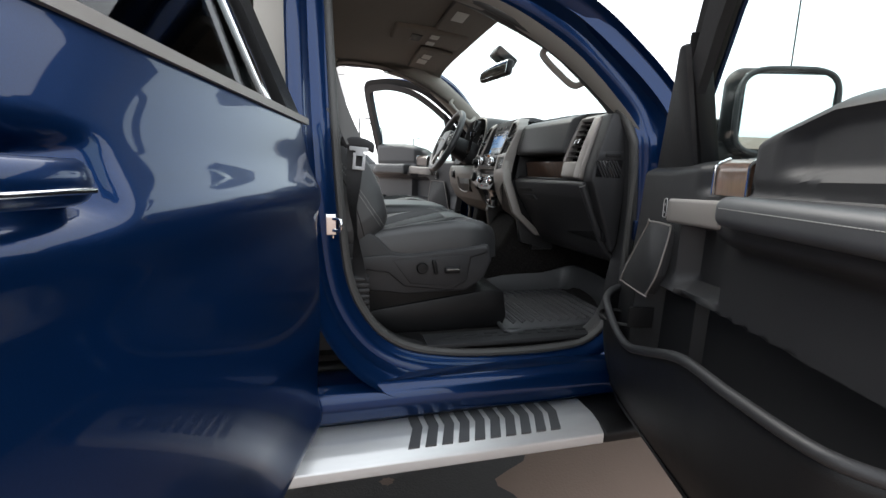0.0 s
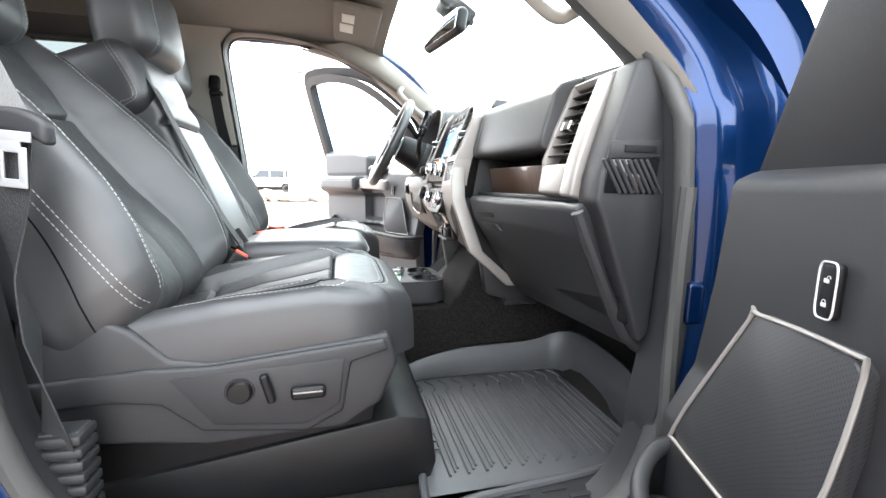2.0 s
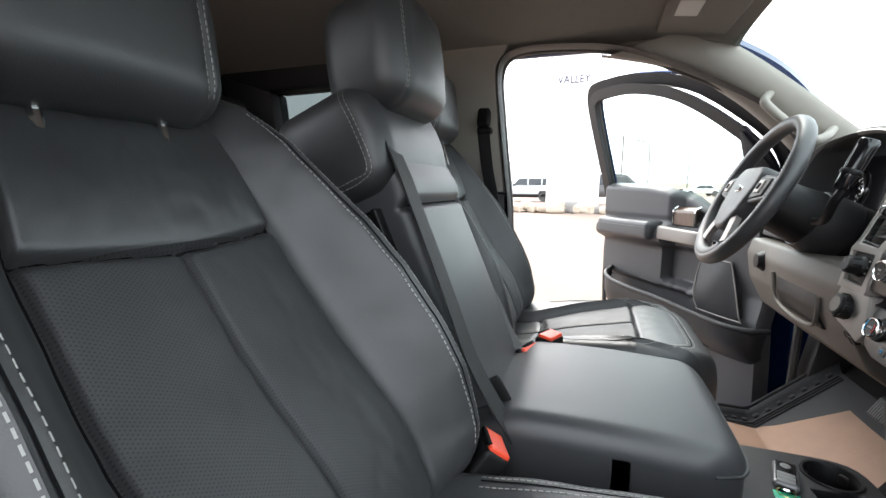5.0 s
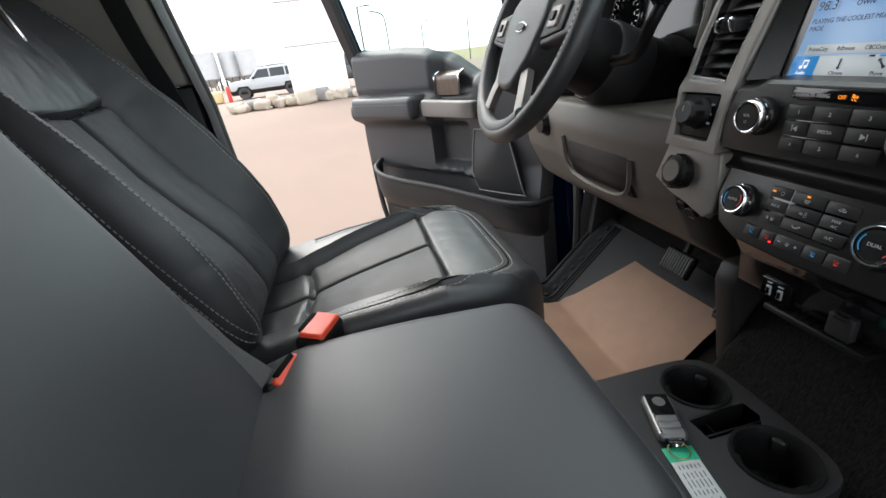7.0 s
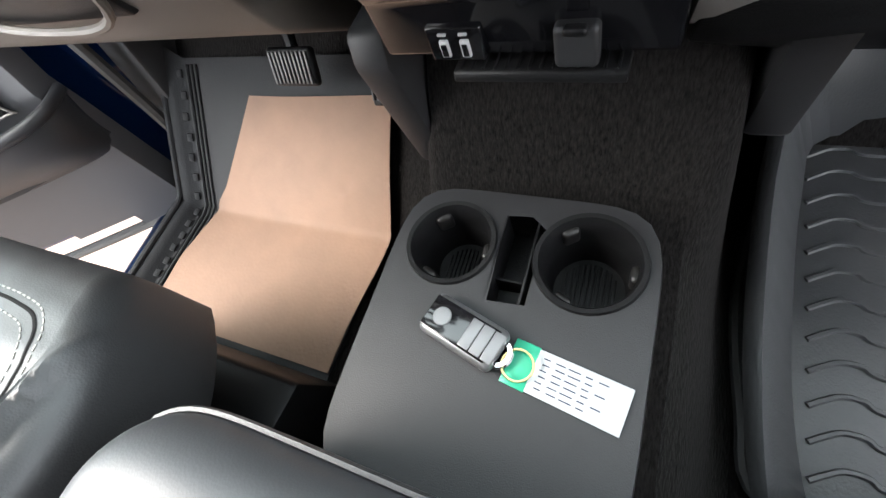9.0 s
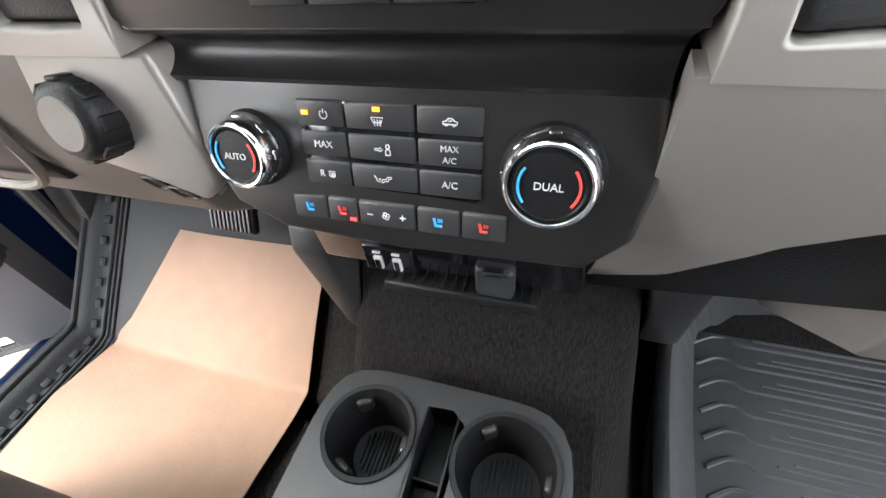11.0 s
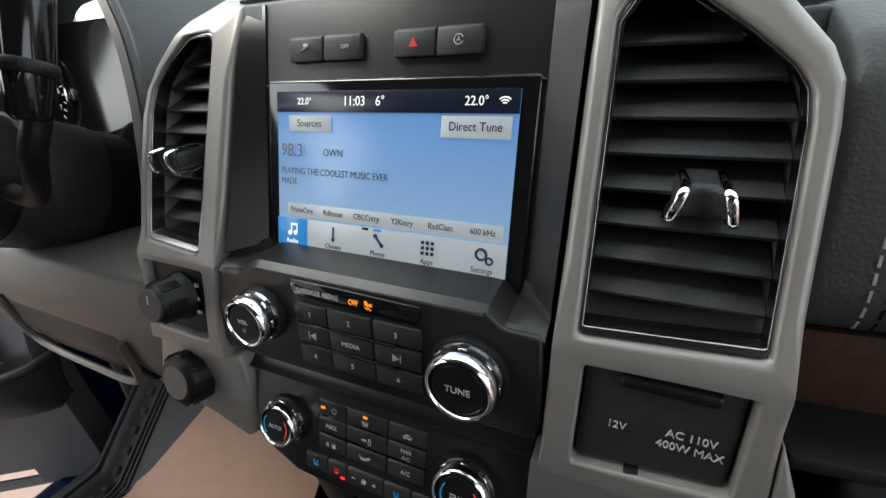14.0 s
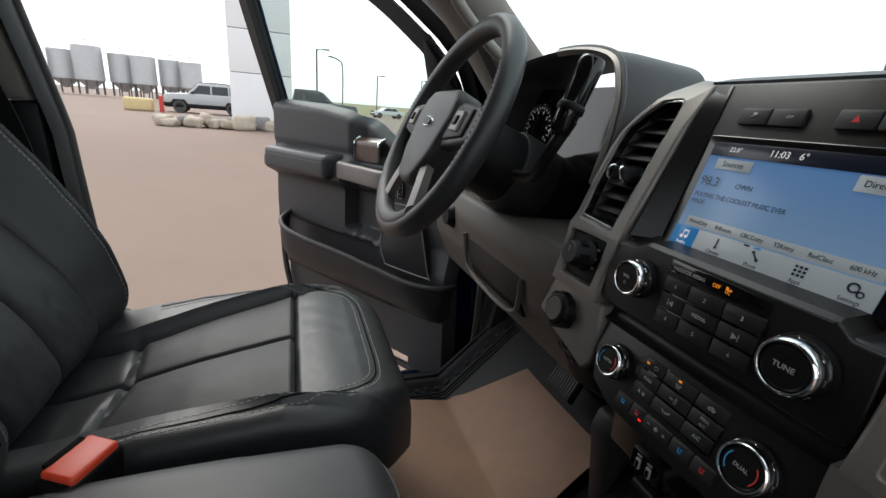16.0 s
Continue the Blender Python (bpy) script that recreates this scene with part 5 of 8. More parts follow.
for p, a in zip(low_line, np.radians(turned)):
    w, n = arr((math.cos(a), -math.sin(a), 0)) * 0.0235, arr((math.sin(a), math.cos(a), 0)) * 0.0009
    rows.append([p - w - n, p + w - n, p + w + n, p - w + n])
part("webbing", skin(rows), WEB, belt, "black lower webbing with a twist")
m = basis((-0.015, -0.799, 1.304), (0.955, -0.28, -0.09), (0.28, 0.96, 0), (0.086, -0.025, 0.996))
part("tongue_body", moved(rbox((0.1, 0.02, 0.03), 0.008, (0, 0, 0), 3, (10, 1, 1)), lambda V: arr([tuple(m @ Vector((a, b, c + 0.006 - 14 * a * a * 0.4 + 0.01 * (a < -0.035)))) for a, b, c in V])), PLASTIC, belt, "black plastic tongue grip")
part("tongue_plate", moved(join(rbox((0.056, 0.003, 0.012), 0.001, (0.008, -0.0125, -0.013)), rbox((0.024, 0.003, 0.016), 0.001, (0.011, -0.0125, -0.024)), rbox((0.009, 0.003, 0.042), 0.001, (-0.003, -0.0125, -0.046)), rbox((0.009, 0.003, 0.042), 0.001, (0.025, -0.0125, -0.046)), rbox((0.037, 0.003, 0.01), 0.001, (0.011, -0.0125, -0.068))), m), BRIGHT, belt, "bright steel latch plate")
rc = part("belt_guide", rbox((0.05, 0.035, 0.15), 0.004, (-0.012, -0.782, 0.83)), PLASTIC, belt, "ribbed plastic belt guide")
for k in range(8):
    part("rib", rbox((0.06, 0.045, 0.014), 0.004, (-0.012, -0.785, 0.895 - 0.0185 * k), 1), PLASTIC, rc)
dbelt = thing("seatbelt", (-0.13, 0.7, 0.75), "black shoulder belt on the driver pillar", "seatbelt", "front seatbelts")
strap([(-0.15, 0.64, 1.68), (-0.14, 0.69, 1.5), (-0.12, 0.755, 1.3), (-0.1, 0.765, 0.9)], 0.047, WEB, dbelt, (0.3, 1, 0.1))
part("anchor_cover", join(moved(rbox((0.045, 0.03, 0.15), 0.012), pose(-0.14, 0.655, 1.69, -20)), rbox((0.05, 0.03, 0.02), 0.006, (-0.14, 0.655, 1.61))), DARK, dbelt, "black height adjuster cover")

# ---- rear bench ----
bench = thing("rear_bench_seat", (-0.9, 0, 0.66), "black leather rear bench seat with headrests", "bench seat")
part("cushion", rbox((0.5, 1.4, 0.16), 0.05, (-0.78, 0, 0.98), 4, (6, 20, 1)), LEATHER, bench)
part("backrest", moved(rbox((0.14, 1.4, 0.6), 0.05, (0, 0, 0), 4, (1, 20, 8)), pose(-1.1, 0, 1.28, 0, -10, 0)), LEATHER, bench)
part("base", rbox((0.42, 1.3, 0.26), 0.02, (-0.82, 0, 0.79)), DARK, bench)
for yy in (-0.45, 0.45):
    add_headrest(bench, "black leather rear headrest", yy, arr((-1.1, 0, 1.66)), (0.09, 0.27, 0.16))
# ---- yard and distance ----
def gz(y):
    return float(ground_z(0.0, y))


sign = thing("dealer_pylon", (-0.45, 13.9, gz(13.9)), "tall white panelled pylon sign with a blue oval on top", "pylon sign")
z0 = gz(13.9) + 0.1
joints = [z0, 2.125, 3.234, 4.349, 5.3, 5.75]
for a, b in zip(joints, joints[1:]):
    part("panel", rbox((1.62, 0.6, b - a - 0.018), 0.012, (-0.45, 13.9, (a + b) / 2), 2), WHITE, sign)
part("core", rbox((1.55, 0.5, 5.1), 0.01, (-0.45, 13.9, z0 + 2.5)), POLE, sign)
BLUE = mat("sign_blue", (0.02, 0.09, 0.42), 0.35, var=0.05, coat=0.4)
NAVY = mat("navy_letters", (0.01, 0.015, 0.05), 0.5)
m = basis((-0.45, 13.9, 5.98), (1, 0, 0), (0, 0, 1), (0, -1, 0))
part("oval", moved((lambda V, F: (V * (1, 0.36, 1), F))(*lathe([(0, 0.34), (1.3, 0.34), (1.38, 0.3), (1.38, -0.3), (1.3, -0.34), (0, -0.34)], Matrix.Identity(4), 48)), m), BLUE, sign, "blue oval badge")
part("oval_ring", moved(tube([(1.27 * math.cos(a), 0.42 * math.sin(a), 0.345) for a in np.linspace(0, 2 * PI, 48, endpoint=False)], 0.025, 6, True, up=(0, 0, 1)), m), WHITE, sign)
part("oval_script", moved(join(tube(smooth_path([(-0.7, -0.12, 0.345), (-0.45, 0.18, 0.345), (-0.2, 0.22, 0.345), (-0.4, -0.15, 0.345), (-0.6, -0.2, 0.345)], 6), 0.05, 6, up=(0, 0, 1)), tube(smooth_path([(-0.15, -0.1, 0.345), (0.05, 0.08, 0.345), (0.2, -0.1, 0.345), (0.4, 0.08, 0.345), (0.6, -0.08, 0.345), (0.75, 0.25, 0.345)], 6), 0.045, 6, up=(0, 0, 1))), m), WHITE, sign, "white flourish")
part("letters", lettering("VALLEY", 0.34, basis((-0.55, 13.59, 4.71), (1, 0, 0), (0, 0, 1), (0, -1, 0)), 0.01, squeeze=0.85), NAVY, sign, "navy letters")
ROCK = mat("pale_boulder", (0.42, 0.36, 0.29), 0.9, var=0.4, vscale=3, bump=1.0, bscale=25)
ROCKD = mat("grey_boulder", (0.2, 0.19, 0.18), 0.9, var=0.4, vscale=3, bump=1.0, bscale=25)


def boulder(x, y, s, seed, m):
    rnd = random.Random(seed)
    V, F = rbox((s * rnd.uniform(1.1, 1.7), s * rnd.uniform(0.8, 1.2), s * rnd.uniform(0.6, 0.95)), s * 0.28, (0, 0, 0), 3, (3, 3, 2))
    off = Vector((seed * 3.1, seed * 1.7, 0))
    V = arr([p * (1 + 0.35 * noise.noise(Vector(p) * (1.6 / s) + off)) for p in V])
    V = moved((V, F), pose(0, 0, 0, rnd.uniform(-12, 12), rnd.uniform(-12, 12), rnd.uniform(0, 360)))[0]
    V += (x, y, gz(y) - V[:, 2].min() - 0.06 * s)
    ob = solo("boulder", (V, F), m, "weathered landscaping boulder at the foot of the pylon", "rock", "boulders round the pylon", sharp=28)
    return ob


rs = random.Random(4)
for k in range(22):
    a = -2.75 + 3.9 * k / 21
    boulder(a + rs.uniform(-0.08, 0.08), 12.85 + rs.uniform(-0.2, 0.25) + 0.25 * abs(a + 0.6) * 0.3, rs.uniform(0.24, 0.42), k + 1, ROCKD if k % 5 == 2 else ROCK)
solo("planting_bed", sheet(lambda a, r: (-0.6 + r * 2.6 * math.cos(a), 14.6 + r * 1.9 * math.sin(a), gz(14) + 0.1 - 0.1 * r**4), np.linspace(0, 2 * PI, 40), np.linspace(0.02, 1, 6)), mat("gravel_bed", (0.3, 0.26, 0.22), 0.95, var=0.4, vscale=30, bump=1, bscale=60), "gravel bed under the pylon sign", "ground", kind="structure")

CARWHITE = mat("white_car_paint", (0.6, 0.61, 0.62), 0.3, var=0.03, coat=0.8)
CARPALE = mat("pale_grey_car_paint", (0.42, 0.44, 0.45), 0.35, var=0.04, coat=0.7)
CARDARK = mat("dark_car_paint", (0.03, 0.032, 0.035), 0.3, coat=0.8)
CARSILVER = mat("silver_car_paint", (0.35, 0.37, 0.39), 0.3, metal=0.6, coat=0.8)
CARGLASS = mat("car_window_glass", (0.02, 0.025, 0.03), 0.06, rvar=0.03)


def parked_car(name, label, at, yaw, paint, kind="suv", group=""):
    base = Matrix.Translation(at) @ pose(0, 0, 0, 0, 0, yaw)
    car = thing(name, at, label, "car", group)
    put = lambda VF: moved(VF, base)
    L, W = (4.5, 1.85)
    if kind == "suv":
        low = [(-2.18, 0.45), (-2.25, 0.8), (-2.2, 1.03), (-1.95, 1.09), (-0.95, 1.14), (2.12, 1.16), (2.2, 0.85), (2.16, 0.45)]
        top = [(-1.02, 1.12), (-0.48, 1.68), (-0.2, 1.77), (1.75, 1.79), (2.0, 1.7), (2.13, 1.14)]
        win = [(-0.78, 1.17), (-0.36, 1.64), (1.78, 1.66), (1.95, 1.17)]
    elif kind == "pickup":
        low = [(-2.7, 0.45), (-2.75, 0.9), (-2.65, 1.15), (-1.3, 1.22), (2.8, 1.22), (2.85, 0.5)]
        top = [(-1.35, 1.2), (-0.75, 1.78), (-0.4, 1.86), (0.8, 1.86), (0.95, 1.2)]
        win = [(-1.1, 1.24), (-0.65, 1.74), (0.75, 1.76), (0.85, 1.24)]
    else:
        low = [(-2.2, 0.3), (-2.25, 0.65), (-2.1, 0.85), (-1.2, 0.95), (1.8, 0.98), (2.2, 0.9), (2.25, 0.4)]
        top = [(-1.2, 0.93), (-0.5, 1.4), (0.9, 1.43), (1.6, 0.97)]
        win = [(-1.0, 0.97), (-0.45, 1.34), (0.85, 1.37), (1.35, 0.99)]
    part("body", put(prism(low, -W / 2, W / 2, "y", 0.09, 3)), paint, car)
    part("cabin", put(moved(prism(top, -W / 2 + 0.02, W / 2 - 0.02, "y", 0.07, 3), lambda V: np.c_[V[:, 0], V[:, 1] * (1 - 0.14 * np.clip((V[:, 2] - 1.0) / 0.7, 0, 1)), V[:, 2]])), paint, car)
    part("side_windows", put(moved(prism(win, -W / 2 + 0.01, W / 2 - 0.01, "y", 0.02), lambda V: np.c_[V[:, 0], V[:, 1] * (1 - 0.14 * np.clip((V[:, 2] - 1.0) / 0.7, 0, 1)), V[:, 2]])), CARGLASS, car)
    if kind == "suv":
        part("cladding", put(prism([(-2.2, 0.3), (-2.27, 0.55), (-1.9, 0.58), (-1.75, 0.78), (-1.15, 0.78), (-1.0, 0.55), (1.0, 0.55), (1.12, 0.78), (1.7, 0.78), (1.85, 0.56), (2.22, 0.56), (2.2, 0.3)], -W / 2 - 0.015, W / 2 + 0.015, "y", 0.03)), DARK, car, "dark lower body cladding")
        part("windscreen", put(moved(prism([(-1.0, 1.16), (-0.5, 1.66), (-0.44, 1.64), (-0.9, 1.16)], -W / 2 + 0.16, W / 2 - 0.16, "y", 0.01), lambda V: V + (-0.02, 0, 0))), CARGLASS, car)
        for yy in (-0.62, 0.62):
            part("roof_rail", put(tube([(-0.3, yy, 1.79), (0.6, yy, 1.84), (1.7, yy, 1.81)], 0.025, 6)), DARK, car)
        part("mirror", put(rbox((0.12, W + 0.35, 0.14), 0.05, (-0.72, 0, 1.2))), DARK, car)
    for q in ((0.3,) if kind != "suv" else (0.28, 1.25)):
        part("pillar", put(moved(rbox((0.09, W - 0.0, 0.6), 0.02, (q, 0, 1.35)), lambda V: np.c_[V[:, 0], V[:, 1] * (1 - 0.14 * np.clip((V[:, 2] - 1.0) / 0.7, 0, 1)), np.minimum(V[:, 2], win[1][1] + 0.05)])), paint, car)
    for xx in (-1.45, 1.4):
        for yy in (-1, 1):
            w = part("wheel", put(lathe([(0, 0.02), (0.12, 0.03), (0.2, 0.0), (0.22, 0.06), (0.22, -0.1)], pose(xx, yy * 0.84, 0.36, -90 * yy), 20)), DULL, car)
            part("tyre", put(lathe([(0.21, -0.11), (0.34, -0.12), (0.36, -0.08), (0.36, 0.08), (0.34, 0.11), (0.21, 0.1)], pose(xx, yy * 0.84, 0.36, -90 * yy), 26)), SEAL, w)
    part("bumper", put(rbox((0.15, W - 0.05, 0.22), 0.05, (-2.2, 0, 0.48))), DARK, car)
    part("grille", put(rbox((0.06, 1.3, 0.2), 0.03, (-2.22 if kind != "pickup" else -2.72, 0, 0.82))), DARK, car)
    for yy in (-0.7, 0.7):
        part("headlight", put(rbox((0.08, 0.3, 0.12), 0.03, (-2.2 if kind != "pickup" else -2.7, yy, 0.88))), CHROME, car)
    return car


parked_car("parked_suv", "pale grey boxy suv parked behind the pylon", (-4.62, 31.3, gz(31)), 4, CARPALE)
parked_car("parked_pickup", "dark pickup parked beyond the pylon", (1.3, 27.5, gz(27.5)), 180, CARDARK, "pickup")
parked_car("parked_car", "distant white car at the edge of the yard", (13.0, 62.0, gz(62)), 10, CARWHITE, "sedan")
drum = thing("concrete_block", (-7.78, 29.2, gz(29)), "pale yellow barrier block beside the suv", "barrier")
part("body", rbox((1.4, 0.7, 0.72), 0.16, (-7.78, 29.2, gz(29) + 0.35), 4), mat("pale_yellow_concrete", (0.6, 0.48, 0.26), 0.8, var=0.2), drum)
hyd = thing("red_bollard", (-6.63, 29.0, gz(29)), "small red bollard beside the suv", "bollard")
part("post", lathe([(0.12, 0), (0.12, 0.75), (0.08, 0.88), (0, 0.92)], Matrix.Translation((-6.63, 29.0, gz(29))), 14), mat("red_paint", (0.5, 0.04, 0.03), 0.5), hyd)

for k, (xs, rad, h) in enumerate(((-30.3, 1.45, 5.3), (-27.2, 1.5, 5.4), (-24.0, 1.55, 6.0), (-20.8, 1.5, 5.5), (-18.0, 1.4, 5.4), (-15.2, 1.4, 5.35), (-12.5, 1.3, 5.2))):
    b = thing("grain_bin", (xs, 70 + 1.5 * (k % 2), 0.6), "corrugated galvanised steel grain bin with a cone roof", "silo", "row of grain bins")
    T = Matrix.Translation((xs, 70 + 1.5 * (k % 2), 0.5))
    prof = []
    for q in range(60):
        prof.append((rad + 0.02 * (q % 2), 1.7 + (h - 1.95) * q / 59))
    part("bin_wall", lathe(prof, T, 32), STEEL, b)
    part("bin_hopper", lathe([(rad * 0.98, 1.72), (0.35, 0.7), (0.3, 0.6)], T, 24), STEEL, b)
    part("bin_roof", lathe([(rad + 0.06, h - 0.28), (0.3, h + 0.4), (0.3, h + 0.5), (0, h + 0.53)], T, 32), STEEL, b)
    for a in np.linspace(0, 2 * PI, 9)[:-1]:
        part("bin_leg", moved(tube([(rad * 0.9 * math.cos(a), rad * 0.9 * math.sin(a), 0), (rad * 0.9 * math.cos(a), rad * 0.9 * math.sin(a), 1.75)], 0.08, 6), T), POLE, b)


def lamp_post(x, y, h, arm, curved=False, base=None):
    zb = gz(y) if base is None else base
    p = thing("street_lamp", (x, y, zb), "tall grey lamp post with a single arm" if not curved else "curved arm street lamp", "street lamp", "lamp posts")
    if curved:
        part("pole", tube(smooth_path([(x, y, zb), (x, y, zb + h * 0.8), (x + arm * 0.3, y, zb + h * 0.95), (x + arm, y, zb + h)], 6), 0.09, 8), POLE, p)
    else:
        part("pole", tube([(x, y, zb), (x, y, zb + h * 0.5), (x, y, zb + h)], 0.09, 8), POLE, p)
        part("arm", tube([(x, y, zb + h - 0.1), (x + arm, y, zb + h)], 0.05, 6), POLE, p)
    part("lamp_head", rbox((0.6, 0.25, 0.12), 0.04, (x + arm, y, zb + h)), POLE, p)


lamp_post(2.65, 45, 6.4 - gz(45), 0.9)
lamp_post(6.6, 60, 7.0, -1.6, True)
lamp_post(12.0, 65, 6.0 - gz(65), 0.8)
lamp_post(20, 70, 6.0, 0.8)
solo("field", sheet(lambda x, y: (x, y, 0.352 + 0.0132 * max(0, y - 75)), np.linspace(-20, 600, 20), np.linspace(75, 400, 12)), GRASS, "dry yellow green field beyond the yard", "field", kind="structure")

# towards the windscreen
bs = thing("blue_sign", (25, 23, 0), "blue roadside sign between posts with a flat cap", "sign")
ang = basis((25.0, 23.1, 0), (-0.0, -1, 0), (0, 0, 1), (-1, 0, 0))
part("board", moved(rbox((4.9, 3.4, 0.25), 0.03, (0, 2.35, 0)), ang), mat("sign_board_blue", (0.05, 0.09, 0.32), 0.5, var=0.1), bs)
for q in (-2.7, 2.7):
    part("post", moved(rbox((0.45, 4.1, 0.5), 0.03, (q, 2.05, 0)), ang), mat("weathered_wood_post", (0.22, 0.17, 0.15), 0.8, var=0.3), bs)
part("cap", moved(rbox((7.6, 0.4, 0.8), 0.05, (0, 4.3, 0)), ang), bpy.data.materials["weathered_wood_post"], bs)
part("letters", lettering("Valley", 1.05, basis((24.85, 24.0, 3.35), (0, -1, 0), (0, 0, 1), (-1, 0, 0)), 0.02, shear=0.25), INK, bs, "white script word")
part("letter_bar", moved(rbox((1.6, 0.45, 0.04), 0.02, (1.45, 3.35, 0.14)), ang), INK, bs, "plain white bar")
TAN = mat("tan_stucco", (0.42, 0.33, 0.2), 0.85, var=0.12, vscale=0.6)
bld = thing("tan_building", (48, 14, 0), "long low tan commercial building with a flat roof", "building")
part("wall", rbox((8, 26, 3.0), 0.05, (52, 24, 1.5)), TAN, bld)
part("roof_edge", rbox((8.4, 26.4, 0.35), 0.05, (52, 24, 3.1)), bpy.data.materials["weathered_wood_post"], bld)
for k in range(7):
    part("pilaster", rbox((0.3, 1.0, 2.9), 0.03, (47.9, 13 + 3.6 * k, 1.45)), mat("brown_pilaster", (0.25, 0.2, 0.14), 0.85), bld)
part("gable_wall", prism([(9.6, 0), (0.8, 0), (0.8, 2.2), (5.2, 3.3), (9.6, 2.4)], 44.0, 50.0, "x", 0.02), TAN, bld)
part("gable_roof", prism([(10.2, 2.35), (5.2, 3.4), (0.2, 2.1), (0.2, 2.3), (5.2, 3.65), (10.2, 2.6)], 43.6, 50.4, "x", 0.02), bpy.data.materials["brown_pilaster"], bld)
part("garage_door", rbox((0.1, 3.0, 2.0), 0.02, (43.96, 3.5, 1.0)), WHITE, bld)
for k, (yy, rr) in enumerate(((27.0, 1.2), (22.2, 1.3), (19.8, 1.2))):
    tk = thing("white_tank", (36, yy, 0), "white cylindrical fuel tank with railings", "tank", "fuel tanks")
    part("vessel", moved(rbox((2 * rr, 3.0, 2 * rr), rr * 0.95, (0, 0, 0), 8), pose(36, yy, rr + 0.1)), WHITE, tk)
    part("ladder", join(*[tube([(35.4, yy - 1 + 0.5 * q, rr * 1.6), (35.4, yy - 1 + 0.5 * q, rr * 2 + 0.9)], 0.04, 6) for q in range(5)], tube([(35.4, yy - 1.2, rr * 2 + 0.9), (35.4, yy + 1.2, rr * 2 + 0.9)], 0.04, 6)), STEEL, tk)
parked_car("parked_car", "silver car parked in front of the truck", (12.0, 5.6, 0), 100, CARSILVER, "sedan", "cars across the yard")
parked_car("parked_suv", "dark suv parked across the yard", (22.0, -1.2, 0), 85, CARDARK, "suv", "cars across the yard")
parked_car("parked_car", "pale car parked across the yard", (20.0, 2.0, 0), 95, CARWHITE, "sedan", "cars across the yard")
for (px, py, h) in ((40, 20.8, 9.5), (40, 11.4, 8.5), (40, 30.1, 6.5), (60, 4.0, 6.5)):
    lamp_post(px, py, h, 0.9, False, 0.0)
# ---- dashboard ----
dash = thing("dashboard", (0.9, 0, 1.0), "black and charcoal dashboard with satin silver vent towers", "dashboard")


def xf(z):
    return np.interp(z, [0.9, 1.05, 1.15, 1.25, 1.315, 1.33, 1.47, 1.5], [0.89, 0.72, 0.668, 0.676, 0.69, 0.698, 0.757, 0.79])


def px(z):
    """The black panels of the stack: screen, audio and climate faces."""
    z = np.asarray(z, float)
    return np.where(z >= 1.3235, 0.719 + 0.3 * (z - 1.326), np.where(z >= 1.2365, 0.6785 + 0.1 * (z - 1.26), 0.668 + 0.3 * (z - 1.165)))


def faced(VF, off=0.0, fn=xf):
    V = arr(VF[0]).copy()
    V[:, 0] += fn(V[:, 2]) + off
    return V, VF[1]


def slab(outline, depth=0.03, bevel=0.004, off=0.0, segs=3, fn=xf):
    """An outline of (y, z) laid on the sloping face of the centre stack."""
    return faced(prism(outline, 0, depth, "x", bevel, segs), off, fn)


def ring(outer, inner, depth=0.03, off=0.0, lip=0.005, flush=()):
    """A frame between two outlines of (y, z) with a rounded front, on the stack's face; flush edges butt on the next frame."""
    def dense(P, r):
        P = arr(P)
        out = []
        for k in range(len(P)):
            a, b, c = P[k - 1], P[k], P[(k + 1) % len(P)]
            p, q = ((b + (e - b) * min(0.45, r / np.linalg.norm(e - b))) for e in (a, c))
            out += [p * (1 - t) ** 2 + b * 2 * t * (1 - t) + q * t * t for t in np.linspace(0, 1, 6)]
            far = c + (b - c) * min(0.45, r / np.linalg.norm(b - c))
            out += [q + (far - q) * t for t in np.linspace(0, 1, 5)[1:-1]]
        return arr(out)

    i = dense(inner, min(0.004, lip))
    o = dense(outer, 0.0005 if flush else 0.005)
    k = np.ones(len(o))
    for z in flush:
        k[np.abs(o[:, 1] - z) < 6e-4] = 0.02

    def lay(P, x):
        return np.c_[np.full(len(P), x), P]

    wide = np.linalg.norm(o - i, axis=1, keepdims=True)
    a = np.minimum(lip / wide, 0.42)
    turn = np.linspace(0, PI / 2, 6)
    rings = [lay(o, depth)]
    rings += [lay(o + (i - o) * a * k[:, None] * (1 - math.cos(q)), lip * (1 - math.sin(q)) * k) for q in turn]
    rings += [lay(o + (i - o) * (a * k[:, None] + 0.04), 0), lay(i + (o - i) * (a * 0.6 + 0.04), 0)]
    rings += [lay(i + (o - i) * a * 0.6 * (1 - math.cos(q)), 0.6 * lip * (1 - math.sin(q))) for q in turn[::-1]]
    rings += [lay(i, depth)]
    return faced(skin(np.transpose(rings, (0, 1, 2)), True, True), off)


# passenger side
pad = [(1.3, 1.405), (0.92, 1.462), (0.82, 1.462), (0.78, 1.448), (0.765, 1.43), (0.74, 1.335), (0.742, 1.318), (0.755, 1.312), (0.85, 1.308), (1.3, 1.25)]
aslant = lambda V: V + np.c_[0.09 * (-V[:, 1] - 0.282), np.zeros((len(V), 2))]
pad_vf = moved(prism(pad, -0.229, -0.597, "y", 0.011, 4), aslant)
upd = part("upper_pad", pad_vf, DASHPAD, dash, "soft grained upper dash pad")
for q in (0.0, 0.007):
    part("stitching", stitches(pad_vf, [(0.6, -0.2545 - q, z) for z in np.linspace(1.34, 1.44, 30)], (-1, 0, 0.15), w=0.0012), SEAM if q else THREAD, upd, "stitched pad seam")
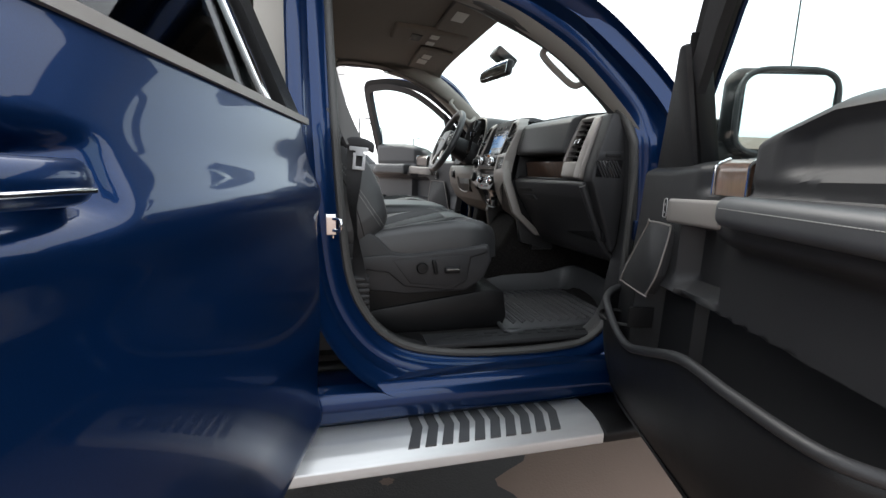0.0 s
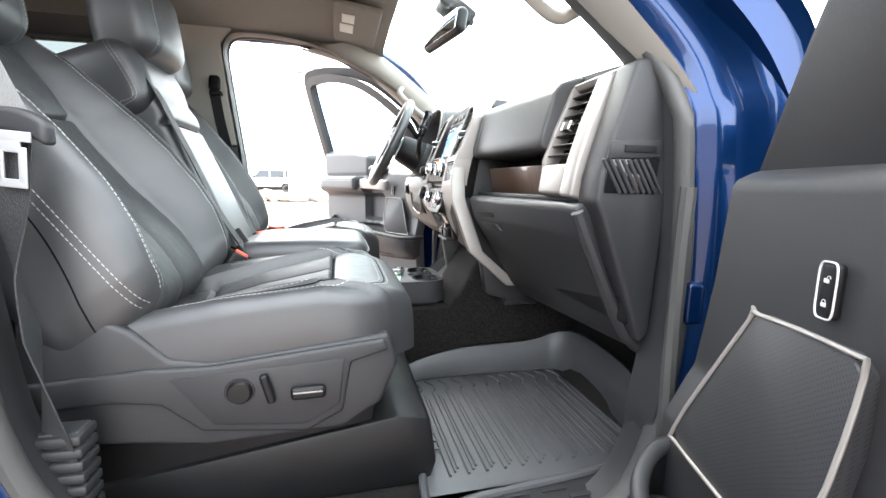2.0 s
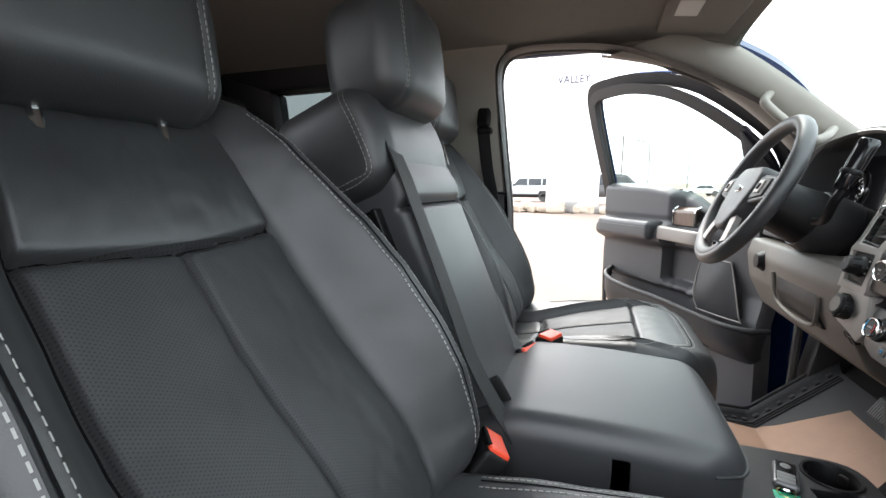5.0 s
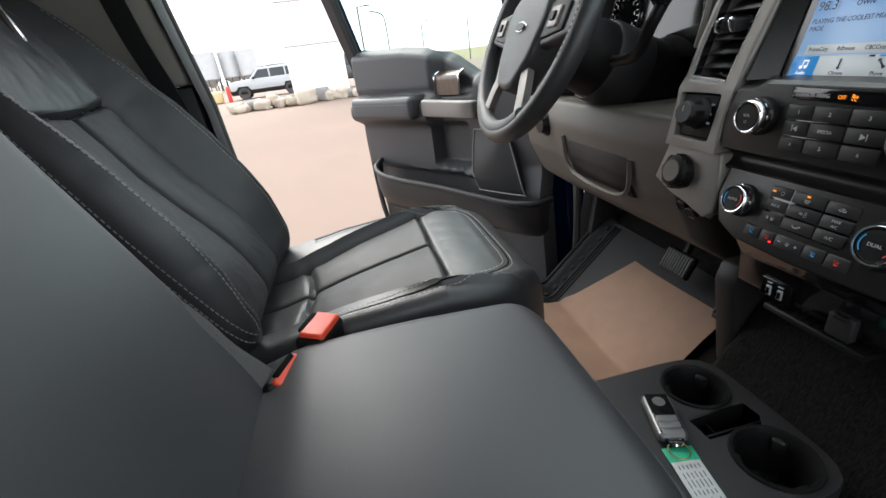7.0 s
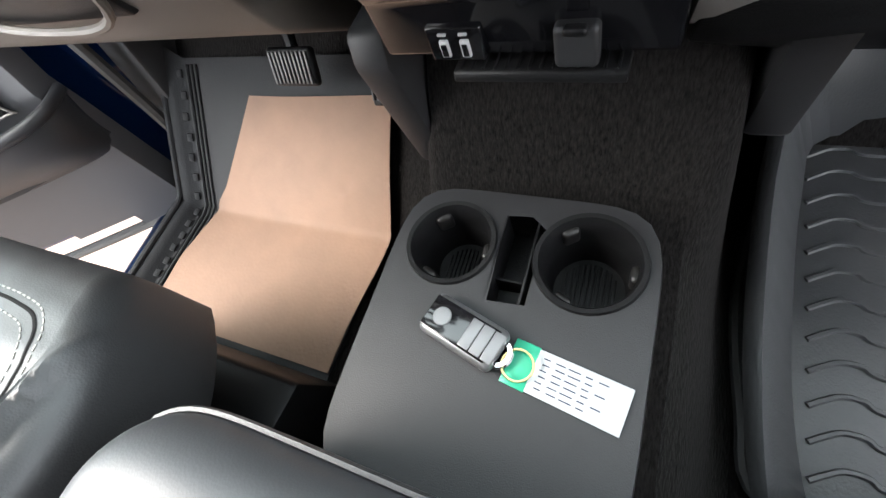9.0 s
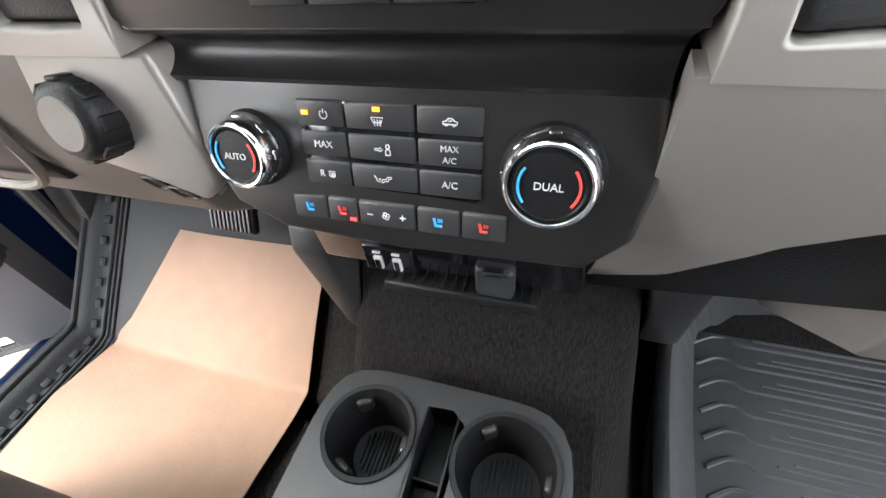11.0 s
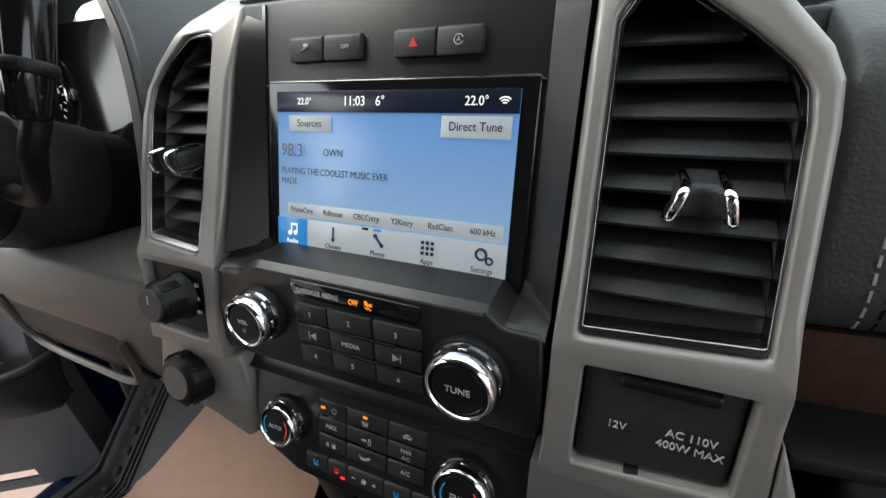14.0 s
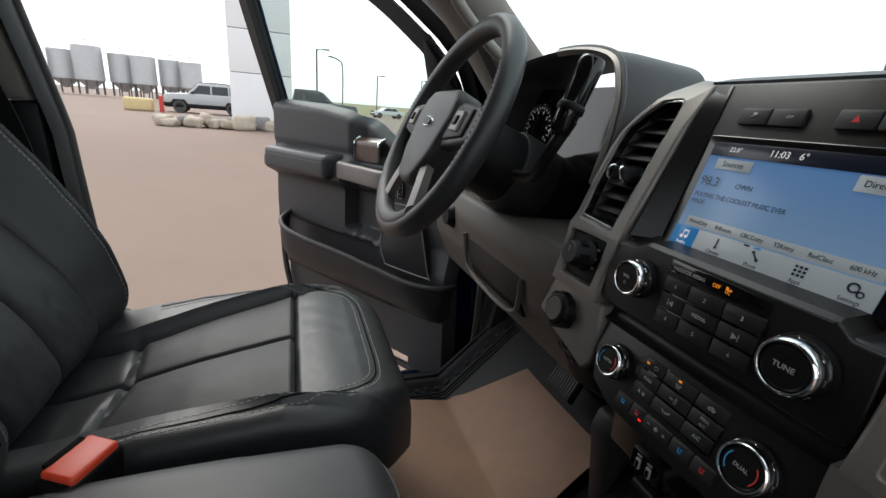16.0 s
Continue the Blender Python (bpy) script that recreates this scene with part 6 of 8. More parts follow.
part("dash_top", sheet(lambda x, y: (x, y, 1.478 - 0.14 * (x - 0.95) ** 2 - 0.03 * (abs(y) / 0.8) ** 3 + (0.012 if abs(y) < 0.13 else 0)), np.linspace(0.86, 1.34, 20), np.linspace(-0.79, 0.79, 60), 0.03), DASHPAD, dash, "black dash top")
part("dash_core", prism([(1.3, 1.42), (0.9, 1.44), (0.86, 1.3), (0.84, 1.0), (0.98, 0.95), (1.3, 1.0)], -0.79, 0.79, "y", 0.01), DARK, dash)
part("shelf", moved(prism([(0.75, 1.208), (0.85, 1.208), (0.85, 1.216), (0.75, 1.22)], -0.255, -0.72, "y", 0.003), aslant), PLASTIC, dash, "open dash shelf")
part("shelf_inlay", moved(prism([(0.803, 1.217), (0.81, 1.217), (0.797, 1.285), (0.79, 1.285)], -0.236, -0.66, "y", 0.002), aslant), WOOD, dash, "dark wood inlay in the shelf")
glove = [(0.722, 1.21), (0.712, 1.2), (0.727, 1.15), (0.783, 1.06), (0.845, 0.96), (0.875, 0.925), (0.93, 0.9), (0.99, 0.9), (0.99, 1.0), (0.85, 1.208)]
gl = part("glovebox_door", moved(prism(glove, -0.282, -0.765, "y", 0.008, 3), aslant), PLASTIC, dash, "charcoal glovebox door")
on_glove = lambda V: V + np.c_[np.interp(V[:, 2], [1.06, 1.15, 1.2], [0.783, 0.727, 0.712]) + 0.09 * (-V[:, 1] - 0.282), np.zeros((len(V), 2))]
part("latch_recess", moved(prism([(-0.3, 1.168), (-0.42, 1.172), (-0.445, 1.125), (-0.33, 1.122)], -0.002, 0.01, "x", 0.002), on_glove), DARK, gl, "recessed black latch pocket")
part("latch_lever", moved(prism([(-0.335, 1.142), (-0.43, 1.144), (-0.44, 1.126), (-0.335, 1.124)], -0.008, 0.004, "x", 0.002), on_glove), PLASTIC, gl)
part("key_lock", lathe([(0, 0.003), (0.005, 0.003), (0.006, 0)], pose(0.735, -0.365, 1.158, 0, -90), 16), PLASTIC, gl)
part("knee_edge", tube(smooth_path([(0.757, -0.772, 1.195), (0.82, -0.772, 1.06), (0.878, -0.77, 0.96), (0.96, -0.765, 0.912)], 6), 0.012, 8), PLASTIC, dash)


def vent_face(name_parent, y0, y1, top, bot, slats=7, tab=0.5):
    """Black slats between two edges; top and bot are (x, z)."""
    top, bot = arr(top), arr(bot)
    d = bot - top
    n = arr((-d[1], d[0])) / np.linalg.norm(d)
    if n[0] > 0:
        n = -n
    back = [(top + d * t - n * 0.03) for t in (0, 1)]
    part("vent_back", prism([tuple(back[0]), tuple(back[1]), tuple(back[1] - n * 0.01), tuple(back[0] - n * 0.01)], y0, y1, "y"), GLOSS, name_parent)
    for k in range(slats):
        c = top + d * (k + 0.7) / (slats + 0.4)
        s = [c + n * 0.0 + d * 0.0, c + n * 0.0 + d * 0.012, c - n * 0.024 - d * 0.035, c - n * 0.024 - d * 0.055]
        part("slat", prism([tuple(p) for p in s], y0, y1, "y", 0.001, 1), SATIN, name_parent)
    c = top + d * tab
    m = basis((c[0] + n[0] * 0.004, (y0 + y1) / 2, c[1] + n[1] * 0.004), (0, -1, 0), (-d[0] / np.linalg.norm(d), 0, -d[1] / np.linalg.norm(d)), (n[0], 0, n[1]))
    tb = part("vent_tab", moved(rbox((0.026, 0.018, 0.012), 0.003, (0, 0, 0)), m), DARK, name_parent)
    for q in (-1, 1):
        part("tab_clip", moved(rbox((0.005, 0.019, 0.013), 0.002, (q * 0.013, 0, 0.001)), m), CHROME, tb)


# end vent pod
pod = part("end_vent_pod", join(prism([(0.86, 1.452), (0.825, 1.436), (0.79, 1.35), (0.768, 1.28), (0.757, 1.222), (0.79, 1.212), (0.86, 1.212), (0.875, 1.44)], -0.7, -0.742, "y", 0.006, 3), prism([(0.772, 1.28), (0.764, 1.225), (0.8, 1.212), (0.84, 1.212), (0.84, 1.285)], -0.6, -0.7, "y", 0.006, 3), prism([(0.87, 1.455), (0.832, 1.44), (0.84, 1.428), (0.88, 1.43)], -0.6, -0.7, "y", 0.004), prism([(0.86, 1.45), (0.832, 1.436), (0.795, 1.352), (0.773, 1.29), (0.773, 1.275), (0.81, 1.275), (0.87, 1.44)], -0.596, -0.608, "y", 0.004)), SILVER, dash, "satin silver end vent surround")
vent_face(pod, -0.608, -0.7, (0.834, 1.43), (0.774, 1.286), 7, 0.55)
end = [(0.832, 1.443), (0.892, 1.452), (0.905, 1.37), (0.905, 1.18), (0.893, 0.978), (0.876, 0.962), (0.785, 1.19), (0.77, 1.215), (0.775, 1.256), (0.79, 1.31)]
ep = part("end_panel", prism(end, -0.744, -0.805, "y", 0.008, 3), PLASTIC, dash, "charcoal dash end panel")
part("badge_plate", prism([(0.788, 1.313), (0.885, 1.316), (0.885, 1.288), (0.785, 1.284)], -0.803, -0.809, "y", 0.002), PLASTIC, ep)
part("badge_bar", rbox((0.06, 0.003, 0.012), 0.001, (0.843, -0.81, 1.301)), DARK, ep, "embossed plain bar")
part("side_vent", prism([(0.785, 1.284), (0.885, 1.287), (0.881, 1.226), (0.782, 1.228)], -0.8, -0.8065, "y", 0.003), GLOSS, ep)
for k in range(8):
    part("side_vent_slat", moved(rbox((0.006, 0.006, 0.066), 0.002), pose(0.795 + 0.0115 * k, -0.806, 1.256, 0, -32, 0)), PLASTIC, ep)

# towers beside the screen
VR_O = [(-0.121, 1.478), (-0.136, 1.49), (-0.165, 1.489), (-0.197, 1.4655), (-0.2158, 1.4445), (-0.2215, 1.432), (-0.2228, 1.415), (-0.2228, 1.311), (-0.1215, 1.311)]
VR_I = [(-0.1315, 1.46), (-0.138, 1.47), (-0.163, 1.469), (-0.1878, 1.4515), (-0.2045, 1.4375), (-0.2105, 1.4285), (-0.2123, 1.415), (-0.2125, 1.3225), (-0.133, 1.318)]
tr = part("vent_tower", ring(VR_O, VR_I, 0.05, -0.002, 0.006, (1.311,)), SILVER, dash, "satin silver vent surround")
inset = lambda P, k: [tuple(arr(P).mean(0) + (arr(p) - arr(P).mean(0)) * k) for p in P]
part("chrome_liner", ring(VR_I, inset(VR_I, 0.955), 0.012, 0.0005, 0.0014), LINER, tr, "thin dark chrome vent liner")


def tower_slats(parent, P, n, tab_z, tab_y):
    P = arr(P)
    zs = np.linspace(P[:, 1].min(), P[:, 1].max(), n + 2)[1:-1]
    for z in zs:
        ys = []
        for k in range(len(P)):
            a, b = P[k], P[(k + 1) % len(P)]
            if (a[1] - z) * (b[1] - z) < 0:
                ys.append(a[0] + (b[0] - a[0]) * (z - a[1]) / (b[1] - a[1]))
        if len(ys) < 2:
            continue
        x = float(xf(z))
        part("slat", prism([(x + 0.01, z - 0.0055), (x + 0.009, z - 0.003), (x + 0.036, z + 0.0085), (x + 0.037, z + 0.004)], min(ys), max(ys), "y", 0.001, 2), PLASTIC, parent)
    part("vent_back", faced(prism([tuple(p) for p in P], 0.04, 0.045, "x")), SEAM, parent)
    x = float(xf(tab_z))
    tb = part("vent_tab", moved(rbox((0.03, 0.022, 0.016), 0.005, (0, 0, 0), 4, (2, 6, 1)), lambda V: np.c_[V[:, 0] + x + 0.002 + 0.006 * (1 - (V[:, 1] / 0.011) ** 2), V[:, 1] + tab_y, V[:, 2] + tab_z]), PLASTIC, parent, "black thumb tab")
    for q in (-1, 1):
        clip = smooth_path([(x + 0.014, tab_y + q * 0.0115, tab_z - 0.006), (x - 0.01, tab_y + q * 0.0125, tab_z - 0.0085), (x - 0.0165, tab_y + q * 0.011, tab_z - 0.002), (x - 0.0165, tab_y + q * 0.0088, tab_z + 0.0065), (x - 0.008, tab_y + q * 0.0078, tab_z + 0.009), (x + 0.012, tab_y + q * 0.0082, tab_z + 0.0085)], 6)
        part("tab_clip", sweep(clip, circle(0.001, 8, 0.0021), up=(0, 1, 0)), CHROME, tb, "curved chrome clip")


tower_slats(tr, inset(VR_I, 0.96), 8, 1.385, -0.177)
BX_O = [(-0.1215, 1.311), (-0.2228, 1.311), (-0.2245, 1.236), (-0.1205, 1.236)]
BX_I = [(-0.138, 1.305), (-0.2115, 1.3065), (-0.2095, 1.2535), (-0.137, 1.247)]
part("socket_surround", ring(BX_O, BX_I, 0.05, -0.002, 0.004, (1.311, 1.236)), SILVER, tr)
bx = part("power_socket_cover", slab(inset(BX_I, 0.97), 0.02, 0.004, 0.003), PLASTIC, dash, "black power outlet cover")
part("cover_hinge", slab([(-0.1555, 1.3035), (-0.2, 1.3035), (-0.2, 1.2965), (-0.1555, 1.2965)], 0.012, 0.0025, -0.0008, 3), DARK, bx)
part("cover_tab", slab([(-0.163, 1.25), (-0.196, 1.25), (-0.194, 1.245), (-0.165, 1.245)], 0.012, 0.001, 0.0), DARK, bx)


def on_stack(y, z, off=0.0015):
    """A frame for writing on the stack's face: x to the right, y up the face."""
    fn = xf if abs(y) > 0.118 else px
    slope = 0.3 if (abs(y) < 0.118 and (z < 1.2365 or z > 1.3235)) else 0.1 if abs(y) < 0.118 else float(xf(z + 0.004) - xf(z - 0.004)) / 0.008
    up = arr((slope * 0.02, 0, 0.02))
    up /= np.linalg.norm(up)
    n = arr((-up[2], 0, up[0]))
    return basis(arr((float(fn(z)), y, z)) + n * off, (0, -1, 0), up, n)


for w, yy, zz in (("12V", -0.157, 1.275), ("AC 110V", -0.19, 1.278), ("400W MAX", -0.19, 1.2715)):
    part("socket_word", lettering(w, 0.0058, on_stack(yy, zz, -0.001), 0.0003), INK, bx, "white printed words")
VL_O = [(0.1225, 1.487), (0.148, 1.493), (0.178, 1.48), (0.2063, 1.4475), (0.216, 1.43), (0.2195, 1.41), (0.2195, 1.375), (0.216, 1.314), (0.125, 1.314)]
VL_I = [(0.143, 1.466), (0.147, 1.4705), (0.169, 1.469), (0.1895, 1.4535), (0.2045, 1.436), (0.2093, 1.4165), (0.2088, 1.363), (0.2055, 1.324), (0.146, 1.32)]
tl = part("vent_tower", ring(VL_O, VL_I, 0.05, -0.002, 0.006, (1.314,)), SILVER, dash, "satin silver vent surround")
part("chrome_liner", ring(VL_I, inset(VL_I, 0.95), 0.012, 0.0005, 0.0014), LINER, tl, "thin dark chrome vent liner")
tower_slats(tl, inset(VL_I, 0.95), 8, 1.385, 0.172)
SB_O = [(0.125, 1.314), (0.216, 1.314), (0.215, 1.24), (0.127, 1.24)]
SB_I = [(0.141, 1.309), (0.208, 1.309), (0.201, 1.253), (0.142, 1.253)]
part("switch_surround", ring(SB_O, SB_I, 0.05, -0.002, 0.004, (1.314, 1.24)), SILVER, tl)
sw = part("drive_switch", slab(inset(SB_I, 0.97), 0.02, 0.003, 0.003), DARK, dash, "black drive mode switch plate")


def knob(name, label, y, z, r, h, parent, face, cap=None, x=None, m=None, collar=True):
    m = m if m is not None else on_stack(y, z, 0.0)
    k = part(name, lathe([(0, h), (r * 0.7, h - 0.0003), (r * 0.74, h - 0.0012), (r * 0.8, h - 0.0022)], m, 40), face, parent, label)
    if collar:
        part("chrome_ring", lathe([(r * 0.77, h - 0.003), (r * 0.79, h - 0.0005), (r * 0.83, h + 0.0008), (r * 0.88, h + 0.001), (r * 0.93, h + 0.0002), (r * 0.97, h - 0.0015), (r * 1.0, h - 0.004), (r * 1.01, h - 0.006), (r * 0.99, h - 0.0075), (r * 0.99, h * 0.3), (r * 1.03, h * 0.2), (r * 1.0, 0)], m, 48, False), CHROME, k)
        for q in range(8):
            part("ring_notch", moved(rbox((0.0014, 0.005, h * 0.3), 0.0005, (r * 0.995, 0, h * 0.42), 1), m @ pose(0, 0, 0, 0, 0, 45 * q)), CHROME, k)
        part("knob_skirt", lathe([(r * 0.95, 0.004), (r * 1.08, 0.0035), (r * 1.12, 0.0005), (r * 1.12, -0.003)], m, 40, False), DARK, k)
    return k


k4 = part("selector_knob", lathe([(0, 0.024), (0.013, 0.0235), (0.0155, 0.02), (0.0165, 0.006), (0.019, 0.002), (0.02, 0)], on_stack(0.17, 1.284, 0), 28), DARK, sw)
part("knob_face", lathe([(0, 0.0255), (0.0125, 0.0252), (0.0135, 0.024)], on_stack(0.17, 1.284, 0), 24), GREY, k4)
part("pointer", moved(rbox((0.001, 0.007, 0.0006), 0.0002, (0, 0.005, 0.0258), 1), on_stack(0.17, 1.284, 0)), INK, k4)
for a in range(6):
    part("grip_rib", moved(rbox((0.0022, 0.008, 0.014), 0.001, (0.0156, 0, 0.013), 2), on_stack(0.17, 1.284, 0) @ pose(0, 0, 0, 0, 0, 60 * a)), DARK, k4)
part("selector_marks", join(*[lettering(w, 0.0045, on_stack(0.15, z, 0.0005), 0.0003) for w, z in (("2H", 1.296), ("4A", 1.285), ("4H", 1.274))]), INK, sw)
k5 = thing("trailer_control", (0.66, 0.18, 1.2), "black knob with a pale round face beside the column", "knob")
m5 = basis((0.692, 0.181, 1.201), (0, -1, 0), (0.25, 0, 0.97), (-0.97, 0, 0.25))
part("knob", lathe([(0, 0.034), (0.0165, 0.034), (0.021, 0.031), (0.023, 0.025), (0.0235, 0.004), (0.026, 0)], m5, 32), DARK, k5)
part("collar", lathe([(0.03, -0.03), (0.03, -0.012), (0.0265, -0.002), (0.026, 0.0)], m5, 28, False), DARK, k5)
part("face", lathe([(0, 0.0352), (0.0145, 0.035), (0.0155, 0.033)], m5, 28), TAUPE, k5, "beige face")
for a in range(8):
    part("grip_rib", moved(rbox((0.003, 0.009, 0.024), 0.0014, (0.0225, 0, 0.018), 2), m5 @ pose(0, 0, 0, 0, 0, 45 * a)), DARK, k5)

# centre stack
stack = part("screen_panel", slab([(0.121, 1.486), (-0.119, 1.486), (-0.119, 1.3236), (0.123, 1.3236)], 0.05, 0.002, 0.003, 2, px), SATIN, dash, "satin black panel round the screen")
audio = part("audio_panel", slab([(0.117, 1.316), (0.138, 1.262), (0.12, 1.2475), (-0.114, 1.2475), (-0.12, 1.256), (-0.117, 1.315), (-0.096, 1.315), (-0.086, 1.3245), (0.083, 1.3255), (0.1, 1.317)], 0.06, 0.003, 0.002, 3, px), SATIN, dash, "satin black audio panel")
part("console_core", prism([(0.75, 1.34), (0.8, 1.48), (0.86, 1.48), (0.86, 1.1), (0.75, 1.1)], -0.117, 0.12, "y", 0.004), DARK, dash)
S_UP = arr((0.2857, 0, 0.958))
S_N = arr((-0.958, 0, 0.2857))
S_C = arr((0.7345, 0, 1.378))


def on_screen(u, w, off=0.0):
    return basis(S_C + u * arr((0, -1, 0)) + w * S_UP + off * S_N, (0, -1, 0), S_UP, S_N)


SCR = thing("infotainment_screen", tuple(S_C), "lit colour touchscreen showing a blue radio page", "touchscreen")
part("bezel", moved(rbox((0.196, 0.124, 0.012), 0.003, (0, 0, -0.0065)), on_screen(0, 0)), GLOSS, SCR, "gloss black screen bezel")
E_DEEP = glow("screen_deep_blue", (0.03, 0.25, 0.62), 0.13)
E_PALE = glow("screen_pale", (0.74, 0.82, 0.86), 0.056)
E_NIGHT = glow("screen_dark", (0.01, 0.015, 0.03), 0.1)
E_WORD = glow("screen_white", (0.95, 0.95, 0.95), 0.18)
E_INK = glow("screen_ink", (0.01, 0.015, 0.025), 0.2)


def tile(name, u, w, du, dw, m, off=0.0008, parent=None, label=""):
    return part(name, moved(rbox((du, dw, 0.0006), 0.0002, (0, 0, 0), 1), on_screen(u, w, off)), m, parent or SCR, label)


def blend_blue():
    m = glow("screen_gradient", (0.2, 0.42, 0.8), 0.088)
    nt = m.node_tree
    b = nt.nodes["Principled BSDF"]
    tc = nt.nodes.new("ShaderNodeTexCoord")
    sp = nt.nodes.new("ShaderNodeSeparateXYZ")
    mr = nt.nodes.new("ShaderNodeMapRange")
    mr.inputs["From Min"].default_value, mr.inputs["From Max"].default_value = 1.33, 1.42
    mx = nt.nodes.new("ShaderNodeMix")
    mx.data_type = "RGBA"
    mx.inputs["A"].default_value, mx.inputs["B"].default_value = (0.5, 0.72, 0.95, 1), (0.13, 0.33, 0.75, 1)
    nt.links.new(tc.outputs["Object"], sp.inputs[0])
    nt.links.new(sp.outputs["Z"], mr.inputs["Value"])
    nt.links.new(mr.outputs["Result"], mx.inputs["Factor"])
    nt.links.new(mx.outputs["Result"], b.inputs["Emission Color"])
    return m


tile("display", 0, 0, 0.174, 0.107, blend_blue(), 0.0, None, "blue lit display")
tile("status_strip", 0, 0.0468, 0.174, 0.0134, E_NIGHT)
tile("menu_strip", 0, -0.0435, 0.174, 0.02, E_PALE)
tile("menu_tile", -0.0735, -0.0435, 0.027, 0.02, E_DEEP, 0.0012)
tile("preset_strip", 0.003, -0.0272, 0.162, 0.0095, E_PALE, 0.001)
tile("source_button", -0.058, 0.0325, 0.036, 0.0105, E_PALE, 0.001)
tile("tune_button", 0.062, 0.0325, 0.043, 0.0125, E_PALE, 0.001)
tile("page_dot", -0.011, -0.0345, 0.005, 0.0016, E_NIGHT, 0.0012)
tile("page_dot", -0.0015, -0.0345, 0.006, 0.0016, E_DEEP, 0.0012)


def words(text, u, w, size, m=E_INK, align="CENTER", squeeze=0.92):
    part("screen_word", lettering(text, size, on_screen(u, w, 0.0017), 0.0001, align, 0, squeeze), m, SCR, "screen wording")


words("22.0°", -0.062, 0.0468, 0.0062, E_WORD)
words("11:03", -0.0215, 0.0468, 0.0085, E_WORD)
words("6°", -0.002, 0.0468, 0.0085, E_WORD)
words("22.0°", 0.062, 0.0468, 0.0075, E_WORD)
words("Sources", -0.058, 0.0325, 0.0072)
words("Direct Tune", 0.062, 0.0325, 0.0072)
words("98.3", -0.083, 0.014, 0.0125, E_INK, "LEFT")
words("OWN", -0.046, 0.0135, 0.0068, E_INK, "LEFT")
words("PLAYING THE COOLEST MUSIC EVER", -0.083, 0.0, 0.0064, E_INK, "LEFT", 0.84)
words("MADE", -0.083, -0.0072, 0.0064, E_INK, "LEFT", 0.84)
for k, w in enumerate(("PrimeCtry", "Rdhouse", "CBCCntry", "Y2Kntry", "RadClasc", "600 kHz")):
    words(w, -0.0645 + 0.0272 * k, -0.0272, 0.0055, E_INK, "CENTER", 0.85)
for k, w in enumerate(("Audio", "Climate", "Phone", "Apps", "Settings")):
    words(w, -0.0735 + 0.0365 * k, -0.0502, 0.0048, E_WORD if k == 0 else E_INK)


def icon(name, VF, m=E_INK):
    part(name, VF, m, SCR)


def disc(u, w, r, n=14):
    return lathe([(0, 0.0003), (r, 0.0003), (r, 0)], on_screen(u, w, 0.0015), n)


def bit(u, w, du, dw, rot=0):
    return moved(rbox((du, dw, 0.0005), 0.0001, (0, 0, 0), 1), on_screen(u, w, 0.0016) @ pose(0, 0, 0, 0, 0, rot))


icon("note_icon", join(disc(-0.0755, -0.0445, 0.0017), disc(-0.0705, -0.044, 0.0017), bit(-0.0741, -0.0412, 0.0007, 0.007), bit(-0.0691, -0.0407, 0.0007, 0.007), bit(-0.0716, -0.038, 0.0056, 0.0014)), E_WORD)
icon("thermometer_icon", join(disc(-0.037, -0.0452, 0.0014), bit(-0.037, -0.041, 0.0013, 0.009)))
icon("phone_icon", join(bit(0.0, -0.0415, 0.0016, 0.007, 40), disc(-0.0025, -0.0385, 0.0015), disc(0.0025, -0.0443, 0.0015)))
icon("apps_icon", join(*[bit(0.036 + 0.0034 * (k % 3 - 1), -0.0415 + 0.0034 * (k // 3 - 1), 0.0022, 0.0022) for k in range(9) if k // 3 != 1 or True]))
icon("gear_icon", join(*[moved(tube([(0.0032 * math.cos(a), 0.0032 * math.sin(a), 0) for a in np.linspace(0, 2 * PI, 14, endpoint=False)], 0.0009, 5, True, up=(0, 0, 1)), on_screen(0.0715, -0.0405, 0.0015)), moved(tube([(0.002 * math.cos(a), 0.002 * math.sin(a), 0) for a in np.linspace(0, 2 * PI, 12, endpoint=False)], 0.0007, 5, True, up=(0, 0, 1)), on_screen(0.0768, -0.044, 0.0015))]))
icon("wifi_icon", join(*[moved(tube([(r * math.sin(a), r * math.cos(a), 0) for a in np.linspace(-0.8, 0.8, 8)], 0.0004, 4, up=(0, 0, 1)), on_screen(0.0785, 0.0445, 0.0015)) for r in (0.0015, 0.003, 0.0045)]), E_WORD)
# wedge cheeks and ledge below the screen
for q in (-1, 1):
    zs = np.linspace(1.3245, 1.484, 14)
    part("screen_cheek", skin([[(float(px(z)) + 0.004, q * 0.1, z) for z in zs], [(float(px(z)) + 0.002, q * 0.1, z) for z in zs], [(float(xf(z)) + 0.001, q * 0.1185, z) for z in zs], [(float(xf(z)) + 0.02, q * 0.1185, z) for z in zs]], False, False, False), SATIN, stack)
def ledge_ring(y):
    """The sill below the screen: a raised middle between two lower corner facets."""
    up = float(np.interp(y, [-0.118, -0.096, -0.086, 0.083, 0.1, 0.12], [1.3165, 1.3165, 1.3262, 1.3268, 1.3182, 1.3175]))
    back = float(np.interp(y, [-0.118, -0.1, -0.092, 0.092, 0.1, 0.12], [0.699, 0.714, 0.722, 0.722, 0.714, 0.699]))
    return [(back + 0.006, y, 1.3275), (back, y, up + 0.0015), (0.6925, y, up), (0.687, y, up - 0.0035), (0.687, y, up - 0.008), (0.73, y, 1.308), (0.735, y, 1.327)]


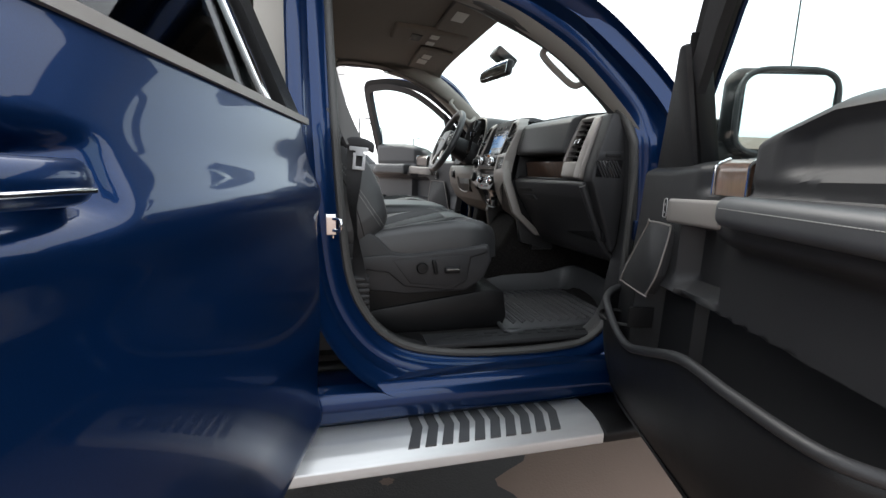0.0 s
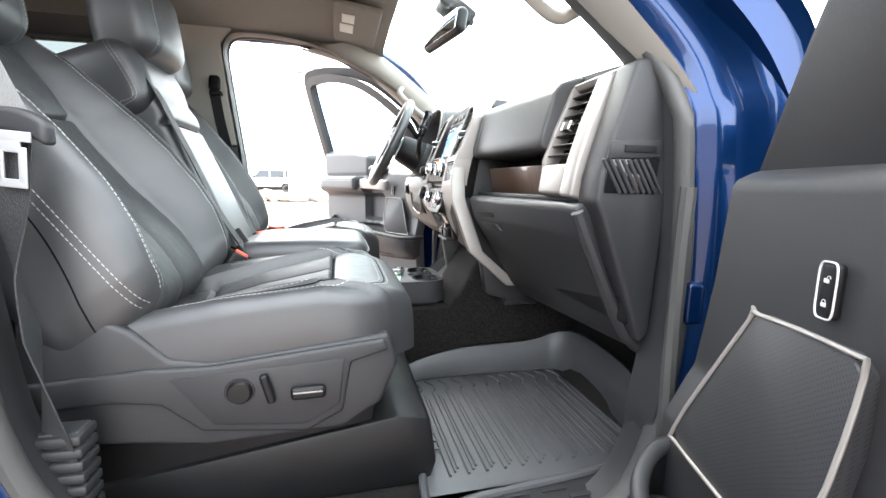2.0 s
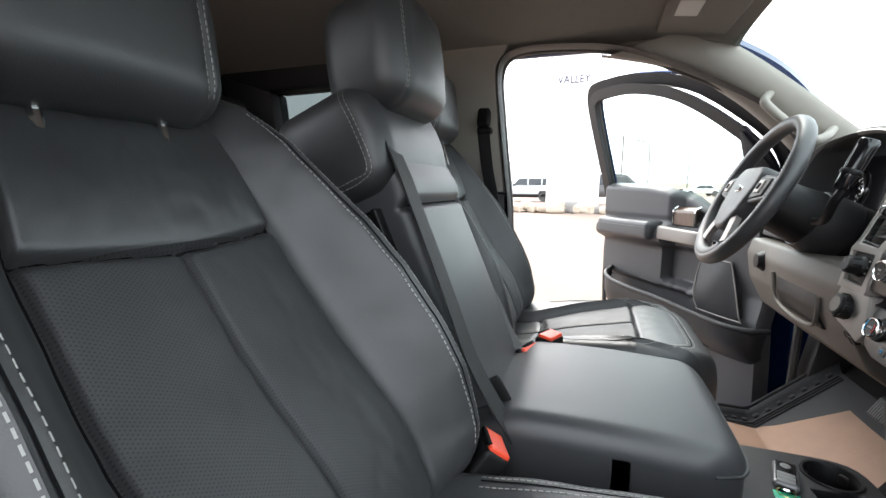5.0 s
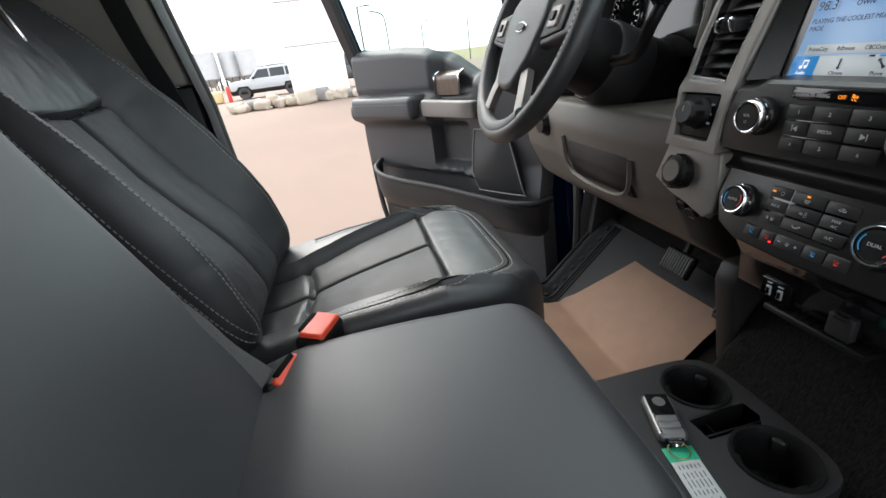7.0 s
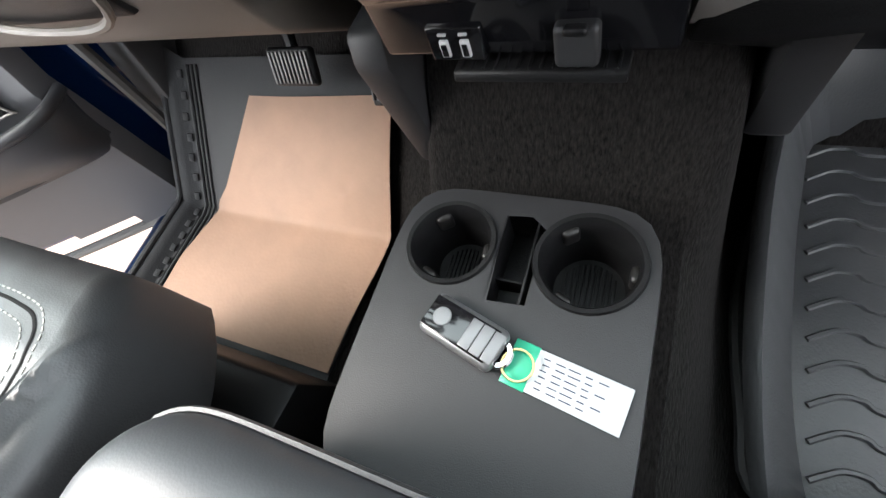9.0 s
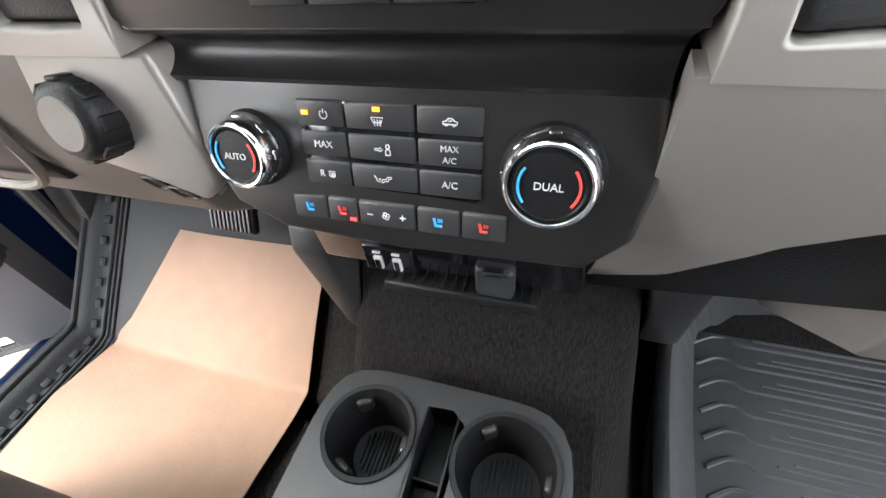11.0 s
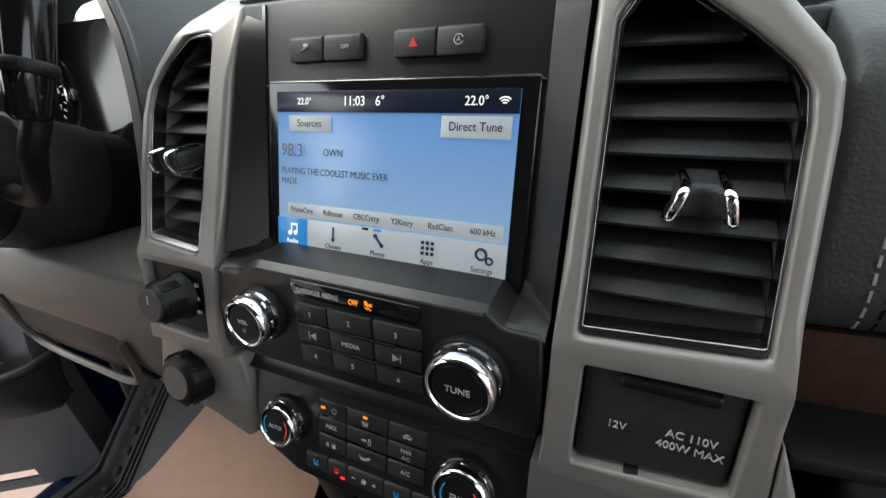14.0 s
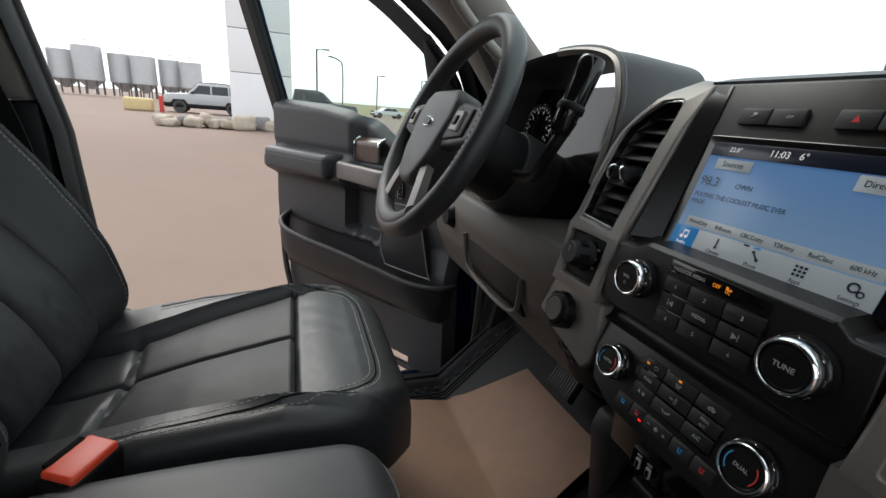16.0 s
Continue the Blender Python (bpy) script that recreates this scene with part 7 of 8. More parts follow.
part("screen_ledge", skin([ledge_ring(y) for y in (-0.118, -0.107, -0.096, -0.0865, -0.08, -0.04, 0, 0.04, 0.078, 0.0835, 0.0915, 0.1, 0.11, 0.12)]), SATIN, stack, sharp=25)
part("recess_edge", slab([(0.099, 1.4345), (-0.1, 1.4345), (-0.1, 1.4325), (0.099, 1.4325)], 0.006, 0.0006, 0.0006, 1, px), GLOSS, stack)
# buttons above the screen
RMARK = mat("red_mark", (0.6, 0.02, 0.02), 0.5)
for k, (a, b) in enumerate(((0.0765, 0.048), (0.0475, 0.018), (-0.005, -0.0335), (-0.034, -0.0625))):
    bt = part("button", slab([(a, 1.4625), (b, 1.4625), (b, 1.447), (a, 1.447)], 0.01, 0.002, -0.001, 2, px), PLASTIC, stack)
    m = on_stack((a + b) / 2, 1.4548, 0.0014)
    marks = [join(tube([(-0.004, -0.002, 0), (0.003, 0.0015, 0)], 0.0005, 4, up=(0, 0, 1)), rbox((0.004, 0.002, 0.0003), 0.0001, (0.001, 0.0022, 0), 1)), lettering("OFF", 0.0036, pose(0.003, 0, 0), 0.0001), ([(-0.003, -0.0025, 0), (0.003, -0.0025, 0), (0, 0.003, 0)], [(0, 1, 2)]), join(tube([(0.0028 * math.cos(t), 0.0028 * math.sin(t), 0) for t in np.linspace(0.4, 5.9, 12)], 0.0004, 4, up=(0, 0, 1)), lettering("A", 0.004, Matrix.Identity(4), 0.0001))]
    part("button_mark", moved(marks[k], m), RMARK if k == 2 else INK, bt)
def strokes(*lines, r=0.0003):
    """Thin line drawings on a flat face."""
    return join(*[tube([(x * 0.001, y * 0.001, 0) for x, y in l], r, 4, up=(0, 0, 1)) for l in lines])


def round_line(cx, cy, rx, ry, a0, a1, n=14):
    return [(cx + rx * math.cos(t), cy + ry * math.sin(t)) for t in np.linspace(a0, a1, n)]


def seat_icon():
    return strokes([(-2.2, 2.2), (-1.4, 2.4), (-0.6, -1.0), (2.2, -1.2), (2.2, -2.0), (-1.4, -2.1), (-2.2, 2.2)], [(-1.5, 1.2), (-1.0, -1.4), (1.8, -1.6)], [(0.2, 2.2), (0.5, 1.2), (0.2, 0.3)], [(1.1, 2.2), (1.4, 1.2), (1.1, 0.3)], [(2.0, 2.2), (2.3, 1.2), (2.0, 0.3)], r=0.00035)


ICONS = {
    "power": lambda: strokes(round_line(0, 0, 2.0, 2.0, 2.2, 7.2), [(0, 0.6), (0, 2.6)]),
    "defrost": lambda: strokes([(-3, 1.6), (3, 1.6), (2, -0.6), (-2, -0.6), (-3, 1.6)], *[[(q, 0.8), (q + 0.4, -0.4), (q, -1.3), (q + 0.3, -2.2)] for q in (-1.4, 0, 1.4)]),
    "recirculate": lambda: strokes([(-3.2, -1.0), (-3.2, 0), (-1.8, 0.4), (-0.8, 1.5), (1.0, 1.5), (2.0, 0.4), (3.2, 0.1), (3.2, -1.0), (-3.2, -1.0)], round_line(-1.7, -1.0, 0.7, 0.7, 3.2, 6.2, 6), round_line(1.7, -1.0, 0.7, 0.7, 3.2, 6.2, 6), [(-0.8, 0.4), (0.8, 0.4), (0.3, 0.8)]),
    "face": lambda: strokes([(-4, 0.4), (-1.5, 0.4), (-1.5, 1.1), (0, 0), (-1.5, -1.1), (-1.5, -0.4), (-4, -0.4), (-4, 0.4)], round_line(2.6, 1.6, 0.9, 1.0, 0, 6.3), [(1.4, -2.4), (1.5, -0.2), (2.6, 0.4), (3.7, -0.2), (3.8, -2.4), (1.4, -2.4)]),
    "feet": lambda: strokes([(-4.6, 1.6), (-3.0, -0.6), (-3.8, -0.6), (-2.0, -1.6), (-1.6, 0.4), (-2.2, 0.0)], [(-1.0, -1.4), (-0.4, 0.0), (1.6, 0.0), (2.2, 1.2), (4.4, 1.4), (4.4, 0.6), (3.0, 0.4), (2.4, -0.9), (0.4, -1.0), (-0.2, -1.8), (-1.0, -1.4)]),
    "rear": lambda: strokes([(-1.6, 1.4), (1.6, 1.4), (1.6, -1.0), (-1.6, -1.0), (-1.6, 1.4)], *[[(q, 0.8), (q + 0.3, -0.2), (q, -1.8)] for q in (-0.8, 0, 0.8)]),
    "fan": lambda: strokes(*[round_line(1.1 * math.cos(t), 1.1 * math.sin(t), 0.9, 0.9, 0, 6.3, 9) for t in (0.4, 1.97, 3.54, 5.1)]),
}


# airbag lamp strip
ab = part("airbag_strip", slab([(0.049, 1.3215), (-0.047, 1.3195), (-0.047, 1.311), (-0.043, 1.3065), (0.046, 1.3095), (0.049, 1.312)], 0.01, 0.001, 0.0005, 2, px), GLOSS, audio, "gloss black indicator strip")
part("strip_word", lettering("PASSENGER AIRBAG", 0.0052, on_stack(0.0265, 1.3145, 0.0003), 0.0002, squeeze=0.72), INK, ab)
AMBER = glow("amber_lamp", (1.0, 0.3, 0.02), 0.2)
part("strip_lamp", lettering("OFF", 0.0052, on_stack(-0.0015, 1.314, 0.0003), 0.0002, squeeze=0.8), AMBER, ab, "lit amber word")
part("strip_lamp", moved(strokes(round_line(-1.2, 2.0, 0.9, 0.9, 0, 6.3, 9), [(-2.4, 3.2), (0.6, 0.4)], [(-2.2, 0.6), (-0.2, 0.4), (0.2, -1.4), (2.0, -2.6)], [(-2.4, -0.8), (-0.6, -2.4)], round_line(1.8, 0.9, 0.8, 0.8, 0, 6.3, 9), r=0.0004), on_stack(-0.0125, 1.314, 0.0006)), AMBER, ab, "lit amber airbag figure")


def key_pad(parent, rows, plate, gap=0.0006):
    """Buttons by their outline edges: rows of (z_top, z_bottom, [y edges], [marks])."""
    for zt, zb, ys, marks in rows:
        for (a, b), w in zip(zip(ys, ys[1:]), marks):
            k = part("button", slab([(a - gap, zt - gap), (b + gap, zt - gap), (b + gap, zb + gap), (a - gap, zb + gap)], 0.012, 0.0012, -0.0005, 2, px), KEYCAP, parent)
            if w:
                part("button_word", lettering(w, 0.0052 if len(w) < 3 else 0.0047, on_stack((a + b) / 2, (zt + zb) / 2, 0.0009), 0.0002), INK, k)


pad1 = part("audio_buttons", slab([(0.048, 1.3055), (-0.044, 1.3045), (-0.048, 1.299), (-0.048, 1.2605), (-0.044, 1.2575), (0.045, 1.2605), (0.048, 1.265)], 0.01, 0.002, 0.0015, 2, px), GLOSS, audio)
E1 = [0.048, 0.021, -0.0135, -0.048]
key_pad(pad1, [(1.3055, 1.2905, E1, ["1", "2", "3"]), (1.2895, 1.2745, E1, ["", "MEDIA", ""]), (1.2735, 1.2585, E1, ["4", "5", "6"])], pad1)
for yy, s in ((0.034, -1), (-0.03, 1)):
    m = on_stack(yy, 1.282, 0.0009)
    part("skip_mark", moved(join(([(-0.0025 * s, 0.003, 0), (-0.0025 * s, -0.003, 0), (0.0025 * s, 0, 0)], [(0, 1, 2)]), rbox((0.0008, 0.006, 0.0003), 0.0001, (0.0032 * s, 0, 0), 1)), m), INK, pad1)
for z in (1.29, 1.274):
    part("seam_strip", slab([(0.036, z + 0.001), (-0.03, z + 0.001), (-0.03, z - 0.001), (0.036, z - 0.001)], 0.01, 0.0005, -0.0012, 2, px), GLOSS, pad1)
kv = knob("volume_knob", "chrome ringed volume knob", 0.0785, 1.29, 0.0185, 0.017, audio, DARK)
part("knob_word", lettering("VOL", 0.0045, on_stack(0.0785, 1.2915, 0.0174), 0.0002), INK, kv)
part("knob_mark", moved(ICONS["power"](), on_stack(0.0785, 1.285, 0.0174) @ Matrix.Scale(0.7, 4)), INK, kv)
kt = knob("tune_knob", "large chrome ringed tuning knob", -0.0775, 1.285, 0.0212, 0.017, audio, DARK)
part("knob_word", lettering("TUNE", 0.0058, on_stack(-0.0775, 1.285, 0.0174), 0.0002), INK, kt)
# climate panel
part("panel_cove", sheet(lambda t, y: (0.6795 + 0.006 * t + 0.014 * math.sin(PI * t) ** 0.8, y * (1 - 0.04 * t), 1.2505 - 0.024 * t), np.linspace(0, 1, 14), np.linspace(-0.117, 0.124, 12), 0.004, -1.0), SATIN, dash, "dark hollow between the two panels")
hv = part("climate_panel", slab([(0.112, 1.2285), (-0.113, 1.2295), (-0.118, 1.195), (-0.112, 1.165), (-0.093, 1.148), (0.0, 1.145), (0.07, 1.148), (0.1, 1.16), (0.115, 1.19)], 0.07, 0.004, 0.001, 3, px), SATIN, dash, "satin black climate control panel")
pad2 = part("climate_buttons", slab([(0.048, 1.2185), (-0.043, 1.218), (-0.045, 1.214), (-0.045, 1.178), (-0.042, 1.175), (0.045, 1.1775)], 0.01, 0.002, 0.0005, 2, px), GLOSS, hv)
E2 = [0.048, 0.022, -0.0135, -0.045]
key_pad(pad2, [(1.2185, 1.2055, E2, ["", "", ""]), (1.2045, 1.1915, E2, ["MAX", "", ""]), (1.1905, 1.1775, E2, ["", "", "A/C"])], pad2)
for y, z, q in ((0.032, 1.212, "power"), (0.0045, 1.2105, "defrost"), (-0.03, 1.212, "recirculate"), (0.003, 1.198, "face"), (0.004, 1.184, "feet"), (0.032, 1.184, "rear")):
    part("climate_mark", moved(ICONS[q](), on_stack(y, z, 0.0016)), INK, pad2, "white " + q + " symbol")
part("button_word", lettering("R", 0.0047, on_stack(0.0375, 1.184, 0.0016), 0.0002), INK, pad2)
for w, z in (("MAX", 1.2005), ("A/C", 1.1955)):
    part("button_word", lettering(w, 0.004, on_stack(-0.0295, z, 0.0016), 0.0002), INK, pad2)
for y, z in ((0.042, 1.2125), (0.0045, 1.2155)):
    part("indicator_lamp", moved(rbox((0.0035, 0.002, 0.0004), 0.0001, (0, 0, 0), 1), on_stack(y, z, 0.0017)), AMBER, pad2, "lit amber indicator")
ka = knob("driver_temperature_knob", "chrome ringed temperature knob", 0.077, 1.193, 0.0178, 0.0145, hv, DARK)
kd = knob("passenger_temperature_knob", "chrome ringed temperature knob", -0.0745, 1.193, 0.02, 0.0145, hv, DARK)
COLD = mat("blue_print", (0.02, 0.3, 0.6), 0.5)
HOT = mat("red_print", (0.6, 0.04, 0.03), 0.5)
for yy, zz, r, kk, w in ((0.077, 1.193, 0.0112, ka, "AUTO"), (-0.0745, 1.193, 0.0122, kd, "DUAL")):
    m = on_stack(yy, zz, 0.0149)
    part("knob_word", moved(lettering(w, 0.0046, Matrix.Identity(4), 0.0002), m), INK, kk)
    part("cold_arc", moved(tube([(-r * math.cos(a), r * math.sin(a), 0) for a in np.linspace(-0.65, 0.65, 12)], 0.0006, 5, up=(0, 0, 1)), m), COLD, kk)
    part("hot_arc", moved(tube([(r * math.cos(a), r * math.sin(a), 0) for a in np.linspace(-0.65, 0.65, 12)], 0.0006, 5, up=(0, 0, 1)), m), HOT, kk)
E3 = [0.0595, 0.0385, 0.0205, -0.0115, -0.0345, -0.057]
for k, (a, b) in enumerate(zip(E3, E3[1:])):
    kb = part("heat_button", slab([(a - 0.0005, 1.1715), (b + 0.0005, 1.1715), (b + 0.0005, 1.1585), (a - 0.0005, 1.1585)], 0.012, 0.0014, -0.001, 2, px), KEYCAP, hv)
    mm = on_stack((a + b) / 2, 1.165, 0.0014)
    if k == 2:
        part("fan_mark", moved(join(ICONS["fan"](), strokes([(-10.5, 0), (-7.5, 0)], [(7.5, 0), (10.5, 0)], [(9, -1.5), (9, 1.5)], r=0.0004)), mm), INK, kb)
    else:
        part("seat_mark", moved(seat_icon(), mm), COLD if k in (0, 3) else HOT, kb)
REDLAMP = glow("red_lamp", (1.0, 0.02, 0.02), 0.5)
part("heat_lamp", moved(rbox((0.0035, 0.0016, 0.0004), 0.0001, (0, 0, 0), 1), on_stack(0.0235, 1.161, 0.0014)), REDLAMP, hv, "lit red indicator")
# lower stack with sockets
ls = part("lower_console_face", prism([(0.674, 1.15), (0.694, 1.135), (0.709, 1.11), (0.713, 1.068), (0.72, 1.062), (0.8, 1.06), (0.85, 1.142)], -0.098, 0.098, "y", 0.003), GLOSS, dash, "black lower console face with sockets")
us = part("usb_plate", rbox((0.006, 0.04, 0.026), 0.002, (0.711, 0.039, 1.079)), GLOSS, ls)
for q in (-1, 1):
    part("usb_port", join(rbox((0.003, 0.0065, 0.013), 0.001, (0.7075, 0.039 + q * 0.0075, 1.077)),), INK, us, "white edged usb port")
    part("usb_slot", rbox((0.003, 0.004, 0.009), 0.0005, (0.7065, 0.039 + q * 0.0075, 1.0765)), GLOSS, us)
    part("usb_mark", rbox((0.002, 0.006, 0.0016), 0.0003, (0.7075, 0.039 + q * 0.0075, 1.0875), 1), INK, us)
part("socket_lid", rbox((0.012, 0.027, 0.029), 0.004, (0.708, -0.041, 1.078)), PLASTIC, ls, "grey flip socket lid")
part("socket_hinge", rbox((0.008, 0.014, 0.005), 0.002, (0.703, -0.041, 1.091)), DARK, ls)
ctray = part("coin_tray", prism([(0.702, 1.062), (0.8, 1.058), (0.8, 1.05), (0.7, 1.054)], -0.072, 0.044, "y", 0.002), DARK, dash, "small ribbed tray under the sockets")
for k in range(14):
    part("tray_rib", rbox((0.05, 0.002, 0.003), 0.0008, (0.73, 0.038 - 0.008 * k, 1.0617), 1), DARK, ctray)
# skirts beside the stack, and long silver strip
def skirt_pt(z, q):
    """The tower's paint rolling under towards the knees."""
    z = 1.2375 - z
    a = float(np.interp(z, [1.07, 1.13, 1.18, 1.2375], [-0.1, -0.103, -0.113, -0.116]))
    b = float(np.interp(z, [1.07, 1.105, 1.155, 1.175, 1.195, 1.2375], [-0.104, -0.142, -0.171, -0.2, -0.24, -0.2245]))
    y = a + (b - a) * q
    return (float(np.interp(z, [1.05, 1.1, 1.15, 1.19, 1.22, 1.2375], [0.745, 0.713, 0.689, 0.679, 0.6745, 0.6735])), y, z)


part("console_skirt", sheet(skirt_pt, np.linspace(0, 0.1675, 30), np.linspace(0, 1, 16), 0.02), SILVER, dash, "satin silver grey lower dash panel beside the stack")
# added dark filler; its black stands for the shadow below the skirt
part("console_skirt", slab([(-0.12, 1.2), (-0.25, 1.2), (-0.262, 1.1), (-0.272, 0.955), (-0.19, 0.965), (-0.1, 1.055)], 0.05, 0.004, 0.018), DARK, dash, "black filler sheet standing for shade under the dash")
strip = [(-0.2235, 1.29), (-0.238, 1.25), (-0.262, 1.2), (-0.284, 1.05), (-0.282, 0.945), (-0.262, 0.95), (-0.258, 1.05), (-0.238, 1.2), (-0.225, 1.245)]
part("silver_strip", slab(strip, 0.04, 0.004, -0.003), SILVER, dash, "long satin silver edge strip")
part("console_side", prism([(0.86, 0.95), (0.76, 1.05), (0.73, 1.15), (0.755, 1.3), (0.82, 1.46), (0.9, 1.46), (0.95, 0.95)], -0.218, -0.231, "y", 0.003), DARK, dash)
part("side_foot", prism([(0.86, 0.86), (0.98, 0.86), (0.98, 1.0), (0.88, 1.02)], -0.155, -0.2, "y", 0.008), PLASTIC, dash)
part("console_skirt", slab([(0.12, 1.24), (0.215, 1.24), (0.235, 1.186), (0.2, 1.171), (0.165, 1.163), (0.13, 1.152), (0.115, 1.165), (0.113, 1.18)], 0.05, 0.004, 0.004), SILVER, dash)
for yy, zz in ((0.184, 1.157), (0.165, 1.151)):
    tg = part("toggle_switch", moved(rbox((0.03, 0.0155, 0.016), 0.004, (0, 0, 0), 3), pose(0.699, yy, zz, 0, -25, 0)), DARK, dash, "small black toggle under the dash edge")
    part("toggle_rim", moved(tube([(-0.0155, 0.0078 * math.copysign(abs(math.cos(a)) ** 0.5, math.cos(a)), 0.008 * math.copysign(abs(math.sin(a)) ** 0.5, math.sin(a))) for a in np.linspace(0, 2 * PI, 20, endpoint=False)], 0.0012, 6, True, up=(1, 0, 0)), pose(0.699, yy, zz, 0, -25, 0)), PLASTIC, tg)
part("skirt_lip", tube(smooth_path([(0.698, 0.208, 1.178), (0.694, 0.18, 1.171), (0.689, 0.15, 1.162), (0.684, 0.128, 1.152)], 6), 0.0035, 8), SILVER, dash)
part("console_foot", prism([(0.77, 0.86), (0.95, 0.86), (0.95, 1.06), (0.75, 1.06), (0.74, 1.03)], 0.125, 0.165, "y", 0.008), PLASTIC, dash)
part("console_foot", prism([(0.8, 0.9), (0.95, 0.86), (0.95, 1.06), (0.77, 1.06)], -0.205, -0.165, "y", 0.008), PLASTIC, dash)
part("top_cap", sheet(lambda x, y: (x, y, 1.488 + 0.012 * math.sin(PI * np.clip((x - 0.77) / 0.16, 0, 1)) ), np.linspace(0.775, 0.95, 8), np.linspace(-0.13, 0.13, 14), 0.02), GREY, dash)
# driver side
low = [(0.7, 1.27), (0.688, 1.225), (0.7, 1.15), (0.74, 1.07), (0.83, 1.005), (0.92, 1.0), (0.92, 1.27)]
lp = part("knee_panel", prism(low, 0.21, 0.79, "y", 0.01, 3), TAUPE, dash, "taupe driver knee panel")
part("knee_pocket", prism([(0.694, 1.21), (0.692, 1.16), (0.71, 1.115), (0.75, 1.115), (0.75, 1.21)], 0.33, 0.55, "y", 0.004), DARK, lp)
part("pocket_lip", tube(smooth_path([(0.69, 0.32, 1.19), (0.697, 0.34, 1.125), (0.702, 0.44, 1.11), (0.697, 0.55, 1.13), (0.688, 0.565, 1.2)], 6), 0.0045, 8), TAUPE, lp)
part("light_switch", lathe([(0, 0.02), (0.02, 0.019), (0.022, 0.012), (0.028, 0.004), (0.03, 0)], basis((0.694, 0.66, 1.215), (0, -1, 0), (0, 0, 1), (-1, 0, 0)), 28), DARK, lp)
part("upper_driver_pad", prism([(1.3, 1.405), (0.9, 1.468), (0.79, 1.455), (0.745, 1.36), (0.725, 1.28), (0.8, 1.26), (1.3, 1.25)], 0.66, 0.8, "y", 0.008), DASHPAD, dash)
ov = part("outer_vent", prism([(0.79, 1.44), (0.745, 1.38), (0.732, 1.29), (0.79, 1.28), (0.85, 1.42)], 0.68, 0.78, "y", 0.008), SILVER, dash, "silver framed driver side vent")
vent_face(ov, 0.695, 0.765, (0.784, 1.428), (0.727, 1.3), 6, 0.5)
hood = smooth_path([(0, 0.232, 1.36), (0, 0.236, 1.43), (0, 0.255, 1.49), (0, 0.3, 1.535), (0, 0.42, 1.553), (0, 0.58, 1.54), (0, 0.64, 1.5), (0, 0.668, 1.4), (0, 0.67, 1.34)], 6)


def hood_ring(x, k):
    c = arr((0, 0.45, 1.4))
    return (c + (hood - c) * k) * (0, 1, 1) + np.c_[np.full(len(hood), x) + 0.25 * (hood[:, 2] - 1.4), np.zeros((len(hood), 2))]


part("cluster_hood", skin([hood_ring(0.9, 0.96), hood_ring(0.8, 1.0), hood_ring(0.745, 1.0), hood_ring(0.738, 0.985), hood_ring(0.742, 0.955), hood_ring(0.76, 0.93), hood_ring(0.87, 0.86)], False, False, False), DASHPAD, dash, "black instrument hood")
part("hood_band", skin([hood_ring(0.737, 1.0)[:26], hood_ring(0.733, 0.975)[:26], hood_ring(0.74, 0.93)[:26]], False, False, False), SILVER, dash, "satin silver band inside the hood")
part("hood_trim", tube([p for p in hood_ring(0.742, 1.0)[:26]], 0.004, 8, up=(1, 0, 0)), GREY, dash, "grey hood edge")
cl = part("gauge_panel", prism([(0.855, 1.5), (0.835, 1.34), (0.88, 1.34), (0.89, 1.5)], 0.27, 0.64, "y"), GLOSS, dash, "dark instrument cluster with round gauges")
GAUGE = glow("gauge_white", (0.9, 0.9, 0.9), 0.08)
for yy, rr in ((0.31, 0.05), (0.585, 0.05)):
    m = basis((0.845, yy, 1.42), (0, -1, 0), (0.13, 0, 0.99), (-0.99, 0, 0.13))
    g = part("gauge", lathe([(rr, 0.006), (rr * 1.04, 0.008), (rr * 1.08, 0.004), (rr * 1.08, 0)], m, 40, False), CHROME, cl)
    part("gauge_ticks", join(*[moved(rbox((0.0014, 0.006, 0.0004), 0.0001, (0, rr * 0.88, 0), 1), m @ pose(0, 0, 0.006, 0, 0, a)) for a in range(-130, 131, 13)]), GAUGE, g)
    part("gauge_numbers", join(*[moved(lettering(str(k), 0.009, pose(0.7 * rr * math.sin(radians(a)), 0.7 * rr * math.cos(radians(a)), 0.006), 0.0002), m) for k, a in zip(range(0, 8), range(-120, 121, 34))]), GAUGE, g)
# steering column and wheel
W_C = arr((0.585, 0.473, 1.412))
W_N = arr((-0.9, 0, 0.436))
W_U = arr((0.436, 0, 0.9))
WM = basis(W_C, (0, -1, 0), W_U, W_N)
wheel = thing("steering_wheel", tuple(W_C), "black leather steering wheel with grey spokes and switches", "steering wheel")
rim = [(0.185 * math.cos(a), 0.185 * math.sin(a), 0.0) for a in np.linspace(0, 2 * PI, 72, endpoint=False)]
rimVF = tube(rim, 0.0165, 14, True, up=(0, 0, 1), ry=0.0185)
part("rim", moved(rimVF, WM), LEATHER, wheel, "black leather wrapped rim")
for s in (-0.3, 2.5):
    part("rim_stitching", moved(join(bars([(0.185 * math.cos(a), 0.185 * math.sin(a), 0.0192) for a in np.linspace(s, s + 0.9, 30)], 0.004, 0.004, 0.0012, 0.001, (0, 0, 1))), WM), DARK, wheel)
hub = [(-0.06, 0.062), (0.06, 0.062), (0.082, 0.045), (0.086, 0.01), (0.07, -0.055), (0.04, -0.1), (0.015, -0.108), (-0.015, -0.108), (-0.04, -0.1), (-0.07, -0.055), (-0.086, 0.01), (-0.082, 0.045)]
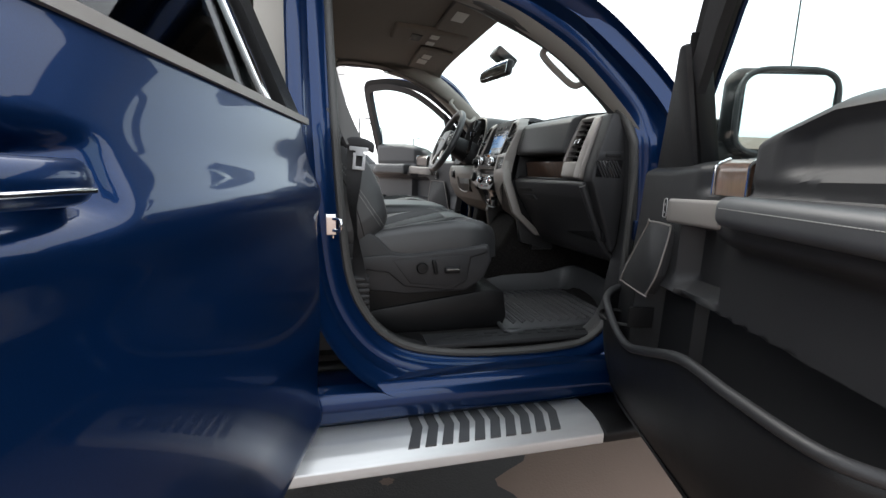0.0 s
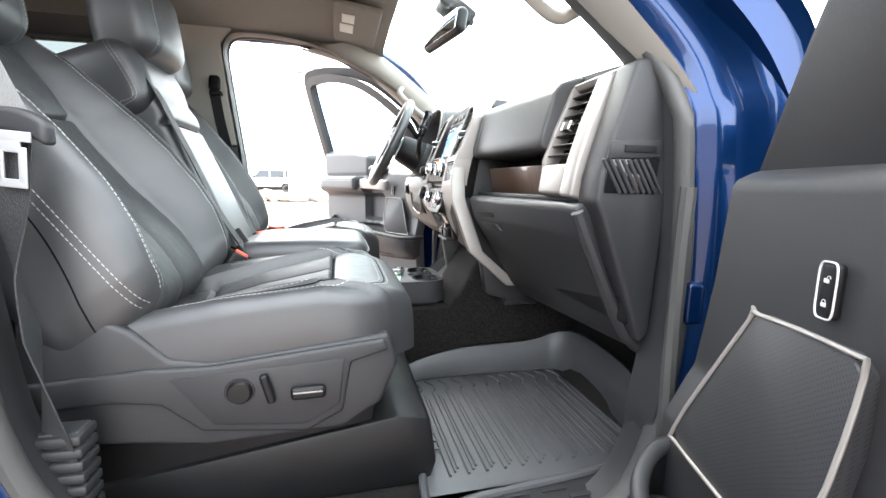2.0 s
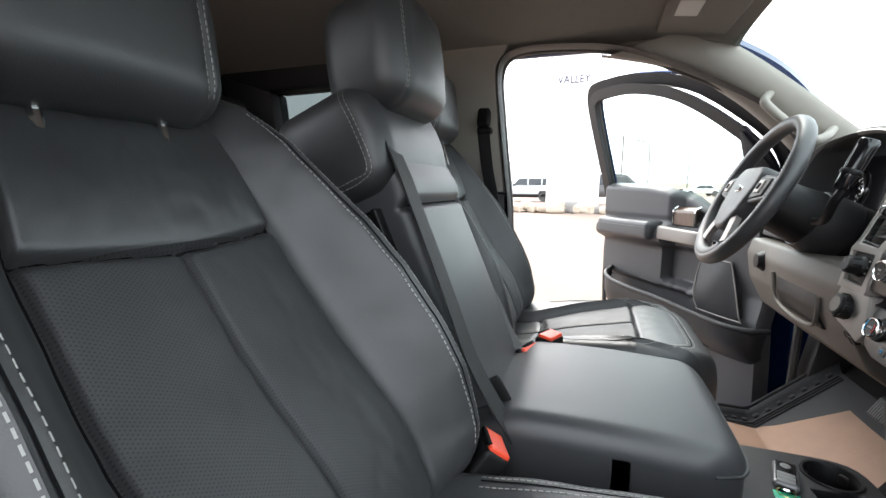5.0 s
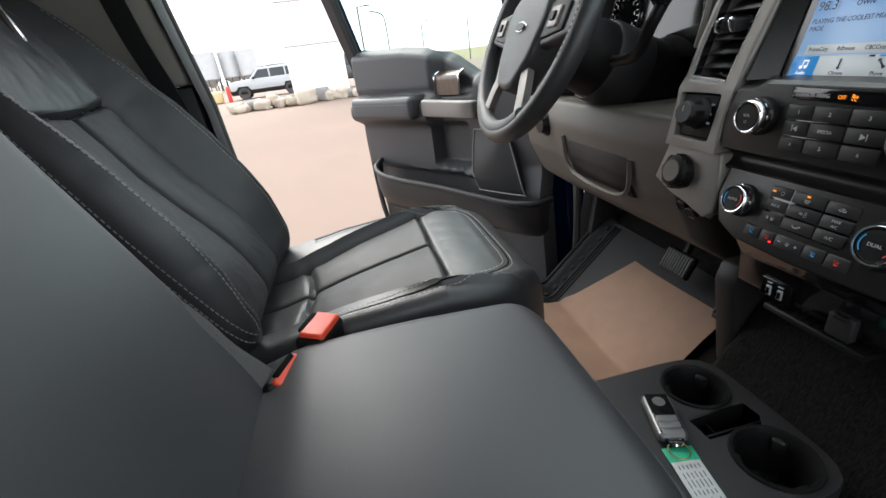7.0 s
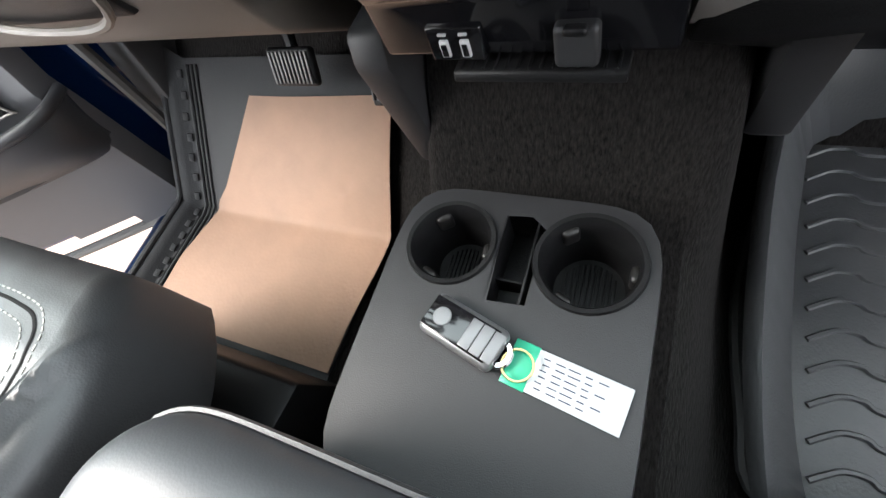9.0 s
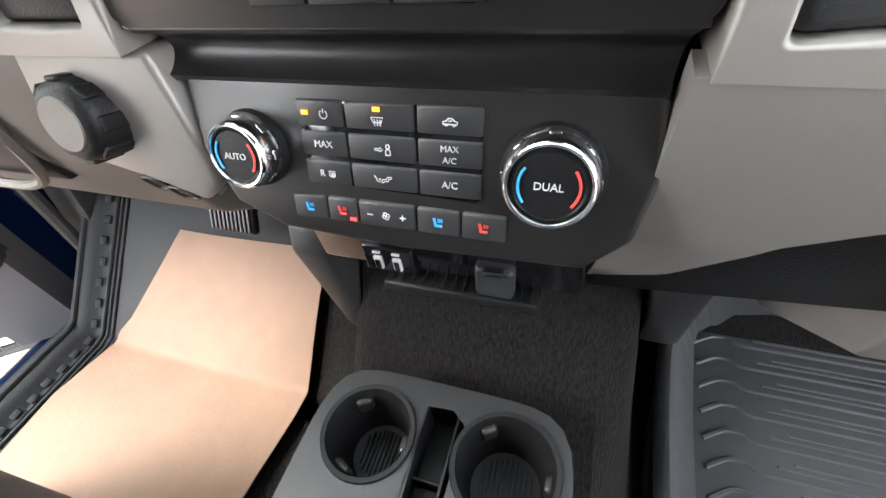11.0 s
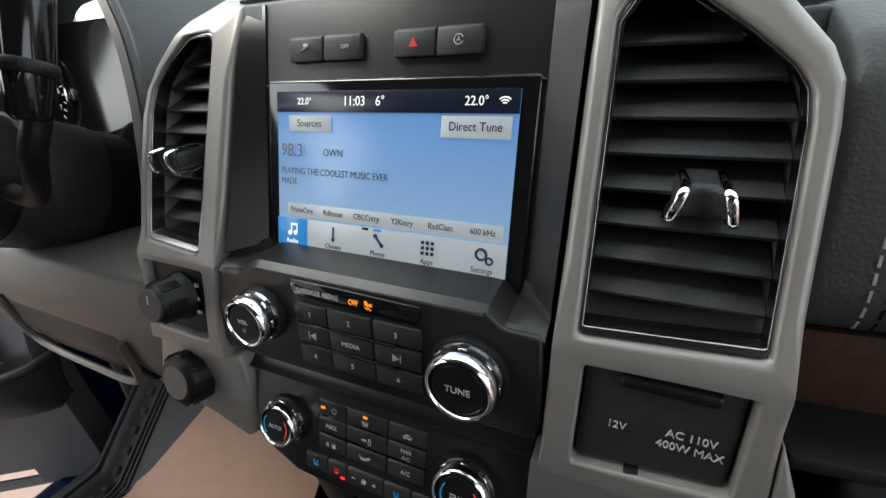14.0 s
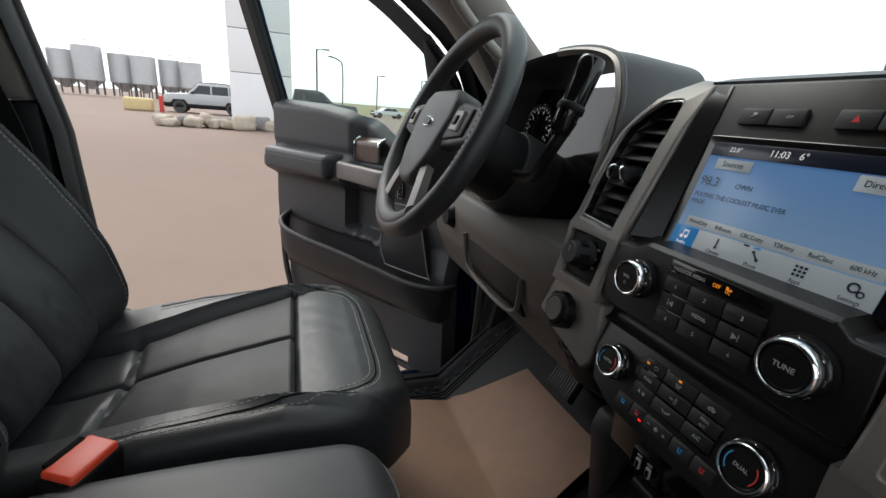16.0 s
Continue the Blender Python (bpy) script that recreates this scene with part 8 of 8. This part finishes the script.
hb = part("airbag_cover", moved(prism(hub, -0.03, 0.022, "z", 0.012, 3), WM), GREY, wheel, "grey airbag cover")
part("badge", moved((lambda V, F: (V * (1, 0.45, 1), F))(*lathe([(0, 0.0262), (0.019, 0.026), (0.021, 0.024), (0.021, 0.02)], Matrix.Identity(4), 28)), WM), CHROME, hb, "plain oval badge")
part("badge_face", moved((lambda V, F: (V * (1, 0.4, 1), F))(*lathe([(0, 0.027), (0.018, 0.0268)], Matrix.Identity(4), 28)), WM), PLASTIC, hb)
for q in (-1, 1):
    sp = part("spoke", moved(prism([(q * 0.06, 0.045), (q * 0.172, 0.035), (q * 0.176, -0.015), (q * 0.06, -0.035)], -0.012, 0.012, "z", 0.006, 3), WM), GREY, wheel)
    part("switch_plate", moved(prism([(q * 0.085, 0.035), (q * 0.15, 0.03), (q * 0.15, -0.012), (q * 0.082, -0.022)], 0.008, 0.017, "z", 0.004), WM), DARK, sp)
    part("switch_pad", moved(rbox((0.032, 0.032, 0.006), 0.003, (q * 0.118, 0.008, 0.018)), WM), SILVER, sp)
    part("switch_key", moved(rbox((0.014, 0.014, 0.005), 0.002, (q * 0.118, 0.008, 0.022)), WM), DARK, sp)
    part("lower_spoke", moved(sweep(smooth_path([(q * 0.045, -0.06, 0.004), (q * 0.07, -0.105, 0.004), (q * 0.085, -0.155, 0.002)], 5), [(0.012, -0.008), (0.014, 0.006), (0.0, 0.011), (-0.014, 0.006), (-0.012, -0.008)], up=(0, 0, 1)), WM), SILVER, wheel, "satin silver lower spoke")
part("rim_insert", moved(tube([(0.176 * math.cos(a), 0.176 * math.sin(a), 0.005) for a in np.linspace(-2.2, -0.94, 24)], 0.0155, 12, up=(0, 0, 1)), WM), GREY, wheel, "grey lower rim insert")
col = thing("steering_column", (0.72, 0.466, 1.36), "black plastic steering column shroud with stalks", "steering column")
part("shroud", moved(lathe([(0.055, 0), (0.062, 0.03), (0.07, 0.12), (0.078, 0.26), (0.05, 0.28)], basis(W_C - W_N * 0.04, (0, -1, 0), W_U, -W_N), 28), lambda V: V), DARK, col)
part("shroud_band", lathe([(0.0712, 0.1), (0.0735, 0.105), (0.0755, 0.17), (0.073, 0.175)], basis(W_C - W_N * 0.04, (0, -1, 0), W_U, -W_N), 28), PLASTIC, col)
part("gear_lever", tube(smooth_path([(0.69, 0.38, 1.35), (0.675, 0.3, 1.36), (0.672, 0.262, 1.4), (0.69, 0.252, 1.44)], 6), 0.009, 10), DARK, col, "black column gear lever")
gm = basis((0.676, 0.253, 1.425), (0, -1, 0), (-0.94, 0, 0.35), (0.35, 0, 0.94))
part("lever_grip", lathe([(0.009, -0.005), (0.0135, 0.0), (0.0155, 0.03), (0.0165, 0.08), (0.0165, 0.092), (0.0145, 0.096)], gm, 24), GLOSS, col, "glossy black lever grip with a flat cap")
part("lever_collar", lathe([(0.0165, 0.026), (0.0178, 0.028), (0.0178, 0.034), (0.0168, 0.036)], gm, 24, False), DARK, col)
part("lever_cap", lathe([(0, 0.0965), (0.013, 0.0962), (0.0145, 0.094)], gm, 24), PLASTIC, col)
part("turn_stalk", tube(smooth_path([(0.66, 0.53, 1.37), (0.64, 0.6, 1.375), (0.625, 0.66, 1.38)], 5), 0.009, 10), DARK, col)

# ---- footwells ----
mat_out = [(0.515, -0.26), (0.6, -0.235), (0.75, -0.225), (0.9, -0.25), (1.07, -0.29), (1.08, -0.5), (1.04, -0.66), (0.93, -0.73), (0.8, -0.75), (0.6, -0.765), (0.505, -0.77), (0.515, -0.6), (0.5, -0.42)]
pm = thing("floor_mat", (0.75, -0.5, 0.66), "black ribbed rubber floor mat in the passenger footwell", "floor mat", "floor mats")
part("mat_base", prism(mat_out, 0.664, 0.676, "z", 0.003), RUBBER, pm)
part("mat_rim", tube(smooth_path([(x, y, 0.678) for x, y in mat_out], 5, True), 0.008, 8, True), RUBBER, pm)
part("mat_lip", skin([smooth_path([(0.5, -0.3, 0.679), (0.58, -0.285, 0.68), (0.7, -0.28, 0.68), (0.9, -0.29, 0.68), (1.0, -0.32, 0.685), (1.01, -0.5, 0.685), (0.99, -0.65, 0.685)], 4), smooth_path([(0.49, -0.262, 0.69), (0.58, -0.243, 0.722), (0.72, -0.234, 0.745), (0.92, -0.245, 0.755), (1.05, -0.28, 0.79), (1.06, -0.5, 0.79), (1.03, -0.67, 0.77)], 4), smooth_path([(0.488, -0.25, 0.684), (0.58, -0.228, 0.716), (0.72, -0.217, 0.74), (0.92, -0.228, 0.75), (1.06, -0.265, 0.79), (1.07, -0.5, 0.79), (1.04, -0.68, 0.77)], 4)], False, False, False), RUBBER, pm).modifiers.new("thickness", "SOLIDIFY").thickness = 0.006
for k in range(13):
    xx = 0.56 + 0.038 * k
    part("mat_rib", moved(join(tube(smooth_path([(xx, -0.7, 0), (xx, -0.42, 0), (xx, -0.36, 0), (xx + 0.008, -0.345, 0), (xx + 0.008, -0.325, 0), (xx, -0.31, 0), (xx - 0.01, -0.295, 0)], 4), 0.0035, 6), tube([(xx + 0.012, -0.69, 0), (xx + 0.012, -0.38, 0)], 0.0025, 6), tube([(xx + 0.02, -0.68, 0), (xx + 0.02, -0.4, 0)], 0.0025, 6)), lambda V: V + (0, 0, 0.6775)), RUBBER, pm)
for k in range(4):
    part("mat_badge", rbox((0.03, 0.006, 0.004), 0.001, (0.545, -0.52 - 0.03 * k, 0.678)), RUBBER, pm, "raised plain bar")
dm = thing("floor_mat", (0.7, 0.5, 0.66), "black rubber floor mat in the driver footwell", "floor mat", "floor mats")


def toe(x):
    return max(0.0, x - 0.735) * 0.95


def mat_pt(x, y):
    side = np.clip((y - 0.742) / 0.03, 0, 1)
    return (x, y, 0.672 + toe(x) + 0.028 * side * side * (3 - 2 * side))


# same rubber as the passenger mat, coloured darker for the shaded footwell
part("mat_base", sheet(mat_pt, np.linspace(0.47, 0.95, 30), np.linspace(0.292, 0.785, 60), 0.008), RUBBER_SHADED, dm)
part("mat_rim", tube([(x, 0.783, 0.702 + toe(x)) for x in np.linspace(0.47, 0.95, 24)], 0.006, 8), RUBBER_SHADED, dm)
for yy, rr in ((0.732, 0.0035), (0.72, 0.0025), (0.708, 0.0025)):
    part("mat_rib", tube([(x, yy, 0.675 + toe(x)) for x in np.linspace(0.48, 0.94, 24)], rr, 6), RUBBER_SHADED, dm)
for k in range(16):
    xx = 0.49 + 0.029 * k
    part("mat_block", moved(rbox((0.016, 0.011, 0.005), 0.002, (0, 0, 0), 1), pose(xx, 0.7465 + 0.004 * (k % 2), 0.681 + toe(xx), 30, -43 if xx > 0.735 else 0, 0)), RUBBER_SHADED, dm)


def paper_pt(s, t):
    x = 0.5 + 0.4 * s
    y0 = 0.291 - 0.02 * s + 0.003 * math.sin(9 * s)
    y1 = float(np.interp(s, [0, 0.3, 0.62, 0.68, 1], [0.71, 0.715, 0.685, 0.66, 0.575]))
    y = y0 + (y1 - y0) * t
    dent = 0.005 * math.exp(-(((x - 0.787) / 0.02) ** 2 + ((y - 0.367) / 0.02) ** 2)) * math.sin(140 * x) * math.cos(120 * y)
    return (x, y, 0.683 + toe(x) + 0.006 * math.sin(7 * x + 3 * y) * math.sin(9 * y) + dent)


solo("paper_floor_cover", sheet(paper_pt, np.linspace(0, 1, 60), np.linspace(0, 1, 60), 0.001), PAPER, "brown embossed paper cover laid over the driver floor mat", "paper mat")
part("toe_board", sheet(lambda x, y: (x, y, 0.66 + toe(x)), np.linspace(0.7, 1.15, 16), np.linspace(0.2, 0.8, 10), 0.02), CARPET, cab)
for yy, w, h, xx, zz, nm in ((0.405, 0.085, 0.055, 0.885, 0.91, "brake"), (0.28, 0.05, 0.12, 0.92, 0.88, "accelerator")):
    pd = thing(nm + "_pedal", (xx, yy, zz), "black rubber faced " + nm + " pedal", "pedal", "pedals")
    mm = basis((xx, yy, zz), (0, -1, 0), (0.45, 0, 0.89), (-0.89, 0, 0.45))
    part("pad", moved(rbox((w, h, 0.014), 0.006), mm), DARK, pd)
    part("pad_rib", moved(join(*[rbox((0.004, h * 0.82, 0.004), 0.001, (q, 0, 0.008), 1) for q in np.linspace(-w * 0.4, w * 0.4, int(w / 0.008))]), mm), RUBBER, pd)
    part("arm", tube([(xx + 0.01, yy, zz), (xx + 0.06, yy, zz + 0.12), (xx + 0.1, yy, zz + 0.3)], 0.009, 8), DARK, pd)

# ---- console tray ----
tray = thing("cup_holder_console", (0.57, 0, 0.86), "black plastic floor console with two round cup holders", "cup holder")


hole_c = ((0.633, 0.06, 0.0395), (0.635, -0.062, 0.042))


def tray_outline(n=64):
    pts = []
    for a in np.linspace(0, 2 * PI, n, endpoint=False):
        c, s = math.cos(a), math.sin(a)
        e = 6.0
        k = (abs(c) ** e + abs(s) ** e) ** (-1 / e)
        pts.append((0.555 + 0.137 * k * c, 0.0 + 0.116 * k * s))
    return pts


def with_holes():
    bm = bmesh.new()
    loops = [tray_outline()] + [[(x + r * math.cos(a), y + r * math.sin(a)) for a in np.linspace(0, 2 * PI, 36, endpoint=False)] for x, y, r in hole_c] + [[(0.585, 0.012), (0.668, 0.016), (0.67, -0.008), (0.587, -0.02)]]
    es = []
    for lp in loops:
        vs = [bm.verts.new((x, y, 0.93)) for x, y in lp]
        es += [bm.edges.new((vs[k], vs[(k + 1) % len(vs)])) for k in range(len(vs))]
    bmesh.ops.triangle_fill(bm, edges=es, use_beauty=True)
    keep = []
    for f in list(bm.faces):
        c = f.calc_center_median()
        inside = any((c.x - x) ** 2 + (c.y - y) ** 2 < (r * 0.98) ** 2 for x, y, r in hole_c) or (0.586 < c.x < 0.669 and -0.0195 < c.y < 0.0155)
        if inside:
            keep.append(f)
    bmesh.ops.delete(bm, geom=keep, context="FACES_ONLY")
    bm.verts.index_update()
    V = arr([v.co for v in bm.verts])
    F = [tuple(v.index for v in f.verts) for f in bm.faces]
    bm.free()
    return V, F


part("top_plate", with_holes(), PLASTIC, tray, "flat black console top")
o = tray_outline()
part("side_wall", skin([[(x, y, 0.93) for x, y in o], [(0.555 + (x - 0.555) * 1.012, y * 1.012, 0.922) for x, y in o], [(0.555 + (x - 0.555) * 1.02, y * 1.02, 0.86) for x, y in o]], True, False, False), PLASTIC, tray)
part("slot", join(rbox((0.084, 0.002, 0.05), 0.0005, (0.627, 0.015, 0.905), 1), rbox((0.084, 0.002, 0.05), 0.0005, (0.627, -0.015, 0.905), 1), rbox((0.084, 0.034, 0.004), 0.001, (0.627, 0, 0.89), 1), rbox((0.003, 0.03, 0.03), 0.001, (0.612, 0, 0.9), 1)), DARK, tray)
for x, y, r in hole_c:
    cup = part("cup_well", lathe([(r + 0.004, 0.9305), (r + 0.003, 0.9335), (r - 0.001, 0.933), (r - 0.004, 0.926), (r - 0.005, 0.9), (r - 0.008, 0.872), (r - 0.01, 0.868), (0, 0.868)], Matrix.Translation((x, y, 0)), 40, False), DARK, tray, "black ribbed cup well")
    part("cup_ribs", join(*[rbox((2 * math.sqrt(max(1e-6, (r - 0.016) ** 2 - q * q)), 0.0025, 0.003), 0.0008, (x, y + q, 0.87), 1) for q in np.linspace(-(r - 0.02), r - 0.02, 10)]), DARK, cup)
    for a in (0.6, 2.7, 4.7):
        part("cup_grip", moved(rbox((0.008, 0.016, 0.02), 0.004), pose(x + (r - 0.006) * math.cos(a), y + (r - 0.006) * math.sin(a), 0.915, 0, 0, math.degrees(a))), SATIN, cup)
part("pedestal", rbox((0.24, 0.2, 0.04), 0.01, (0.55, 0, 0.842)), DARK, tray)
# key and tag
fob = thing("key_fob", (0.553, 0.02, 0.931), "dark key fob with silver buttons lying on the console", "key fob")
fm = basis((0.553, 0.02, 0.9385), (-0.3, -0.954, 0), (0.954, -0.3, 0), (0, 0, 1))
part("body", moved(rbox((0.07, 0.036, 0.014), 0.006, (0, 0, 0), 3), fm), FOBGREY, fob)
part("face", moved(rbox((0.062, 0.028, 0.003), 0.001, (-0.002, 0, 0.007), 2), fm), GLOSS, fob, "dark fob face")
for k in range(4):
    part("fob_button", moved(rbox((0.0096, 0.025, 0.002), 0.0008, (0.002 + 0.0105 * (k - 0.3), 0, 0.0088), 2) if k else lathe([(0, 0.0015), (0.0075, 0.001), (0.008, 0)], pose(-0.019, 0, 0.0085), 20), fm), FOBGREY, fob)
part("loop", moved(tube([(0.036 + 0.006 * math.cos(a), 0.009 * math.sin(a), 0.0) for a in np.linspace(0, 2 * PI, 14, endpoint=False)], 0.003, 6, True, up=(0, 0, 1)), fm), CHROME, fob)
part("key_ring", moved(tube([(0.05 + 0.012 * math.cos(a), 0.012 * math.sin(a), 0.0) for a in np.linspace(0, 2 * PI, 20, endpoint=False)], 0.001, 6, True, up=(0, 0, 1)), fm), mat("brass", (0.6, 0.45, 0.2), 0.3, metal=1.0), fob)
tg = thing("key_tag", (0.54, -0.06, 0.933), "white paper key tag with a green edge and handwriting", "key tag")
tm = basis((0.534, -0.064, 0.932), (-0.17, -0.985, 0), (0.985, -0.17, 0), (0, 0, 1))
part("card", moved(rbox((0.085, 0.034, 0.0016), 0.0006, (0, 0, 0), 1), tm), mat("grey_white_card", (0.42, 0.44, 0.45), 0.6, var=0.1, vscale=40), tg)
part("green_end", moved(rbox((0.02, 0.036, 0.0022), 0.0008, (-0.036, 0, 0), 1), tm), mat("green_tag_plastic", (0.02, 0.35, 0.2), 0.4), tg, "green plastic end")
part("handwriting", moved(join(*[rbox((0.0052 + 0.002 * ((k * 7 + r * 3) % 3), 0.0009, 0.0004), 0.0001, (-0.019 + 0.0105 * k + 0.001 * (r % 2), 0.0115 - 0.0046 * r, 0.001), 1) for r in range(6) for k in range(5 - r % 2)]), tm), NAVY, tg, "plain dark bars of writing")

# ---- overhead ----
vis = thing("sun_visor", (0.4, 0.38, 1.84), "grey cloth sun visor with a white warning label", "sun visor", "sun visors")
vs = moved(rbox((0.17, 0.4, 0.02), 0.009, (0, 0, 0), 3, (4, 8, 1)), pose(0.44, 0.36, 1.838, 0, 7, 0))
part("panel", vs, HEADLINER, vis)
part("label", moved(rbox((0.05, 0.09, 0.002), 0.0005, (-0.035, 0.02, -0.0112), 1), pose(0.44, 0.36, 1.838, 0, 7, 0)), LABELW, vis, "white warning label")
part("label", moved(rbox((0.045, 0.08, 0.002), 0.0005, (-0.03, -0.085, -0.0112), 1), pose(0.44, 0.36, 1.838, 0, 7, 0)), LABELW, vis, "white warning label")
vis2 = thing("sun_visor", (0.4, -0.38, 1.84), "grey cloth sun visor with a white warning label", "sun visor", "sun visors")
part("panel", moved(rbox((0.17, 0.4, 0.02), 0.009, (0, 0, 0), 3, (4, 8, 1)), pose(0.44, -0.36, 1.838, 0, 7, 0)), HEADLINER, vis2)
part("label", moved(rbox((0.05, 0.1, 0.002), 0.0005, (-0.03, 0.0, -0.0112), 1), pose(0.44, -0.36, 1.838, 0, 7, 0)), LABELW, vis2, "white warning label")
oc = thing("overhead_console", (0.35, 0, 1.87), "grey overhead console with map lamps", "overhead console")
part("shell", moved(rbox((0.34, 0.2, 0.035), 0.015, (0, 0, 0), 3), pose(0.36, 0, 1.858, 0, 5, 0)), HEADLINER, oc)
for q in (-1, 1):
    part("map_lamp", moved(rbox((0.04, 0.05, 0.006), 0.003, (0.02, q * 0.05, -0.0185)), pose(0.36, 0, 1.858, 0, 5, 0)), LABELW, oc)
part("switch_group", moved(rbox((0.05, 0.09, 0.006), 0.003, (-0.06, 0, -0.0185)), pose(0.36, 0, 1.858, 0, 5, 0)), DARK, oc)
rv = thing("rear_view_mirror", (0.72, 0.0, 1.72), "black interior mirror on a windscreen stalk", "mirror")
part("housing", moved(rbox((0.035, 0.26, 0.075), 0.016, (0, 0, 0), 3), pose(0.705, 0.0, 1.725, 0, 10, 12)), DARK, rv)
part("glass", moved(rbox((0.003, 0.235, 0.06), 0.001, (-0.018, 0, 0), 1), pose(0.705, 0.0, 1.725, 0, 10, 12)), MIRROR, rv)
part("stalk", tube([(0.72, 0.0, 1.74), (0.76, 0.0, 1.775), (0.8, 0.0, 1.76)], 0.01, 8), DARK, rv)
part("sensor_cover", moved(rbox((0.12, 0.09, 0.05), 0.012), pose(0.74, 0.0, 1.79, 0, 33, 0)), DARK, rv)
for side, zz in ((-1, 0), (1, 0)):
    gh = thing("grab_handle", (0.8, side * 0.6, 1.6), "beige grab handle on the windscreen pillar", "grab handle", "grab handles")
    pth = smooth_path([(0.83, side * 0.69, 1.59), (0.8, side * 0.65, 1.563), (0.765, side * 0.637, 1.555), (0.7, side * 0.63, 1.6), (0.655, side * 0.625, 1.64), (0.645, side * 0.63, 1.66), (0.67, side * 0.66, 1.69)], 6)
    part("grip", tube(pth, 0.012, 10), BEIGE, gh)
hook = thing("coat_hook", (-0.3, 0.6, 1.8), "small grey coat hook on the roof trim", "hook")
part("hook", rbox((0.03, 0.02, 0.03), 0.008, (-0.3, 0.6, 1.8)), HEADLINER, hook)
